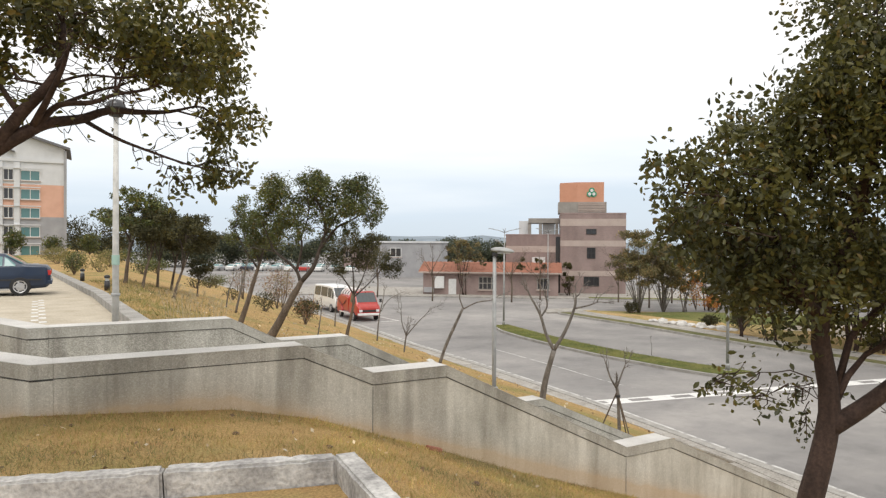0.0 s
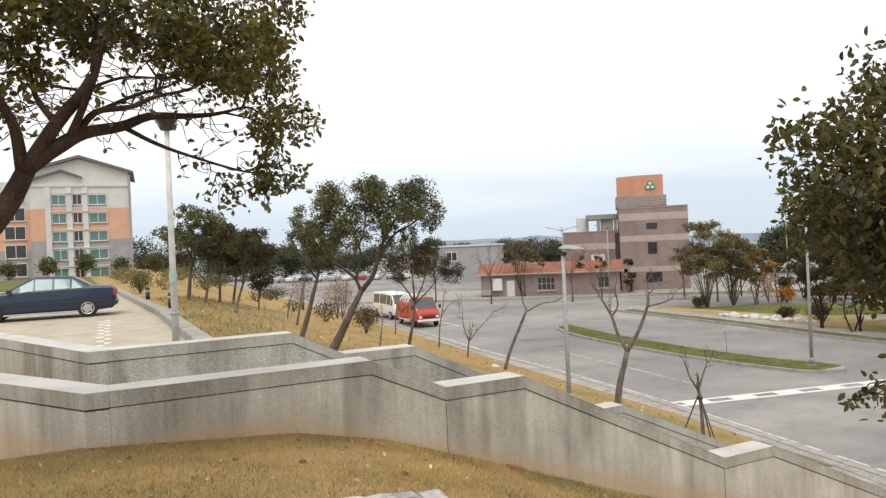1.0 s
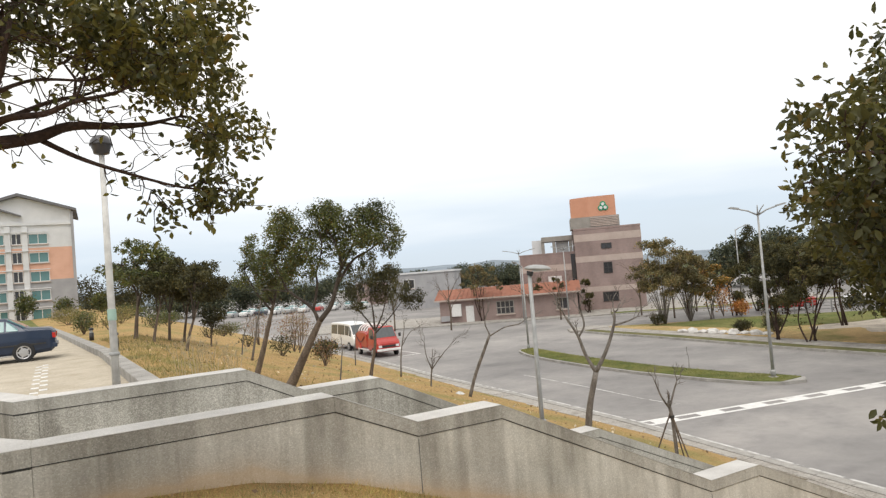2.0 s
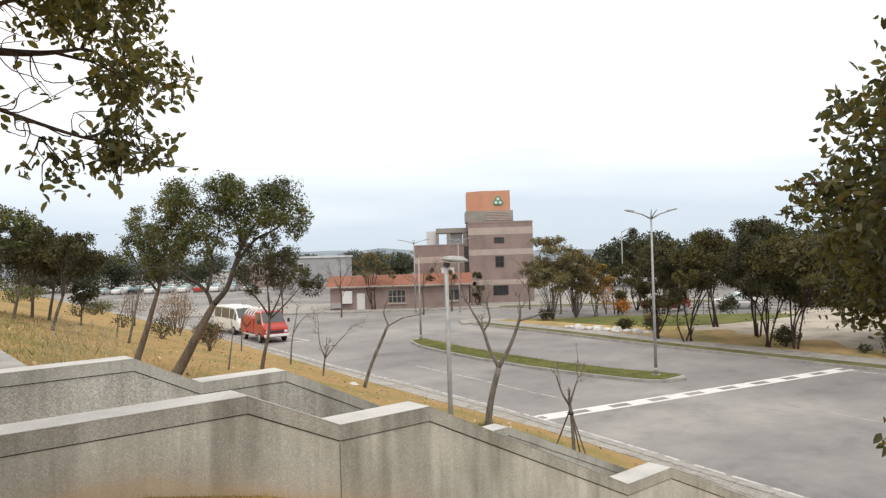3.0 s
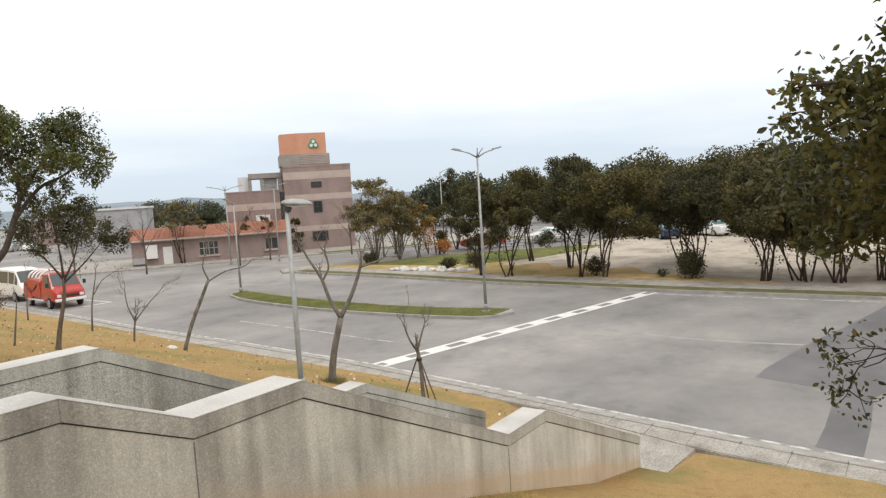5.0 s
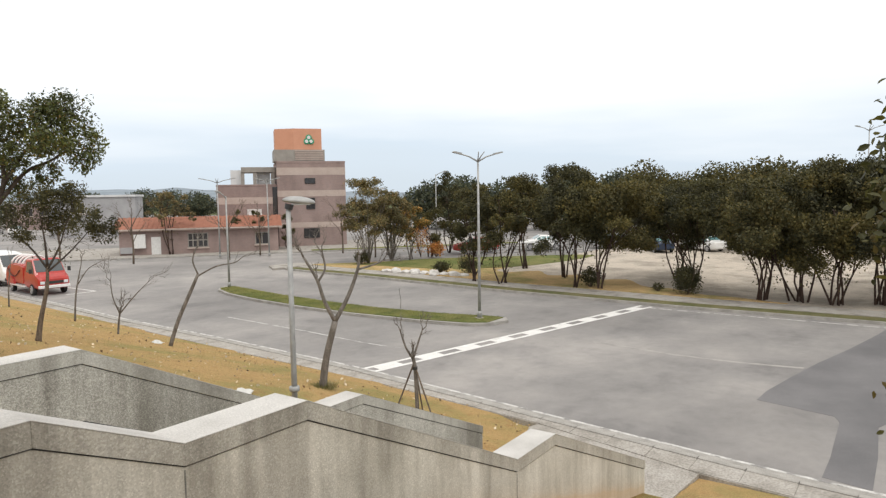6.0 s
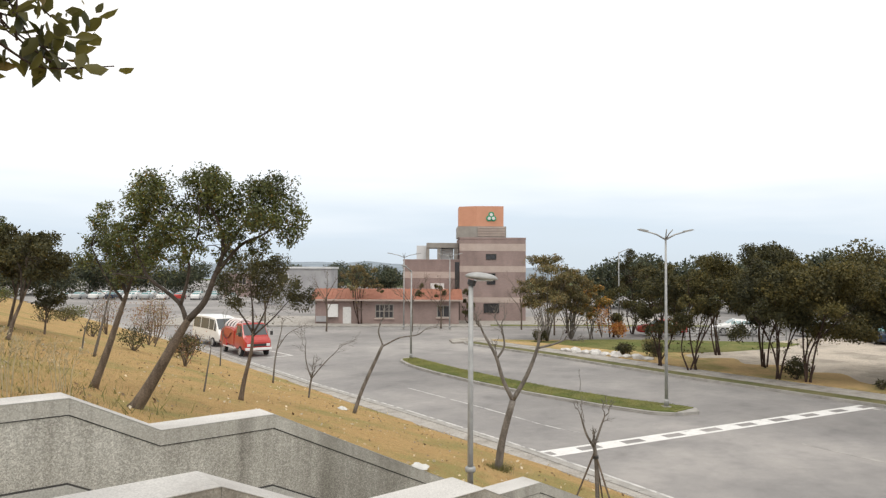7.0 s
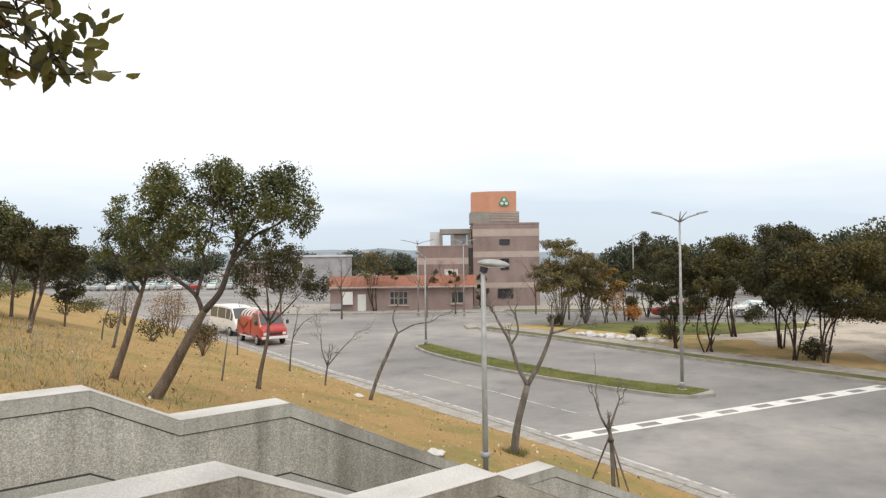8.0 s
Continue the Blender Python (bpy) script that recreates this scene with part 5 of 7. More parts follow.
BUS = ((0.0, 0.80, 0.42, 1.05, 1.80, 0.72), (0.10, 0.86, 0.32, 1.08, 2.0, 0.74), (1.6, 0.87, 0.30, 1.08, 2.05, 0.75), (3.1, 0.87, 0.30, 1.06, 2.03, 0.75), (3.9, 0.86, 0.30, 1.02, 1.95, 0.70), (4.6, 0.84, 0.32, 0.98, 1.10, 0.76), (4.85, 0.76, 0.4, 0.8, 0.86, 0.68))
bus, bbody, _ = vehicle("minibus", "white minibus with dark windows parked behind the truck", pose(23.9, 60.3, 0, 0, 0, -90) @ Matrix.Scale(1.12, 4), BUS, M_WHITE, ((1, 2, 0.1, 0.95), (2, 3, 0.05, 0.95), (3, 4, 0.05, 0.9), (4, 5, 0.03, 0.5)), (0.9, 3.9), 0.32, "minibus", "", (5, 4), glass=M_GLASS_GREY)
part("bumper", one_box(4.75, 4.92, -0.78, 0.78, 0.38, 0.55, bevel=0.03), M_BLACK, bbody)
far_paint = (M_WHITE, M_SILVER, M_WHITE, M_BLUE, M_WHITE, M_SILVER, M_WHITE, M_RED, M_WHITE, M_SILVER, M_WHITE)
for k, p in enumerate(far_paint):
    sedan(pose(31.0 + 2.5 * k, 152.0 - 2.1 * k, 0, 0, 0, 52 + (k * 37) % 9), p, "%s car parked in the far lot" % {M_WHITE: "white", M_SILVER: "silver", M_BLUE: "dark blue", M_RED: "red"}[p], "cars in the far lot", False)
parking_mark = thing("parking_mark", pose(24.6, 47.4, 0), "white painted corner of a parking bay", "road marking", kind="structure")
part("bar", one_box(-1.3, 0.6, -0.06, 0.06, -0.02, 0.007), M_LINE, parking_mark)
part("bar", one_box(0.48, 0.6, 0.061, 5.0, -0.02, 0.007), M_LINE, parking_mark)


# ---------------------------------------------------------------- buildings
def masonry(name, a, b, joint, bw=0.24, bh=0.075):
    m, n, l, bs = nodes_of(name)
    tc = n.new("ShaderNodeTexCoord")
    sp = n.new("ShaderNodeSeparateXYZ")
    l.new(tc.outputs["Object"], sp.inputs[0])
    ad = n.new("ShaderNodeMath")
    l.new(sp.outputs[0], ad.inputs[0])
    l.new(sp.outputs[1], ad.inputs[1])
    cb = n.new("ShaderNodeCombineXYZ")
    l.new(ad.outputs[0], cb.inputs[0])
    l.new(sp.outputs[2], cb.inputs[1])
    br = n.new("ShaderNodeTexBrick")
    br.inputs["Color1"].default_value, br.inputs["Color2"].default_value, br.inputs["Mortar"].default_value = (*a, 1), (*b, 1), (*joint, 1)
    br.inputs["Scale"].default_value, br.inputs["Brick Width"].default_value, br.inputs["Row Height"].default_value, br.inputs["Mortar Size"].default_value = 1.0, bw, bh, 0.008
    l.new(cb.outputs[0], br.inputs[0])
    st = ramp_node(n, l, noise_node(n, l, 0.5, 5.0, (1, 1, 0.4)), ((0.35, (0.8, 0.8, 0.8)), (0.65, (1.12, 1.12, 1.12))))
    l.new(mix_node(n, l, br.outputs[0], st, 1.0, "MULTIPLY"), bs.inputs["Base Color"])
    bs.inputs["Roughness"].default_value = 0.9
    return m


M_BRICK = masonry("rosy_brown_brick", (0.315, 0.228, 0.208), (0.272, 0.20, 0.184), (0.305, 0.25, 0.235))
M_BAND = surface("pale_stone_band", ((0.3, (0.44, 0.355, 0.315)), (0.7, (0.51, 0.425, 0.38))), 1.0, 20.0, 0.15, 0.9)
M_ORANGE = surface("orange_tile_cladding", ((0.3, (0.56, 0.27, 0.17)), (0.7, (0.63, 0.32, 0.21))), 0.8, 20.0, 0.12, 0.7)
M_LOUVRE = surface("grey_louvre", ((0.3, (0.24, 0.22, 0.20)), (0.7, (0.33, 0.31, 0.28))), 1.0, 20.0, 0.1, 0.6)
M_ROOF = surface("orange_roof_tile", ((0.3, (0.28, 0.112, 0.070)), (0.7, (0.36, 0.155, 0.10))), 1.5, 20.0, 0.2, 0.85)
M_PALE = surface("pale_render", ((0.3, (0.58, 0.59, 0.60)), (0.7, (0.69, 0.70, 0.71))), 0.6, 20.0, 0.1, 0.85)
M_GREYR = surface("grey_tile_wall", ((0.3, (0.30, 0.30, 0.31)), (0.7, (0.40, 0.40, 0.41))), 0.6, 20.0, 0.1, 0.85)
M_PEACH = surface("peach_tile_wall", ((0.3, (0.62, 0.36, 0.26)), (0.7, (0.72, 0.44, 0.33))), 0.6, 20.0, 0.1, 0.85)
M_PANE = window_glass()
M_PANE.name = "window_pane"
M_DARKPANE = plain("dark_window_opening", (0.035, 0.035, 0.04), 0.2, 0.0, 0.4)
M_FRAME = plain("white_window_frame", (0.70, 0.70, 0.69), 0.5)
M_GREEN = plain("sign_green", (0.02, 0.30, 0.16), 0.5)


def window_in(parent, x0, x1, z0, z1, y, mull=1, pane=None, sill=True, sash=0, frame_mat=None):
    """A window on the wall plane y: frame proud of the wall, pane set back in it."""
    fr = bmesh.new()
    t = min(0.09, (x1 - x0) * 0.08)
    for a in ((x0, x1, z0, z0 + t), (x0, x1, z1 - t, z1), (x0, x0 + t, z0 + t, z1 - t), (x1 - t, x1, z0 + t, z1 - t)):
        box(fr, a[0], a[1], y - 0.08, y + 0.02, a[2], a[3])
    for k in range(1, mull + 1):
        xm = x0 + (x1 - x0) * k / (mull + 1)
        box(fr, xm - t / 2, xm + t / 2, y - 0.07, y + 0.02, z0 + t, z1 - t)
    if sash:
        zm = z0 + (z1 - z0) * 0.5
        box(fr, x0 + t, x1 - t, y - 0.065, y + 0.02, zm - t / 2, zm + t / 2)
    w = part("window", fr, frame_mat or M_FRAME, parent)
    part("pane", one_box(x0 + t * 0.6, x1 - t * 0.6, y - 0.03, y + 0.015, z0 + t * 0.6, z1 - t * 0.6), pane or M_PANE, w)
    if sill:
        part("sill", one_box(x0 - 0.1, x1 + 0.1, y - 0.18, y + 0.0, z0 - 0.12, z0 - 0.004), M_BAND, w)
    return w


# brick hall with the orange tower; local x runs along the front, local y goes away from the road
HALL = pose(2.3 + 0.631 * 80, 4.36 + 0.775 * 80, 0.0, 0, 0, -39.2)
hall = thing("brick_hall", HALL, "rosy brick hall with pale bands and an orange tower", "building")
main = part("wall", one_box(3.5, 11.2, 0.0, 9.0, -0.3, 9.7), M_BRICK, hall)
for z0, z1 in ((8.2, 9.05), (5.75, 6.45), (2.2, 2.8)):
    part("stone_band", one_box(3.485, 11.215, -0.015, 9.015, z0, z1), M_BAND, main)
part("parapet", one_box(3.47, 11.23, -0.03, 9.03, 9.55, 9.78, bevel=0.02), M_BRICK, main)
window_in(main, 6.55, 7.75, 7.2, 7.85, 0.0, 1, M_DARKPANE, False, frame_mat=M_BLACK)
window_in(main, 6.65, 7.65, 4.3, 5.6, 0.0, 1, M_DARKPANE, False, 1, M_BLACK)
window_in(main, 6.3, 8.1, 1.0, 2.1, 0.0, 2, M_DARKPANE, False, frame_mat=M_BLACK)
wing = part("wall", one_box(-3.1, 3.48, 0.6, 8.5, -0.3, 7.1), M_BRICK, hall)
part("stone_band", one_box(-3.115, 3.475, 0.585, 8.515, 5.0, 5.75), M_BAND, wing)
part("parapet", one_box(-3.14, 3.475, 0.57, 8.53, 7.0, 7.2, bevel=0.02), M_BRICK, wing)
part("recess", one_box(2.95, 3.47, 0.55, 0.62, 0.0, 6.9), M_DARKPANE, wing, "dark glazed strip between the blocks")
window_in(wing, 0.1, 1.7, 3.4, 4.4, 0.6, 1, M_FRAME)
canopy = part("roof_canopy", one_box(-0.4, 3.4, 2.0, 6.0, 8.6, 9.2, bevel=0.03), M_LOUVRE, hall, "flat grey canopy on the roof")
for px_ in (-0.25, 1.1, 3.1):
    part("canopy_post", one_box(px_ - 0.2, px_ + 0.2, 2.1, 2.5, 7.1, 8.6), M_LOUVRE, canopy)
part("roof_box", one_box(1.35, 2.85, 3.0, 5.0, 7.1, 8.55), M_PALE, hall, "white roof cabin")
part("roof_box", one_box(-1.6, -0.4, 3.2, 5.0, 7.1, 8.9), M_PALE, hall, "white roof cabin")
tw = part("tower_body", prism(bmesh.new(), ((0, 0), (3.2, 0), (3.2, 4.0), (-2.0, 4.0), (-2.0, 1.0)), "z", 11.1, 13.5), M_ORANGE, hall, "orange tiled tower top")
tb = part("louvre_body", one_box(3.25, 8.95, 0.35, 5.2, 9.78, 11.1), M_LOUVRE, hall, "grey louvred tower base")
tw.matrix_local = pose(5.45, 0.55, 0, 0, 0, 0)
for k in range(6):
    part("slat", one_box(5.6, 8.8, 0.28, 0.36, 9.95 + k * 0.19, 10.06 + k * 0.19), M_BAND, tb)
logo = part("logo", lathe(bmesh.new(), ((0.50, 0.0), (0.50, 0.06)), 3), M_GREEN, hall, "green three-lobed emblem")
logo.matrix_local = pose(7.2, 0.50, 12.2, 90, 0, 0) @ pose(0, 0, 0, 0, 0, 90)
for k in range(3):
    a = radians(90 + 120 * k)
    lobe = part("lobe", lathe(bmesh.new(), ((0.34, 0.0), (0.34, 0.05)), 20), M_GREEN, hall)
    lobe.matrix_local = pose(7.2 + 0.29 * math.cos(a), 0.52, 12.2 + 0.29 * math.sin(a), 90, 0, 0)
    dot = part("lobe", lathe(bmesh.new(), ((0.19, 0.0), (0.19, 0.05)), 18), M_FRAME, hall)
    dot.matrix_local = pose(7.2 + 0.29 * math.cos(a), 0.44, 12.2 + 0.29 * math.sin(a), 90, 0, 0)

# low brick wing with the tiled roof
LOW = pose(2.3 + 0.631 * 75, 4.36 + 0.775 * 75, 0.0, 0, 0, -39.2)
low = thing("low_brick_house", LOW, "low brown brick building with an orange tiled roof", "building")
lw = part("wall", one_box(-12.4, 3.2, 0.0, 6.0, -0.3, 2.85), M_BRICK, low)
part("stone_band", one_box(-12.42, 3.22, -0.02, 6.02, 2.45, 2.7), M_BAND, lw)
roof = part("roof", prism(bmesh.new(), ((-0.5, 2.75), (3.0, 3.80), (6.5, 2.75), (6.5, 2.62), (-0.5, 2.62)), "x", -12.9, 3.6), M_ROOF, low)
for k in range(33):
    part("tile_rib", prism(bmesh.new(), ((-0.52, 2.80), (3.0, 3.86), (3.0, 3.79), (-0.52, 2.73)), "x", -12.85 + k * 0.5, -12.72 + k * 0.5), M_ROOF, roof)
part("fascia", one_box(-12.9, 3.6, -0.58, -0.52, 2.58, 2.74), M_BAND, roof, "pale eaves board")
window_in(lw, -5.9, -3.9, 0.7, 2.2, 0.0, 3, M_DARKPANE, sash=1, frame_mat=M_LOUVRE)
window_in(lw, 0.8, 2.2, 0.8, 2.1, 0.0, 1, M_DARKPANE, frame_mat=M_LOUVRE)
part("door", one_box(-9.4, -8.5, -0.06, 0.05, 0.0, 1.9, bevel=0.01), M_FRAME, lw, "white metal door")
part("wall_cabinet", one_box(-11.0, -9.9, -0.35, 0.0, 0.8, 2.2, bevel=0.02), M_FRAME, lw, "white wall-hung plant box")
part("wall_cabinet", one_box(-12.3, -11.1, -0.25, 0.0, 0.3, 0.9, bevel=0.02), M_GREYR, lw, "grey grille box")

# pavement and kerb before the hall
front = thing("hall_pavement", LOW, "pale pavement with a kerb in front of the brick buildings", "pavement", kind="structure")
part("paving", one_box(-30, 30, -3.2, 12, -0.2, 0.10), M_PATH, front)
part("kerb", one_box(-30, 30, -3.4, -3.205, -0.2, 0.13), M_KERB, front)
part("grass_strip", one_box(6.5, 30, -2.6, -1.2, 0.0, 0.14), M_LAWN, front)

# far grey block, red brick block among the trees
grey = thing("grey_block", pose(2.3 + 0.631 * 115 - 0.775 * 19, 4.36 + 0.775 * 115 + 0.631 * 19, 0, 0, 0, -39), "pale grey concrete block beyond the road", "building")
gw = part("wall", one_box(-9.5, 2.6, 0, 8, -0.3, 6.1), M_GREYR, grey)
part("roof_slab", one_box(-9.7, 2.8, -0.2, 8.2, 6.1, 6.4), M_PALE, grey)
window_in(gw, -6.5, -4.5, 3.6, 5.2, 0.0, 1, M_DARKPANE)
red = thing("red_block", pose(2.3 + 0.631 * 150 - 0.775 * 38, 4.36 + 0.775 * 150 + 0.631 * 38, 0, 0, 0, -39), "red brick block half hidden by trees", "building")
rw = part("wall", one_box(-6.6, 3, 0, 8, -0.3, 5.0), M_BRICK, red)
part("roof_slab", one_box(-6.9, 3.3, -0.3, 8.3, 5.0, 5.4), M_GREYR, red)
for k in range(3):
    window_in(rw, -6.2 + k * 2.8, -4.6 + k * 2.8, 2.6, 4.2, 0.0, 1, M_DARKPANE, frame_mat=M_LOUVRE)

M_ROOF_GREY = plain("dark_grey_roofing", (0.16, 0.16, 0.17), 0.8, grime=0.3)
# dormitory block on the terrace
DORM = pose(4.5, 111.0, 4.2, 0, 0, -3)
dorm = thing("apartment_block", DORM, "five-storey block in white, peach and grey tiles with a gabled roof", "building")
W0, W1 = -12.6, 0.0
for nm, mat, z0, z1 in (("wall_base", M_GREYR, -4.5, 5.2), ("wall_middle", M_PEACH, 5.2, 9.7), ("wall_upper", M_PALE, 9.7, 13.0)):
    part(nm, one_box(W0, W1, 0.0, 12.0, z0, z1), mat, dorm)
gable = part("gable", prism(bmesh.new(), ((W0, 13.0), (W1, 13.0), (W1, 14.9), ((W0 + W1) / 2, 16.8), (W0, 14.9)), "y", 0.0, 12.0), M_PALE, dorm)
part("roof", prism(bmesh.new(), ((W0 - 0.7, 14.65), ((W0 + W1) / 2, 16.85), (W1 + 0.7, 14.65), (W1 + 0.7, 15.0), ((W0 + W1) / 2, 17.25), (W0 - 0.7, 15.0)), "y", -0.7, 12.7), M_ROOF_GREY, dorm, "dark grey gabled roof")
part("cornice", one_box(W0 - 0.2, W1 + 0.2, -0.2, 0.0, 12.8, 13.2), M_PALE, dorm)
for x in (-10.4, -7.75, -5.75):
    part("pilaster", one_box(x - 0.35, x + 0.35, -0.28, -0.002, -0.5, 12.7), M_PALE, dorm)
part("gable_trim", prism(bmesh.new(), ((-12.9, 13.75), (-8.6, 15.2), (-6.0, 14.2), (-6.0, 14.0), (-8.6, 14.95), (-12.9, 13.5)), "y", -0.6, -0.004), M_ROOF_GREY, dorm, "lower grey gable moulding")
part("drain_pipe", one_box(W1 - 0.1, W1 + 0.25, -0.25, 0.1, -0.5, 14.6), M_GREYR, dorm)
for fl in range(5):
    z = -0.2 + fl * 2.6
    window_in(dorm, -5.35, -3.0, z, z + 1.45, 0.0, 1)
    window_in(dorm, -7.35, -6.15, z, z + 1.55, 0.0, 1, M_DARKPANE)
    window_in(dorm, -10.0, -8.15, z, z + 1.45, 0.0, 1)
    part("eyebrow", one_box(-10.1, -2.9, -0.45, -0.285, z + 1.62, z + 1.74), M_PALE, dorm, "thin concrete sun shade")
dorm2 = thing("apartment_block", pose(4.5 - 12.7, 113.0, 4.2, 0, 0, -3), "set-back peach and grey block with dark balconies", "building")
for nm, mat, z0, z1 in (("wall_base", M_GREYR, -4.5, 4.0), ("wall_middle", M_PEACH, 4.0, 9.7), ("wall_upper", M_PALE, 9.7, 13.6)):
    part(nm, one_box(-14, 0.0, 0.0, 10.0, z0, z1), mat, dorm2)
for fl in range(5):
    for k in range(4):
        z = 0.3 + fl * 2.6
        window_in(dorm2, -3.2 - k * 3.4, -0.6 - k * 3.4, z, z + 1.9, 0.0, 1, M_DARKPANE)


# ---------------------------------------------------------------- slope trees without leaves
def bare(x, y, label, stems, seed, bark=None, depth=3, twig=0.45):
    return bare_tree("bare_tree", label, on(x, y), [([across(*p) for p in pts], ra, rb) for pts, ra, rb in stems], bark or M_BARK_GREY, seed, depth, twig, "bare trees on the slope")


bare(14.05, 16.2, "leafless forked tree with pruned limbs on the slope", [([(0, 0), (0.12, 0.8), (0.36, 1.7)], 0.098, 0.078), ([(0.36, 1.7), (0.12, 2.2), (-0.05, 2.75), (-0.35, 3.3)], 0.055, 0.03),
     ([(-0.02, 2.7), (0.15, 3.0), (0.1, 3.4)], 0.03, 0.02), ([(0.36, 1.7), (0.7, 2.3), (0.95, 2.95), (1.0, 3.3)], 0.06, 0.03), ([(0.95, 2.95), (1.35, 3.05), (1.6, 3.15)], 0.03, 0.018)], 31, None, 4, 0.36)
bare(15.6, 24.9, "slanting leafless tree on the slope", [([(0, 0), (0.3, 0.9), (0.75, 1.9), (1.0, 2.45)], 0.075, 0.05), ([(1.0, 2.45), (0.85, 2.9), (0.95, 3.3)], 0.03, 0.02), ([(1.0, 2.4), (1.6, 2.7), (2.2, 2.8), (2.5, 3.0)], 0.032, 0.014)], 32, None, 3, 0.45)
bare(15.5, 27.9, "small leafless tree with spreading twigs", [([(0, 0), (0.05, 0.5), (0.1, 0.8)], 0.04, 0.032), ([(0.1, 0.8), (-0.1, 1.4), (-0.15, 2.0)], 0.028, 0.014), ([(0.1, 0.8), (0.6, 1.4), (1.1, 1.9)], 0.028, 0.012)], 33, None, 4, 0.5)
bare(16.4, 32.7, "thin leafless sapling on the slope", [([(0, 0), (0.1, 1.2), (0.35, 2.4)], 0.045, 0.02), ([(0.2, 1.6), (0.6, 2.2), (1.1, 2.5)], 0.022, 0.012)], 34, None, 3, 0.4)
bare(9.6, 23.2, "thin bare sapling on the slope", [([(0, 0), (0.1, 0.7), (0.18, 1.25)], 0.03, 0.012)], 35, None, 2, 0.25)
bare(16.4, 38.6, "thin bare sapling near the kerb", [([(0, 0), (0.05, 1.1), (0.2, 2.2)], 0.04, 0.015)], 36, None, 3, 0.4)
bare(8.2, 29.1, "slanting bare sapling on the slope", [([(0, 0), (0.3, 1.3), (0.6, 2.6)], 0.05, 0.02)], 37, None, 3, 0.5)
bare(8.5, 32.0, "bare grey sapling on the slope", [([(0, 0), (0.1, 0.7), (0.35, 1.4)], 0.035, 0.015)], 40, None, 3, 0.4)
bare(15.0, 44.5, "bare brown sapling on the slope", [([(0, 0), (0.3, 0.9), (0.4, 1.9)], 0.04, 0.02)], 42, M_BARK, 3, 0.5)
bare_tree("bare_tree", "tiny leafless sapling on the traffic island", (29.0, 25.6, 0.14), [([(0, 0, 0), (0.03, 0, 0.45), (0.0, 0.05, 0.8)], 0.016, 0.008)], M_BARK_GREY, 45, 3, 0.14)
M_STALK = surface("dry_weed_stalk", ((0.3, (0.36, 0.30, 0.18)), (0.7, (0.52, 0.45, 0.30))), 6.0, 40.0, 0.2, 0.95, bump=0.0)
for k, (x, y) in enumerate(((4.05, 16.7), (4.5, 17.3), (4.3, 18.3), (4.9, 16.9), (3.9, 17.9), (5.1, 18.4))):
    tagged(bare_tree("dry_weed", "tall dry straw-coloured weed stalks on the grass", on(x, y), [([(0.05 * j - 0.1, 0.04 * (j % 2), 0), (0.07 * j - 0.14, 0.05 * (j % 3), 0.35 + 0.06 * j), (0.11 * j - 0.2, 0.08 * (j % 2), 0.6 + 0.07 * ((j + k) % 4))], 0.008, 0.005) for j in range(4)], M_STALK, 300 + k, 3, 0.14, "dry weeds on the slope"), category="weeds")

# young tree held by stakes
sx, sy = 15.15, 14.1
staked = bare_tree("staked_sapling", "young bare tree tied to three thin stakes", on(sx, sy), [([(0, 0, 0), (-0.03, 0.02, 1.1), (-0.06, 0.06, 1.45)], 0.05, 0.043), ([(-0.06, 0.06, 1.4), (-0.2, 0.16, 1.7), (-0.3, 0.22, 2.05)], 0.03, 0.02), ([(-0.06, 0.06, 1.4), (0.05, -0.02, 1.8), (0.12, -0.1, 2.1)], 0.028, 0.018)], M_BARK_GREY, 44, 3, 0.28)
for a in (0.4, 2.5, 4.6):
    fx, fy = 0.55 * math.cos(a), 0.55 * math.sin(a)
    fz = land(sx + fx, sy + fy) - land(sx, sy)
    part("stake", tube(bmesh.new(), [(fx, fy, fz), (-0.05 + 0.02 * math.cos(a), 0.04, 1.3)], [0.02, 0.02], 6), M_BARK, staked, "thin wooden stake")
part("tie", lathe(bmesh.new(), ((0.07, 1.15), (0.07, 1.22)), 10, (-0.04, 0.03)), M_BLACK, staked)


M_LEAF_YELLOW = leaf_material("yellow_olive_leaves", (0.055, 0.055, 0.02), (0.125, 0.108, 0.032), (0.15, 0.12, 0.04), 0.12, 0.7)


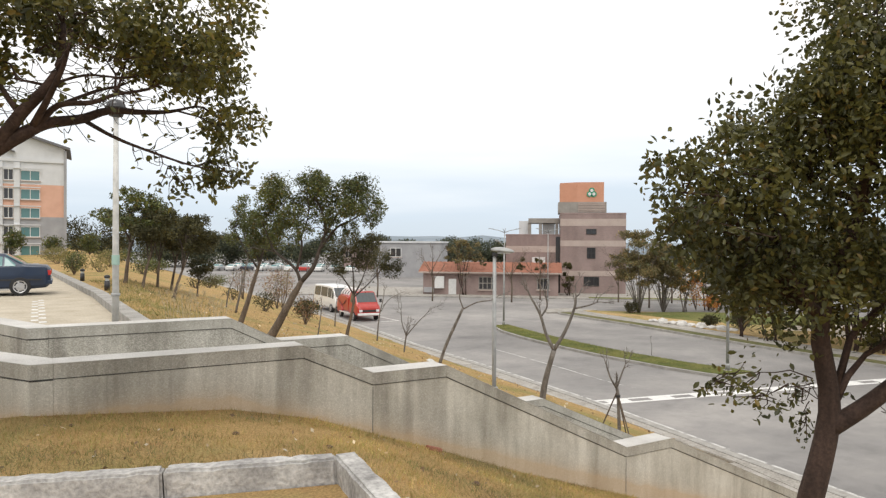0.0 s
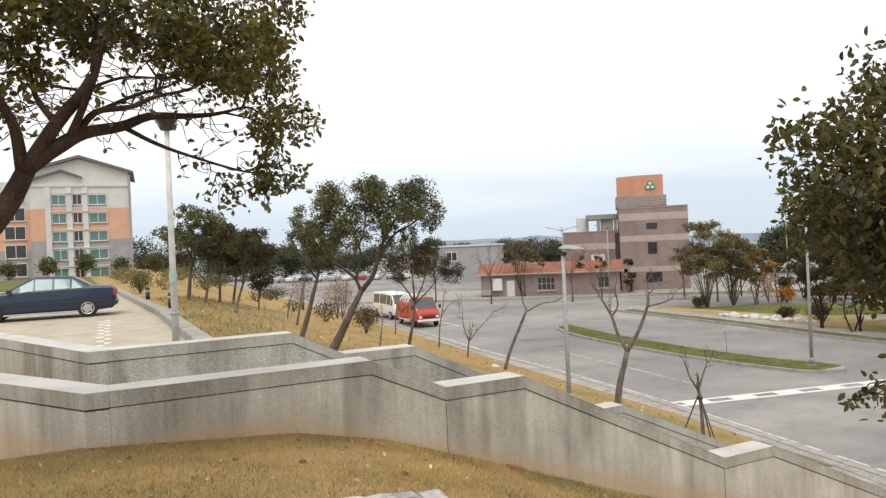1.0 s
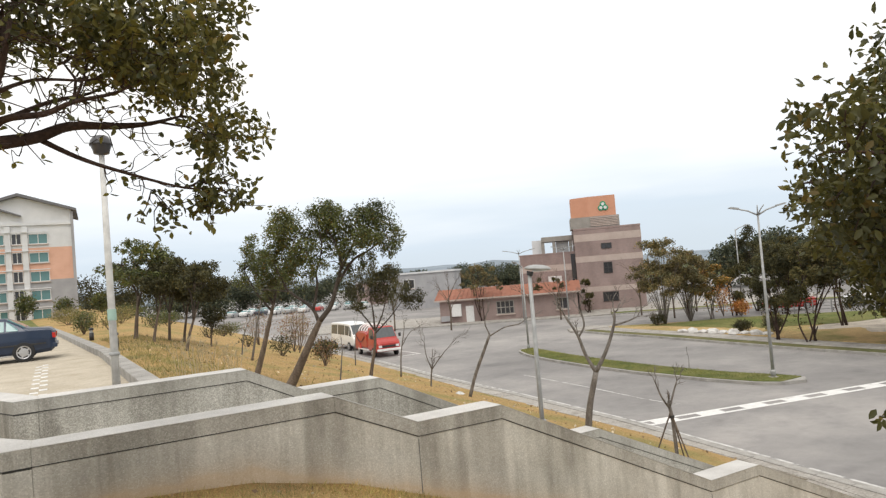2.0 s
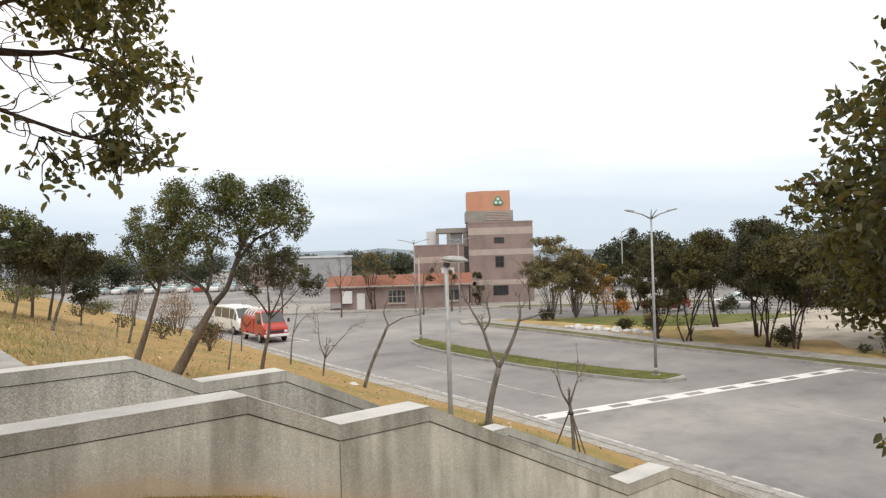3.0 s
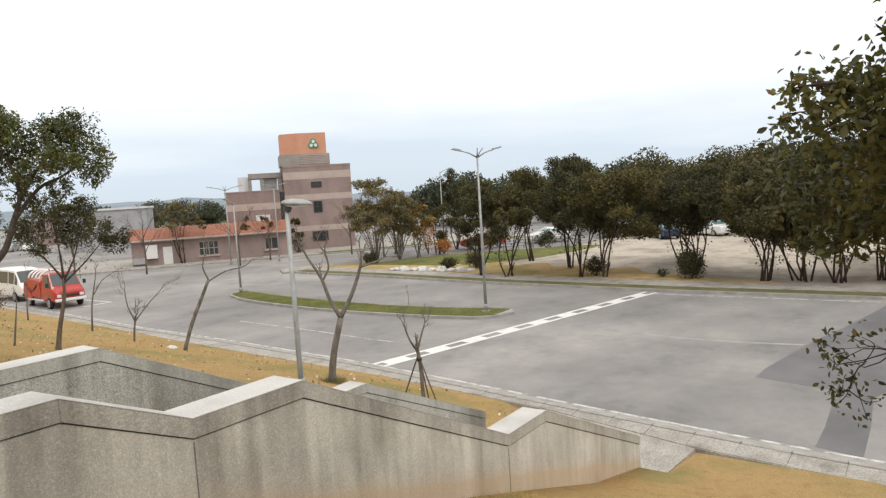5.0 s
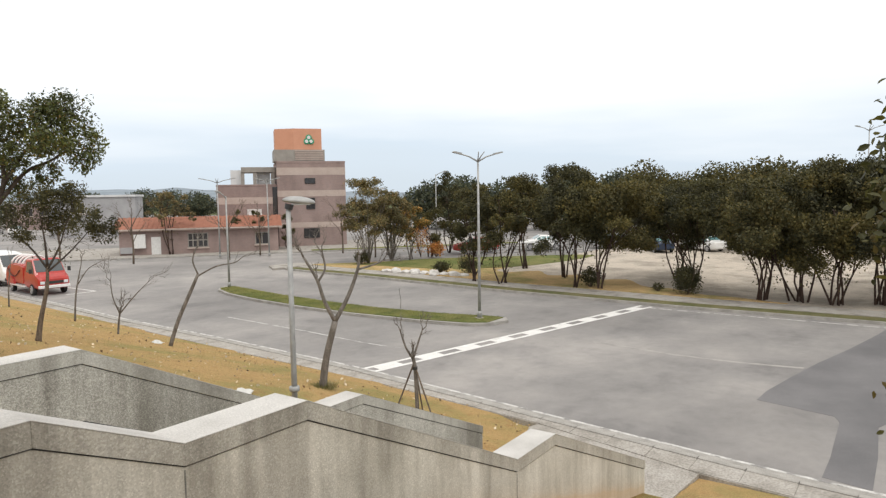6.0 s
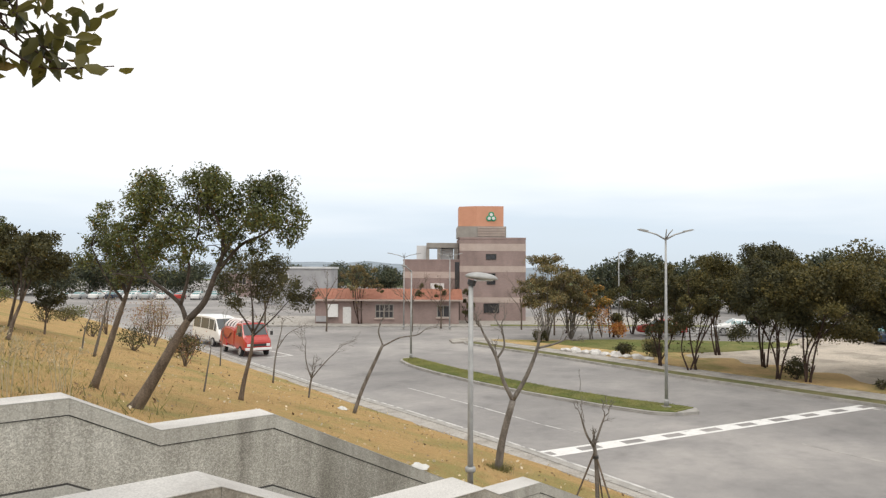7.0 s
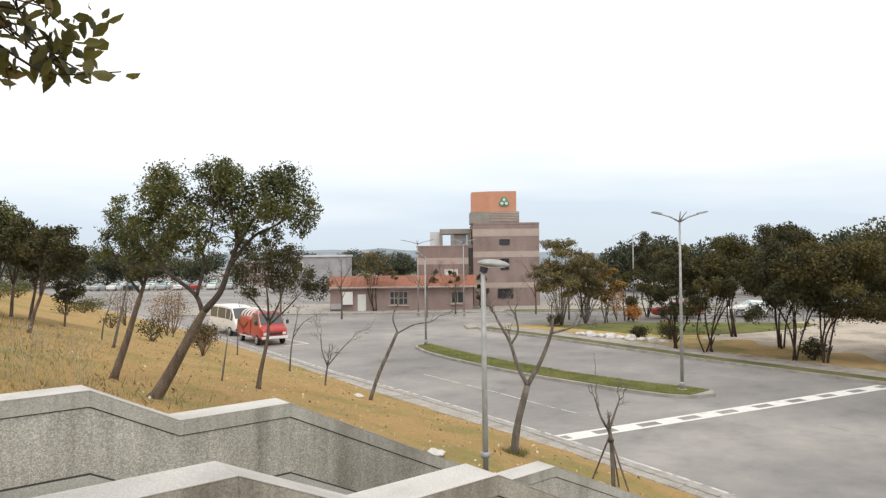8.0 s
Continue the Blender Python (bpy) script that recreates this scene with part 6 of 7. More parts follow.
# ---------------------------------------------------------------- woods across the road
def wood_tree(x, y, h, spread, seed, leaf=None, size=0.12, dens=1150, low=0.30, label="", z=0.15, group="trees across the road", lean=0.0, lobes_n=26, flat=0.6, bark=None, stems=4):
    """A few thin crooked stems from one foot that fork under an uneven, layered crown."""
    rng = np.random.default_rng(seed)
    tp = [(0, 0, 0), (0.04 + lean * 0.1, 0, h * 0.06), (0.1 + lean * 0.3, -lean * 0.2, h * 0.14)]
    limbs, ends = [], []
    for k in range(stems):
        a = 6.283 * k / stems + seed + rng.uniform(-0.4, 0.4)
        reach = spread * rng.uniform(0.12, 0.72)
        e = np.array((math.cos(a) * reach + lean * 0.8, math.sin(a) * reach - lean * 0.6, h * (low + rng.uniform(0.12, 0.3))))
        foot = np.array(tp[0]) + (rng.normal() * 0.09 * stems ** 0.5, rng.normal() * 0.09 * stems ** 0.5, 0.08)
        knee = foot + (e - foot) * np.array((0.28, 0.28, 0.5)) + rng.normal(size=3) * (0.24, 0.24, 0.12)
        limbs.append(([tuple(foot - (0, 0, 0.1)), tuple(knee), tuple(e)], 0.058, 0.026))
        f = e + (rng.normal() * 0.4, rng.normal() * 0.4, h * 0.2)
        limbs.append(([tuple(knee), tuple((knee + f) / 2 + rng.normal(size=3) * 0.1), tuple(f)], 0.034, 0.016))
        ends += [tuple(e), tuple(f)]
    clumps = []
    for k in range(lobes_n):
        a = k * 2.4 + seed
        q = math.sqrt((k + 0.4) / lobes_n)
        r = spread * rng.uniform(0.18, 0.34)
        up = low + (0.95 - low) * (math.sqrt(1 - 0.85 * q * q) * rng.uniform(0.66, 1.1) if k % 5 else rng.uniform(0.1, 0.45))
        c = np.array((math.cos(a) * spread * 0.92 * q + lean, math.sin(a) * spread * 0.92 * q - lean * 0.7, h * up))
        near = min(ends, key=lambda p: float(np.linalg.norm(c - p)))
        clumps.append((tuple(c), (r, r, r * flat), near))
    return leafy_tree("roadside_tree", label or "dark evergreen tree with several thin crooked stems across the road", (x, y, z - 0.1), tp, 0.07, clumps, leaf or M_LEAF_DARK, bark or M_BARK_DARK, seed, size, dens, 4, sides=6, group=group, shell=0.3,
                      bunch=0.22, per_bunch=50, tri=True, slim=0.7, boughs=limbs)


for k, (x, y, h, s, lo, ln) in enumerate(((39.95, 28.1, 6.4, 1.7, 0.26, 0.1), (39.9, 25.8, 6.7, 2.3, 0.32, 0.6), (40.0, 21.1, 7.2, 2.6, 0.27, 0.1), (40.1, 19.4, 7.3, 2.9, 0.32, 0.6), (42.5, 14.9, 6.2, 2.6, 0.30, 0.3), (40.2, 10.7, 6.7, 2.6, 0.25, 0.0),
                                          (40.5, 9.2, 6.9, 2.7, 0.26, 0.4), (40.3, 7.4, 6.9, 2.6, 0.25, 0.2), (41.4, 5.6, 7.2, 2.9, 0.36, 0.0), (41.2, 2.2, 7.0, 3.0, 0.34, 0.1), (42.4, -1.4, 7.4, 3.3, 0.36, 0.0), (44.5, -6.0, 7.6, 3.4, 0.34, 0.0),
                                          (44.0, 23.6, 7.3, 2.5, 0.34, 0.0), (47.5, 28.5, 7.2, 2.3, 0.40, 0.0), (47.0, 17.0, 6.6, 2.8, 0.28, 0.0), (47.5, 4.0, 7.6, 3.0, 0.40, 0.0), (57.7, 42.2, 8.4, 1.9, 0.10, 0.0), (55.6, 38.0, 6.8, 2.2, 0.30, 0.0))):
    wood_tree(x, y, h, s, 60 + k, (M_LEAF_DARK, M_LEAF_OLIVE, M_LEAF_DARK, M_LEAF_YELLOW)[k % 4], low=lo, lean=ln, stems=6 if 3 < y < 12 else 4)

# thin, half-bare trees and yellowing ones on the lawn across the road
M_FEATHER = leaf_material("brownish_thin_leaves", (0.09, 0.085, 0.04), (0.20, 0.18, 0.085), (0.28, 0.20, 0.10), 0.2, 0.7)


def fan_tree(x, y, h, spread, seed, leaf, label, dens=900, size=0.12):
    """A low, many-stemmed tree: bare rods fan out from the foot, thin leaf layers on their upper halves."""
    rng = np.random.default_rng(seed)
    rods, clumps = [], []
    for k in range(15):
        a = 2.4 * k + seed
        q = math.sqrt((k + 0.5) / 15)
        e = np.array((math.cos(a) * spread * q, math.sin(a) * spread * q, h * (1.0 - 0.42 * q * q) * rng.uniform(0.82, 1.02)))
        mid = e * (0.42, 0.42, 0.5) + rng.normal(size=3) * 0.12
        rods.append(([(0.05 * math.cos(a), 0.05 * math.sin(a), 0.0), tuple(mid), tuple(e)], 0.045, 0.010))
        for u in (0.72, 0.98):
            c = mid + (e - mid) * (2 * u - 1) if u < 0.9 else e
            r = spread * rng.uniform(0.22, 0.36)
            clumps.append((tuple(c), (r, r, r * 0.36), tuple(mid + (e - mid) * 0.5)))
    return leafy_tree("roadside_tree", label, (x, y, 0.08), [(0, 0, 0), (0, 0, 0.2), (0.05, 0, 0.5)], 0.12, clumps, leaf, M_BARK_GREY, seed, size, dens, 5, sides=6, group="yellow trees across the road", shell=0.1, bunch=0.16, per_bunch=18, tri=True, slim=0.7, boughs=rods)


fan_tree(45.4, 42.0, 7.4, 2.5, 90, M_FEATHER, "half-bare feathery tree with brownish green leaves on the lawn")
fan_tree(48.2, 41.8, 6.4, 2.1, 91, M_FEATHER, "half-bare feathery tree with brownish green leaves on the lawn", 1100)
wood_tree(50.6, 41.6, 5.4, 1.6, 92, M_LEAF_GOLD, 0.14, 620, 0.20, "yellowing thin-crowned tree on the lawn across the road", group="yellow trees across the road", lobes_n=13, bark=M_BARK_GREY)
wood_tree(53.6, 41.4, 5.0, 1.9, 93, M_LEAF_OLIVE, 0.13, 700, 0.22, "round olive tree on the lawn across the road", group="yellow trees across the road", lobes_n=13)
wood_tree(53.4, 46.4, 6.4, 2.2, 94, M_FEATHER, 0.14, 420, 0.30, "brown-green thin tree behind the lawn", group="yellow trees across the road", lobes_n=15)
wood_tree(43.6, 66.8, 7.0, 2.6, 120, M_FEATHER, 0.14, 150, 0.42, "thin feathery tree with brownish leaves before the low house", group="trees before the low house", lobes_n=18, flat=0.32)
for k, (x, y, h, s) in enumerate(((51.1, 62.4, 5.0, 0.85), (49.4, 64.0, 4.4, 0.75), (53.6, 60.6, 4.4, 0.75))):
    wood_tree(x, y, h, s, 121 + k, M_LEAF_OLIVE, 0.14, 700, 0.08, "slender dark tree before the low house", group="trees before the low house", lobes_n=10, flat=1.1)


def shrub(x, y, z, r, h, leaf, seed, label, size=0.14, dens=500):
    rng = np.random.default_rng(seed)
    root = thing("shrub", pose(x, y, z), label, "shrub")
    st = bmesh.new()
    pts = []
    for _ in range(7):
        a, q = rng.uniform(0, 6.28), rng.uniform(0.2, 0.85)
        e = (r * q * math.cos(a), r * q * math.sin(a), h * rng.uniform(0.45, 0.95))
        tube(st, wiggle((0, 0, -0.05), e, 4, 0.06, rng), [0.03, 0.022, 0.016, 0.008], 5)
        pts.append(e)
    n = int(dens * r * r * h * 3)
    v = rng.normal(size=(n, 3))
    v /= np.linalg.norm(v, axis=1)[:, None]
    lump = 0.75 + 0.25 * np.sin(v[:, 0] * 4 + seed) * np.cos(v[:, 1] * 5) + 0.12 * rng.normal(size=n)
    c = v * (rng.uniform(0.2, 1.0, n) ** 0.4 * lump)[:, None] * (r, r, h * 0.5) + (0, 0, h * 0.52)
    c[:, 2] = np.maximum(c[:, 2], 0.03)
    part("stem", st, M_BARK, root)
    from_mesh("foliage", leaf_mesh("foliage", c, size, rng), leaf, root)
    return root


shrub(52.8, 40.3, 0.15, 0.95, 1.5, M_LEAF_RED, 1, "orange-leaved shrub under the trees", 0.2, 260)
shrub(52.2, 41.6, 0.15, 1.0, 3.4, M_LEAF_RED, 2, "orange-leaved young tree on the lawn", 0.16, 75)
shrub(42.6, 32.6, 0.15, 0.8, 0.9, M_LEAF_DARK, 3, "rounded dark shrub beside the pale rocks", 0.14, 600)
shrub(44.5, 42.0, 0.15, 0.8, 1.1, M_LEAF_DARK, 4, "dark shrub on the lawn", 0.14, 500)
shrub(40.3, 14.6, 0.15, 0.95, 1.75, M_LEAF_DARK, 5, "dark rounded shrub on the edge of the lot", 0.14, 700)
shrub(46.6, 33.0, 0.15, 0.9, 1.0, M_LEAF_WEED, 6, "pale green shrub on the lawn", 0.14, 400)
shrub(43.2, 30.6, 0.15, 0.8, 1.2, M_LEAF_DARK, 7, "dark shrub under roadside trees", 0.14, 500)
shrub(40.6, 20.3, 0.15, 0.8, 1.3, M_LEAF_DARK, 8, "dark shrub under roadside trees", 0.14, 500)
shrub(40.7, 16.3, 0.15, 0.45, 0.6, M_LEAF_DARK, 9, "low dark shrub on the edge of the lot", 0.14, 500)
shrub(2.9, 43.9, land(2.9, 43.9), 0.8, 1.4, M_LEAF, 10, "clipped green shrub near the parking kerb", 0.1, 500)
shrub(14.6, 38.5, land(14.6, 38.5), 0.9, 1.3, M_LEAF_DARK, 11, "dark shrub near the kerb", 0.12, 500)
M_LEAF_RUST = leaf_material("rusty_leaves", (0.16, 0.085, 0.05), (0.34, 0.19, 0.11), (0.26, 0.22, 0.09), 0.3, 0.7)
for k, (x, y, r, h) in enumerate(((12.6, 33.0, 1.1, 1.7), (14.9, 45.2, 1.5, 3.0), (16.6, 49.5, 1.5, 3.2), (13.4, 48.0, 1.3, 2.6))):
    shrub(x, y, land(x, y), r, h, M_LEAF_RUST, 112 + k, "thin rust-brown shrub on the slope", 0.10, 60)
shrub(11.6, 36.5, land(11.6, 36.5), 0.8, 1.2, M_LEAF_DARK, 13, "dark green shrub on the slope", 0.11, 260)
shrub(16.8, 45.0, land(16.8, 45.0), 0.9, 1.2, M_LEAF_DARK, 14, "dark green shrub near the kerb", 0.11, 450)
for k in range(5):
    shrub(-10 + 4.3 * k, 103 + k % 2, 4.3, 1.5, 2.6 + 0.5 * (k % 3), M_LEAF, 20 + k, "garden shrub in front of the block", 0.3, 60)

for k, (x, y, r, h) in enumerate(((4.4, 47.0, 0.9, 1.0), (7.2, 49.5, 1.1, 1.2), (10.2, 47.5, 0.8, 0.9), (5.8, 57.0, 1.4, 1.5), (9.4, 60.0, 1.5, 1.4), (12.6, 55.0, 1.0, 1.1), (3.4, 55.0, 1.2, 1.3), (14.4, 61.0, 1.4, 1.3), (11.2, 42.0, 0.7, 0.9), (2.6, 66.0, 1.8, 1.6), (7.4, 69.0, 1.9, 1.5))):
    shrub(x, y, land(x, y) - 0.03, r, h, (M_LEAF_WEED, M_LEAF, M_LEAF_OLIVE)[k % 3], 60 + k, ("pale straw-green scrub on the slope", "low green shrub on the slope", "low olive shrub on the slope")[k % 3], 0.12, 160)

# bare and thin trees before the hall
for k, (x, y, h) in enumerate(((36.5, 62.0, 6.0), (43.0, 57.0, 5.5), (47.5, 58.0, 5.2), (53.0, 52.0, 5.6), (33.5, 69.0, 6.2), (57.0, 48.5, 5.6), (51.0, 46.0, 5.0))):
    rng_ = np.random.default_rng(200 + k)
    tp = [([(0, 0, 0), (0.1, 0.1, h * 0.3), (0.0, 0.2, h * 0.55)], 0.09, 0.06)]
    for j in range(6):
        a = j * 1.05 + k
        tp.append(([(0.05, 0.1, h * (0.3 + 0.05 * j)), (0.5 * math.cos(a), 0.5 * math.sin(a), h * (0.45 + 0.05 * j)), (1.1 * math.cos(a), 1.1 * math.sin(a), h * (0.55 + 0.06 * j))], 0.04, 0.025))
    bare_tree("bare_tree", "grey-brown leafless tree in front of the brick hall", (x, y, 0.0), tp, M_BARK, 210 + k, 4, 0.7, "bare trees before the hall")

# row of pale rocks on the far lawn
M_ROCK = surface("pale_rock", ((0.3, (0.48, 0.46, 0.44)), (0.7, (0.76, 0.74, 0.71))), 2.0, 15.0, 0.2, 0.9)
for k in range(13):
    t = k / 12
    x, y = 41.3 + 0.3 * t + 0.3 * math.sin(k * 2.1), 36.6 - 6.6 * t
    bm = bmesh.new()
    bmesh.ops.create_icosphere(bm, subdivisions=2, radius=1.0)
    for v in bm.verts:
        f = 1 + 0.35 * noise.noise(v.co * 1.3 + Vector((k * 7.1, 0, 0)))
        v.co = Vector((v.co.x * 0.36 * f, v.co.y * 0.42 * f, v.co.z * (0.16 + 0.08 * (k % 3)) * f))
    rk = part("rock", bm, M_ROCK, None)
    rk.matrix_world = pose(x, y, 0.22, 0, 0, k * 53)
    tagged(rk, "pale rough boulder in a row on the lawn", "rock", "row of pale rocks")

# railing and cars beyond the lawn
M_RAIL = plain("grey_railing_paint", (0.22, 0.22, 0.22), 0.6)
fence_a, fence_b = Vector((53.5, 37.5, 0.15)), Vector((62.5, 30.2, 0.15))
rail_dir = math.degrees(math.atan2(fence_b.y - fence_a.y, fence_b.x - fence_a.x))
railing = thing("railing", pose(*fence_a, 0, 0, rail_dir), "low grey metal railing beyond the lawn", "railing")
flen = (fence_b - fence_a).length
for k in range(9):
    part("post", one_box(k * flen / 8 - 0.04, k * flen / 8 + 0.04, -0.04, 0.04, -0.1, 1.05), M_RAIL, railing)
for k in range(4):
    part("rail", one_box(0, flen, -0.02, 0.02, 0.22 + k * 0.26, 0.27 + k * 0.26), M_RAIL, railing)
for k, (x, y, a, p) in enumerate(((64.5, 23.0, 40, M_BLUE), (67.5, 19.0, 60, M_WHITE), (60.0, 38.0, 130, M_RED), (66, 34, 130, M_WHITE), (70, 28, 110, M_SILVER))):
    sedan(pose(x, y, 0.15, 0, 0, a), p, "%s car parked beyond the roadside trees" % {M_WHITE: "white", M_SILVER: "silver", M_BLUE: "dark blue", M_RED: "red"}[p], "cars beyond the trees", False)
terrace = part("terrace_lawn", prism(bmesh.new(), ((0.7, 60.02), (-1.0, 104), (-45, 104), (-45, 60.02)), "z", 3.6, 4.19), M_LAWN, None)
tagged(terrace, "green lawn on the terrace before the apartment block", "lawn", kind="structure")

# ---------------------------------------------------------------- distance
rr = random.Random(4)


def belt(name, label, pts, r, h, leaf, size, n_each, seed):
    """A belt of far trees as clumps of leaves over short trunks."""
    g = np.random.default_rng(seed)
    cs = []
    for (x, y, z) in pts:
        for _ in range(4):
            c = np.array((x, y, z)) + g.normal(size=3) * (r * 0.6, r * 0.6, 0) + (0, 0, h * g.uniform(0.35, 0.8))
            v = g.normal(size=(n_each // 4, 3))
            v /= np.linalg.norm(v, axis=1)[:, None]
            cs.append(c + v * (g.uniform(0.4, 1.0, n_each // 4))[:, None] * (r * 0.7, r * 0.7, h * 0.32))
        cs.append(np.array((x, y, z)) + g.uniform(-1, 1, size=(n_each // 5, 3)) * (r * 0.9, r * 0.9, 0) + np.stack([np.zeros(n_each // 5)] * 2 + [g.uniform(0, h * 0.5, n_each // 5)], 1))
    ob = from_mesh(name, leaf_mesh(name, np.concatenate(cs), size, g, 0.1, 0.8, tri=True), leaf, None)
    return tagged(ob, label, "woods", kind="stuff")


M_FAR = leaf_material("far_woods", (0.045, 0.058, 0.040), (0.085, 0.10, 0.065), (0.13, 0.12, 0.07), 0.08, 0.9, 0.1)
pts = [(72 + rr.uniform(-4, 10) + 0.2 * abs(y), y, 0) for y in np.arange(-70, 34, 3.5)]
belt("wooded_bank", "dark wooded bank behind the gravel lot", pts, 3.8, 8.2, M_LEAF_OLIVE, 0.27, 8000, 5)
for k in range(8):
    sedan(pose(40.0 + 2.5 * k, 158.0 - 2.1 * k, 0, 0, 0, 50 + (k * 23) % 8), (M_WHITE, M_SILVER, M_WHITE)[k % 3], "%s car parked in the far lot" % ("white", "silver", "white")[k % 3], "cars in the far lot", False)
pts = [(100 + rr.uniform(-10, 15), y, 0) for y in np.arange(-90, 75, 6.0)]
belt("far_wood", "far belt of woods beyond the lots", pts, 5.0, 8.6, M_FAR, 0.42, 4500, 6)
pts = [(x, 186 + rr.uniform(-8, 12) - 0.35 * (x - 20), 0) for x in np.arange(-60, 130, 6.0)]
belt("far_wood", "far belt of woods beyond the parked cars", pts, 5.0, 7.6, M_FAR, 0.45, 3200, 7)
pts = [(x, 132 + rr.uniform(-4, 4), 3.5) for x in np.arange(8, 24, 4.0)]
belt("far_wood", "far trees beside the apartment block", pts, 3.0, 7.0, M_LEAF_DARK, 0.3, 1600, 8)


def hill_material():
    m, n, l, b = nodes_of("haze_tinted_forest")
    # the pale blue is distance haze mixed into the forest colour
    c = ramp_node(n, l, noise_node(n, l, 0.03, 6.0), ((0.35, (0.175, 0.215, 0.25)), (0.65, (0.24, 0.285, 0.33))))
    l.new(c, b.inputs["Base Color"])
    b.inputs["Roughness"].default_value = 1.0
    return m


def ridge(name, radius, height, seed, mat):
    """A ring of low hills."""
    n, rows = 180, 5
    vs, fs = [], []
    for k in range(n):
        a = 2 * math.pi * k / n
        hh = height * (0.65 + 0.55 * noise.noise((math.cos(a) * 4 + seed, math.sin(a) * 4, 0)) + 0.18 * noise.noise((math.cos(a) * 26, math.sin(a) * 26 + seed, 3)))
        for j in range(rows):
            t = j / (rows - 1)
            rad = radius * (1 + 0.35 * t)
            vs.append((rad * math.cos(a), rad * math.sin(a), -3 + (hh + 3) * math.sin(t * math.pi / 2)))
    for k in range(n):
        for j in range(rows - 1):
            fs.append((k * rows + j, ((k + 1) % n) * rows + j, ((k + 1) % n) * rows + j + 1, k * rows + j + 1))
    ob = from_mesh(name, quick_mesh(name, np.array(vs), np.array(fs)), mat, None, smooth=True)
    return tagged(ob, "low wooded hills on the horizon, coloured blue-green for haze", "hills", kind="structure")


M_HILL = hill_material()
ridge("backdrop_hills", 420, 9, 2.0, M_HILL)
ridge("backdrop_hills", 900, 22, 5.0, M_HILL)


# ---------------------------------------------------------------- grass and litter
def blades(name, label, n, sample, h, mat, seed, category="grass"):
    g = np.random.default_rng(seed)
    p = np.array([sample(g) for _ in range(n)])
    a = g.uniform(0, 6.283, n)
    hh = h * g.uniform(0.4, 1.3, n)
    d = np.stack([np.cos(a), np.sin(a), np.zeros(n)], 1)
    lean = g.normal(size=(n, 3)) * (0.55, 0.55, 0)
    tip = p + np.stack([np.zeros(n), np.zeros(n), hh], 1) + lean * hh[:, None]
    w = 0.10 * hh[:, None] + 0.004
    verts = np.stack([p - d * w * 0.5, p + d * w * 0.5, tip], 1).reshape(-1, 3)
    ob = from_mesh(name, quick_mesh(name, verts, np.arange(3 * n).reshape(-1, 3)), mat, None)
    return tagged(ob, label, category, kind="stuff")


def near_spot(g):
    x, y = g.uniform(-2.5, 9.5), g.uniform(4.6, 8.12)
    return (x, y, land(x, y) - 0.01)


def near_green(g):
    while True:
        x, y = g.uniform(-2.5, 9.5), g.uniform(4.6, 8.12)
        if noise.noise((x * 0.9, y * 1.6, 4.0)) + 0.25 * g.normal() > 0.05:
            return (x, y, land(x, y) - 0.01)


def slope_spot(g):
    y = 12.0 + 26 * g.uniform() ** 1.5
    x = g.uniform(3.2, verge_x(y) - 0.1)
    return (x, y, land(x, y) - 0.01)


def island_spot(g):
    y = g.uniform(20.0, 40.2)
    return (g.uniform(isl_l(y) + 0.2, isl_r(y) - 0.2), y, 0.16)


blades("grass_tufts", "short dry straw grass in front of the stair wall", 42000, near_spot, 0.055, M_BLADE, 1)
blades("grass_tufts", "short dry straw grass on the slope", 52000, slope_spot, 0.045, M_BLADE, 2)
blades("grass_tufts", "olive green blades among the dry grass at the wall", 30000, near_green, 0.05, M_BLADE_GREEN, 9)
blades("island_grass", "short green grass on the traffic island", 14000, island_spot, 0.08, M_LEAF_LAWN, 3)


def weed_spot(g):
    x, y = 3.3 + abs(g.normal()) * 2.0, 13.0 + 24 * g.uniform()
    return (x, y, land(x, y) - 0.01)


blades("weeds", "tall pale green and straw weeds beside the parking kerb", 600, weed_spot, 0.24, M_LEAF_WEED, 4, "weeds")
blades("weeds", "low green weeds among the dry grass", 7000, weed_spot, 0.10, M_LEAF_WEED, 6, "weeds")


def tuft_spot(g):
    return (14.05 + g.normal() * 0.16, 16.2 + g.normal() * 0.16, land(14.05, 16.2) - 0.02)


blades("weeds", "tuft of green weeds at the foot of a bare tree", 420, tuft_spot, 0.16, M_LEAF_WEED, 5, "weeds")


def fallen(name, label, n, sample, size, mat, seed):
    """Dead leaves lying flat on the grass."""
    g = np.random.default_rng(seed)
    p = np.array([sample(g) for _ in range(n)]) + (0, 0, 0.035)
    ob = from_mesh(name, leaf_mesh(name, p, size, g, 0.0, 0.6), mat, None)
    return tagged(ob, label, "leaves", kind="stuff")


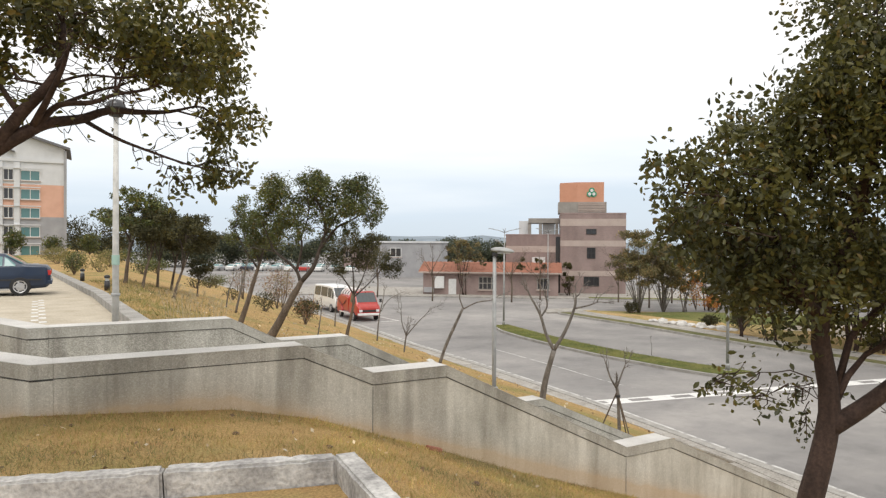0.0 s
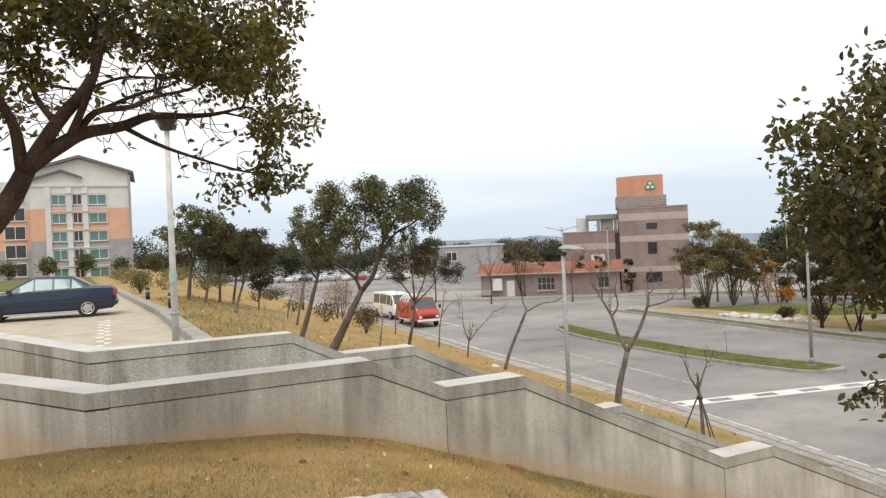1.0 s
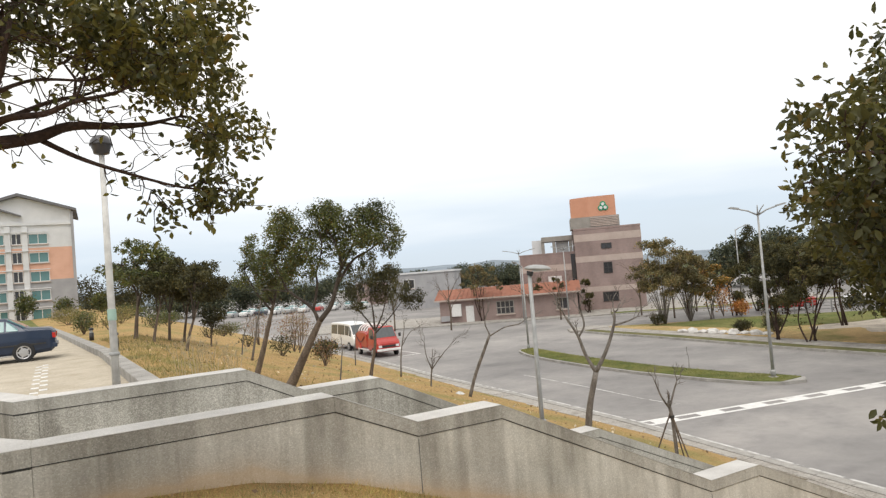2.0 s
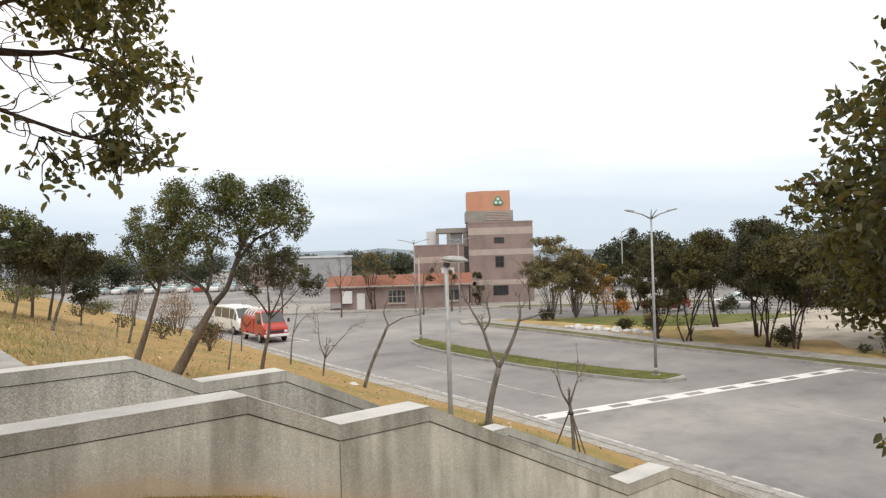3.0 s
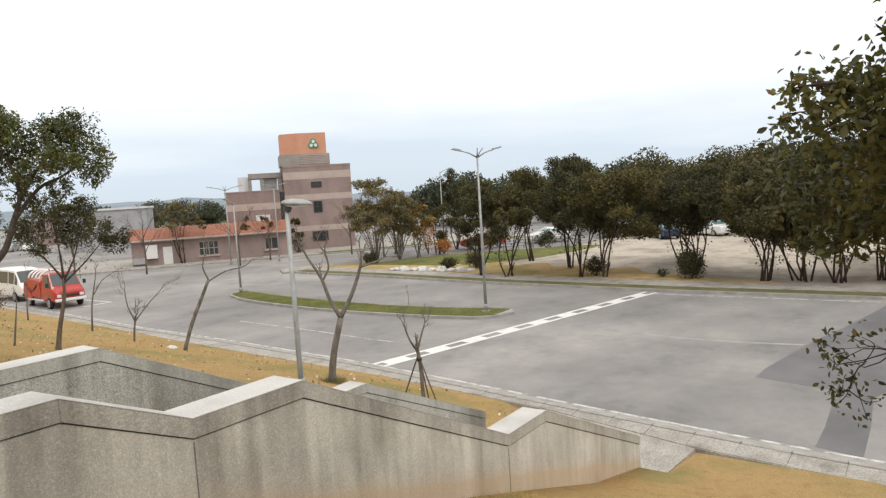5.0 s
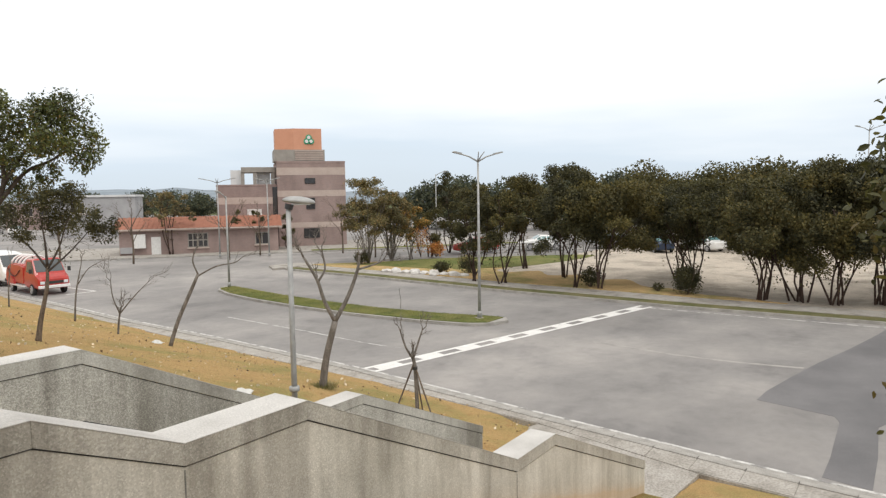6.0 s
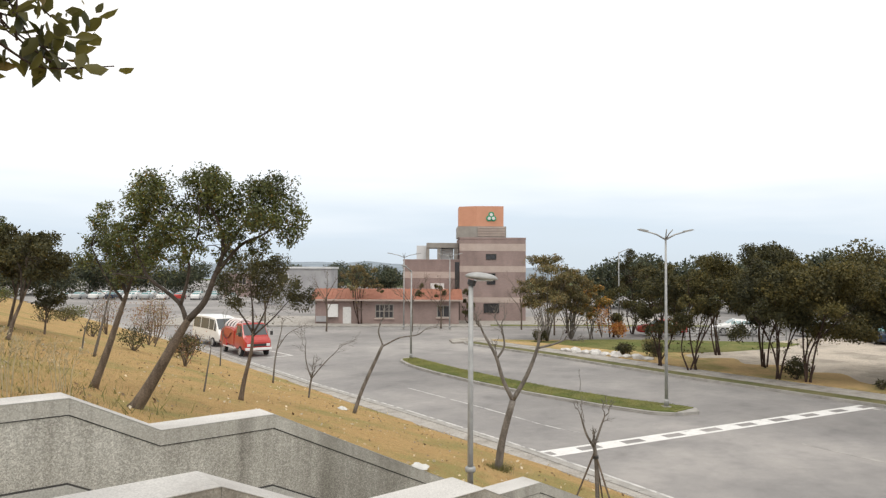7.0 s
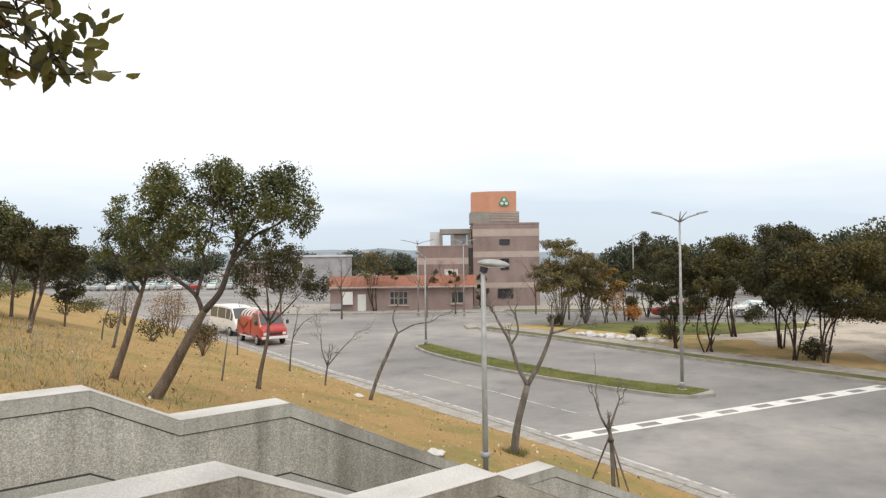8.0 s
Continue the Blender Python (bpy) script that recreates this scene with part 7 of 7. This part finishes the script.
M_FALLEN = leaf_material("dead_leaves", (0.16, 0.10, 0.06), (0.50, 0.40, 0.28), (0.62, 0.56, 0.47), 0.3, 0.9, 0.1)
fallen("fallen_leaves", "pale and brown dead leaves scattered over the slope", 1500, slope_spot, 0.085, M_FALLEN, 31)
fallen("fallen_leaves", "brown dead leaves scattered before the stair wall", 260, near_spot, 0.05, M_FALLEN, 32)
M_LITTER = plain("white_paper", (0.58, 0.575, 0.55), 0.8)
for k, (x, y) in enumerate(((15.58, 25.56), (10.96, 15.3), (15.0, 14.3), (14.9, 13.9))):
    bm = bmesh.new()
    bmesh.ops.create_grid(bm, x_segments=5, y_segments=4, size=0.16)
    for v in bm.verts:
        v.co.z = 0.05 + 0.05 * noise.noise(v.co * 9 + Vector((k, 0, 0)))
    bmesh.ops.solidify(bm, geom=bm.faces[:], thickness=0.01)
    lit = part("litter", bm, M_LITTER, None)
    lit.matrix_world = pose(x, y, land(x, y), 12, 0, 40 * k)
    tagged(lit, "crumpled white scrap lying on the dry grass", "litter", "scraps on the grass")

brick = part("broken_brick", one_box(-0.11, 0.11, -0.05, 0.05, 0.0, 0.06, bevel=0.012), surface("red_clay_brick", ((0.3, (0.30, 0.12, 0.08)), (0.7, (0.38, 0.17, 0.11))), 8.0, 40.0, 0.3, 0.95), None)
brick.matrix_world = pose(5.6, 7.98, land(5.6, 7.98) - 0.01, 0, 18, 5)
tagged(brick, "reddish broken brick lying against the stair wall", "brick")
M_CLOD = surface("dark_soil_clod", ((0.3, (0.10, 0.065, 0.04)), (0.7, (0.20, 0.13, 0.08))), 9.0, 40.0, 0.3, 1.0)
for k in range(7):
    x, y = 0.5 + 6.0 * ((k * 0.381) % 1.0), 5.6 + 2.4 * ((k * 0.617) % 1.0)
    bm = bmesh.new()
    bmesh.ops.create_icosphere(bm, subdivisions=2, radius=0.025 + 0.012 * (k % 3))
    for v in bm.verts:
        v.co *= 1 + 0.5 * noise.noise(v.co * 25 + Vector((k * 3.0, 0, 0)))
        v.co.z *= 0.55
    cl = part("soil_clod", bm, M_CLOD, None)
    cl.matrix_world = pose(x, y, land(x, y) + 0.01, 0, 0, 70 * k)
    tagged(cl, "small dark clod of earth on the dry grass", "clod", "clods on the grass")
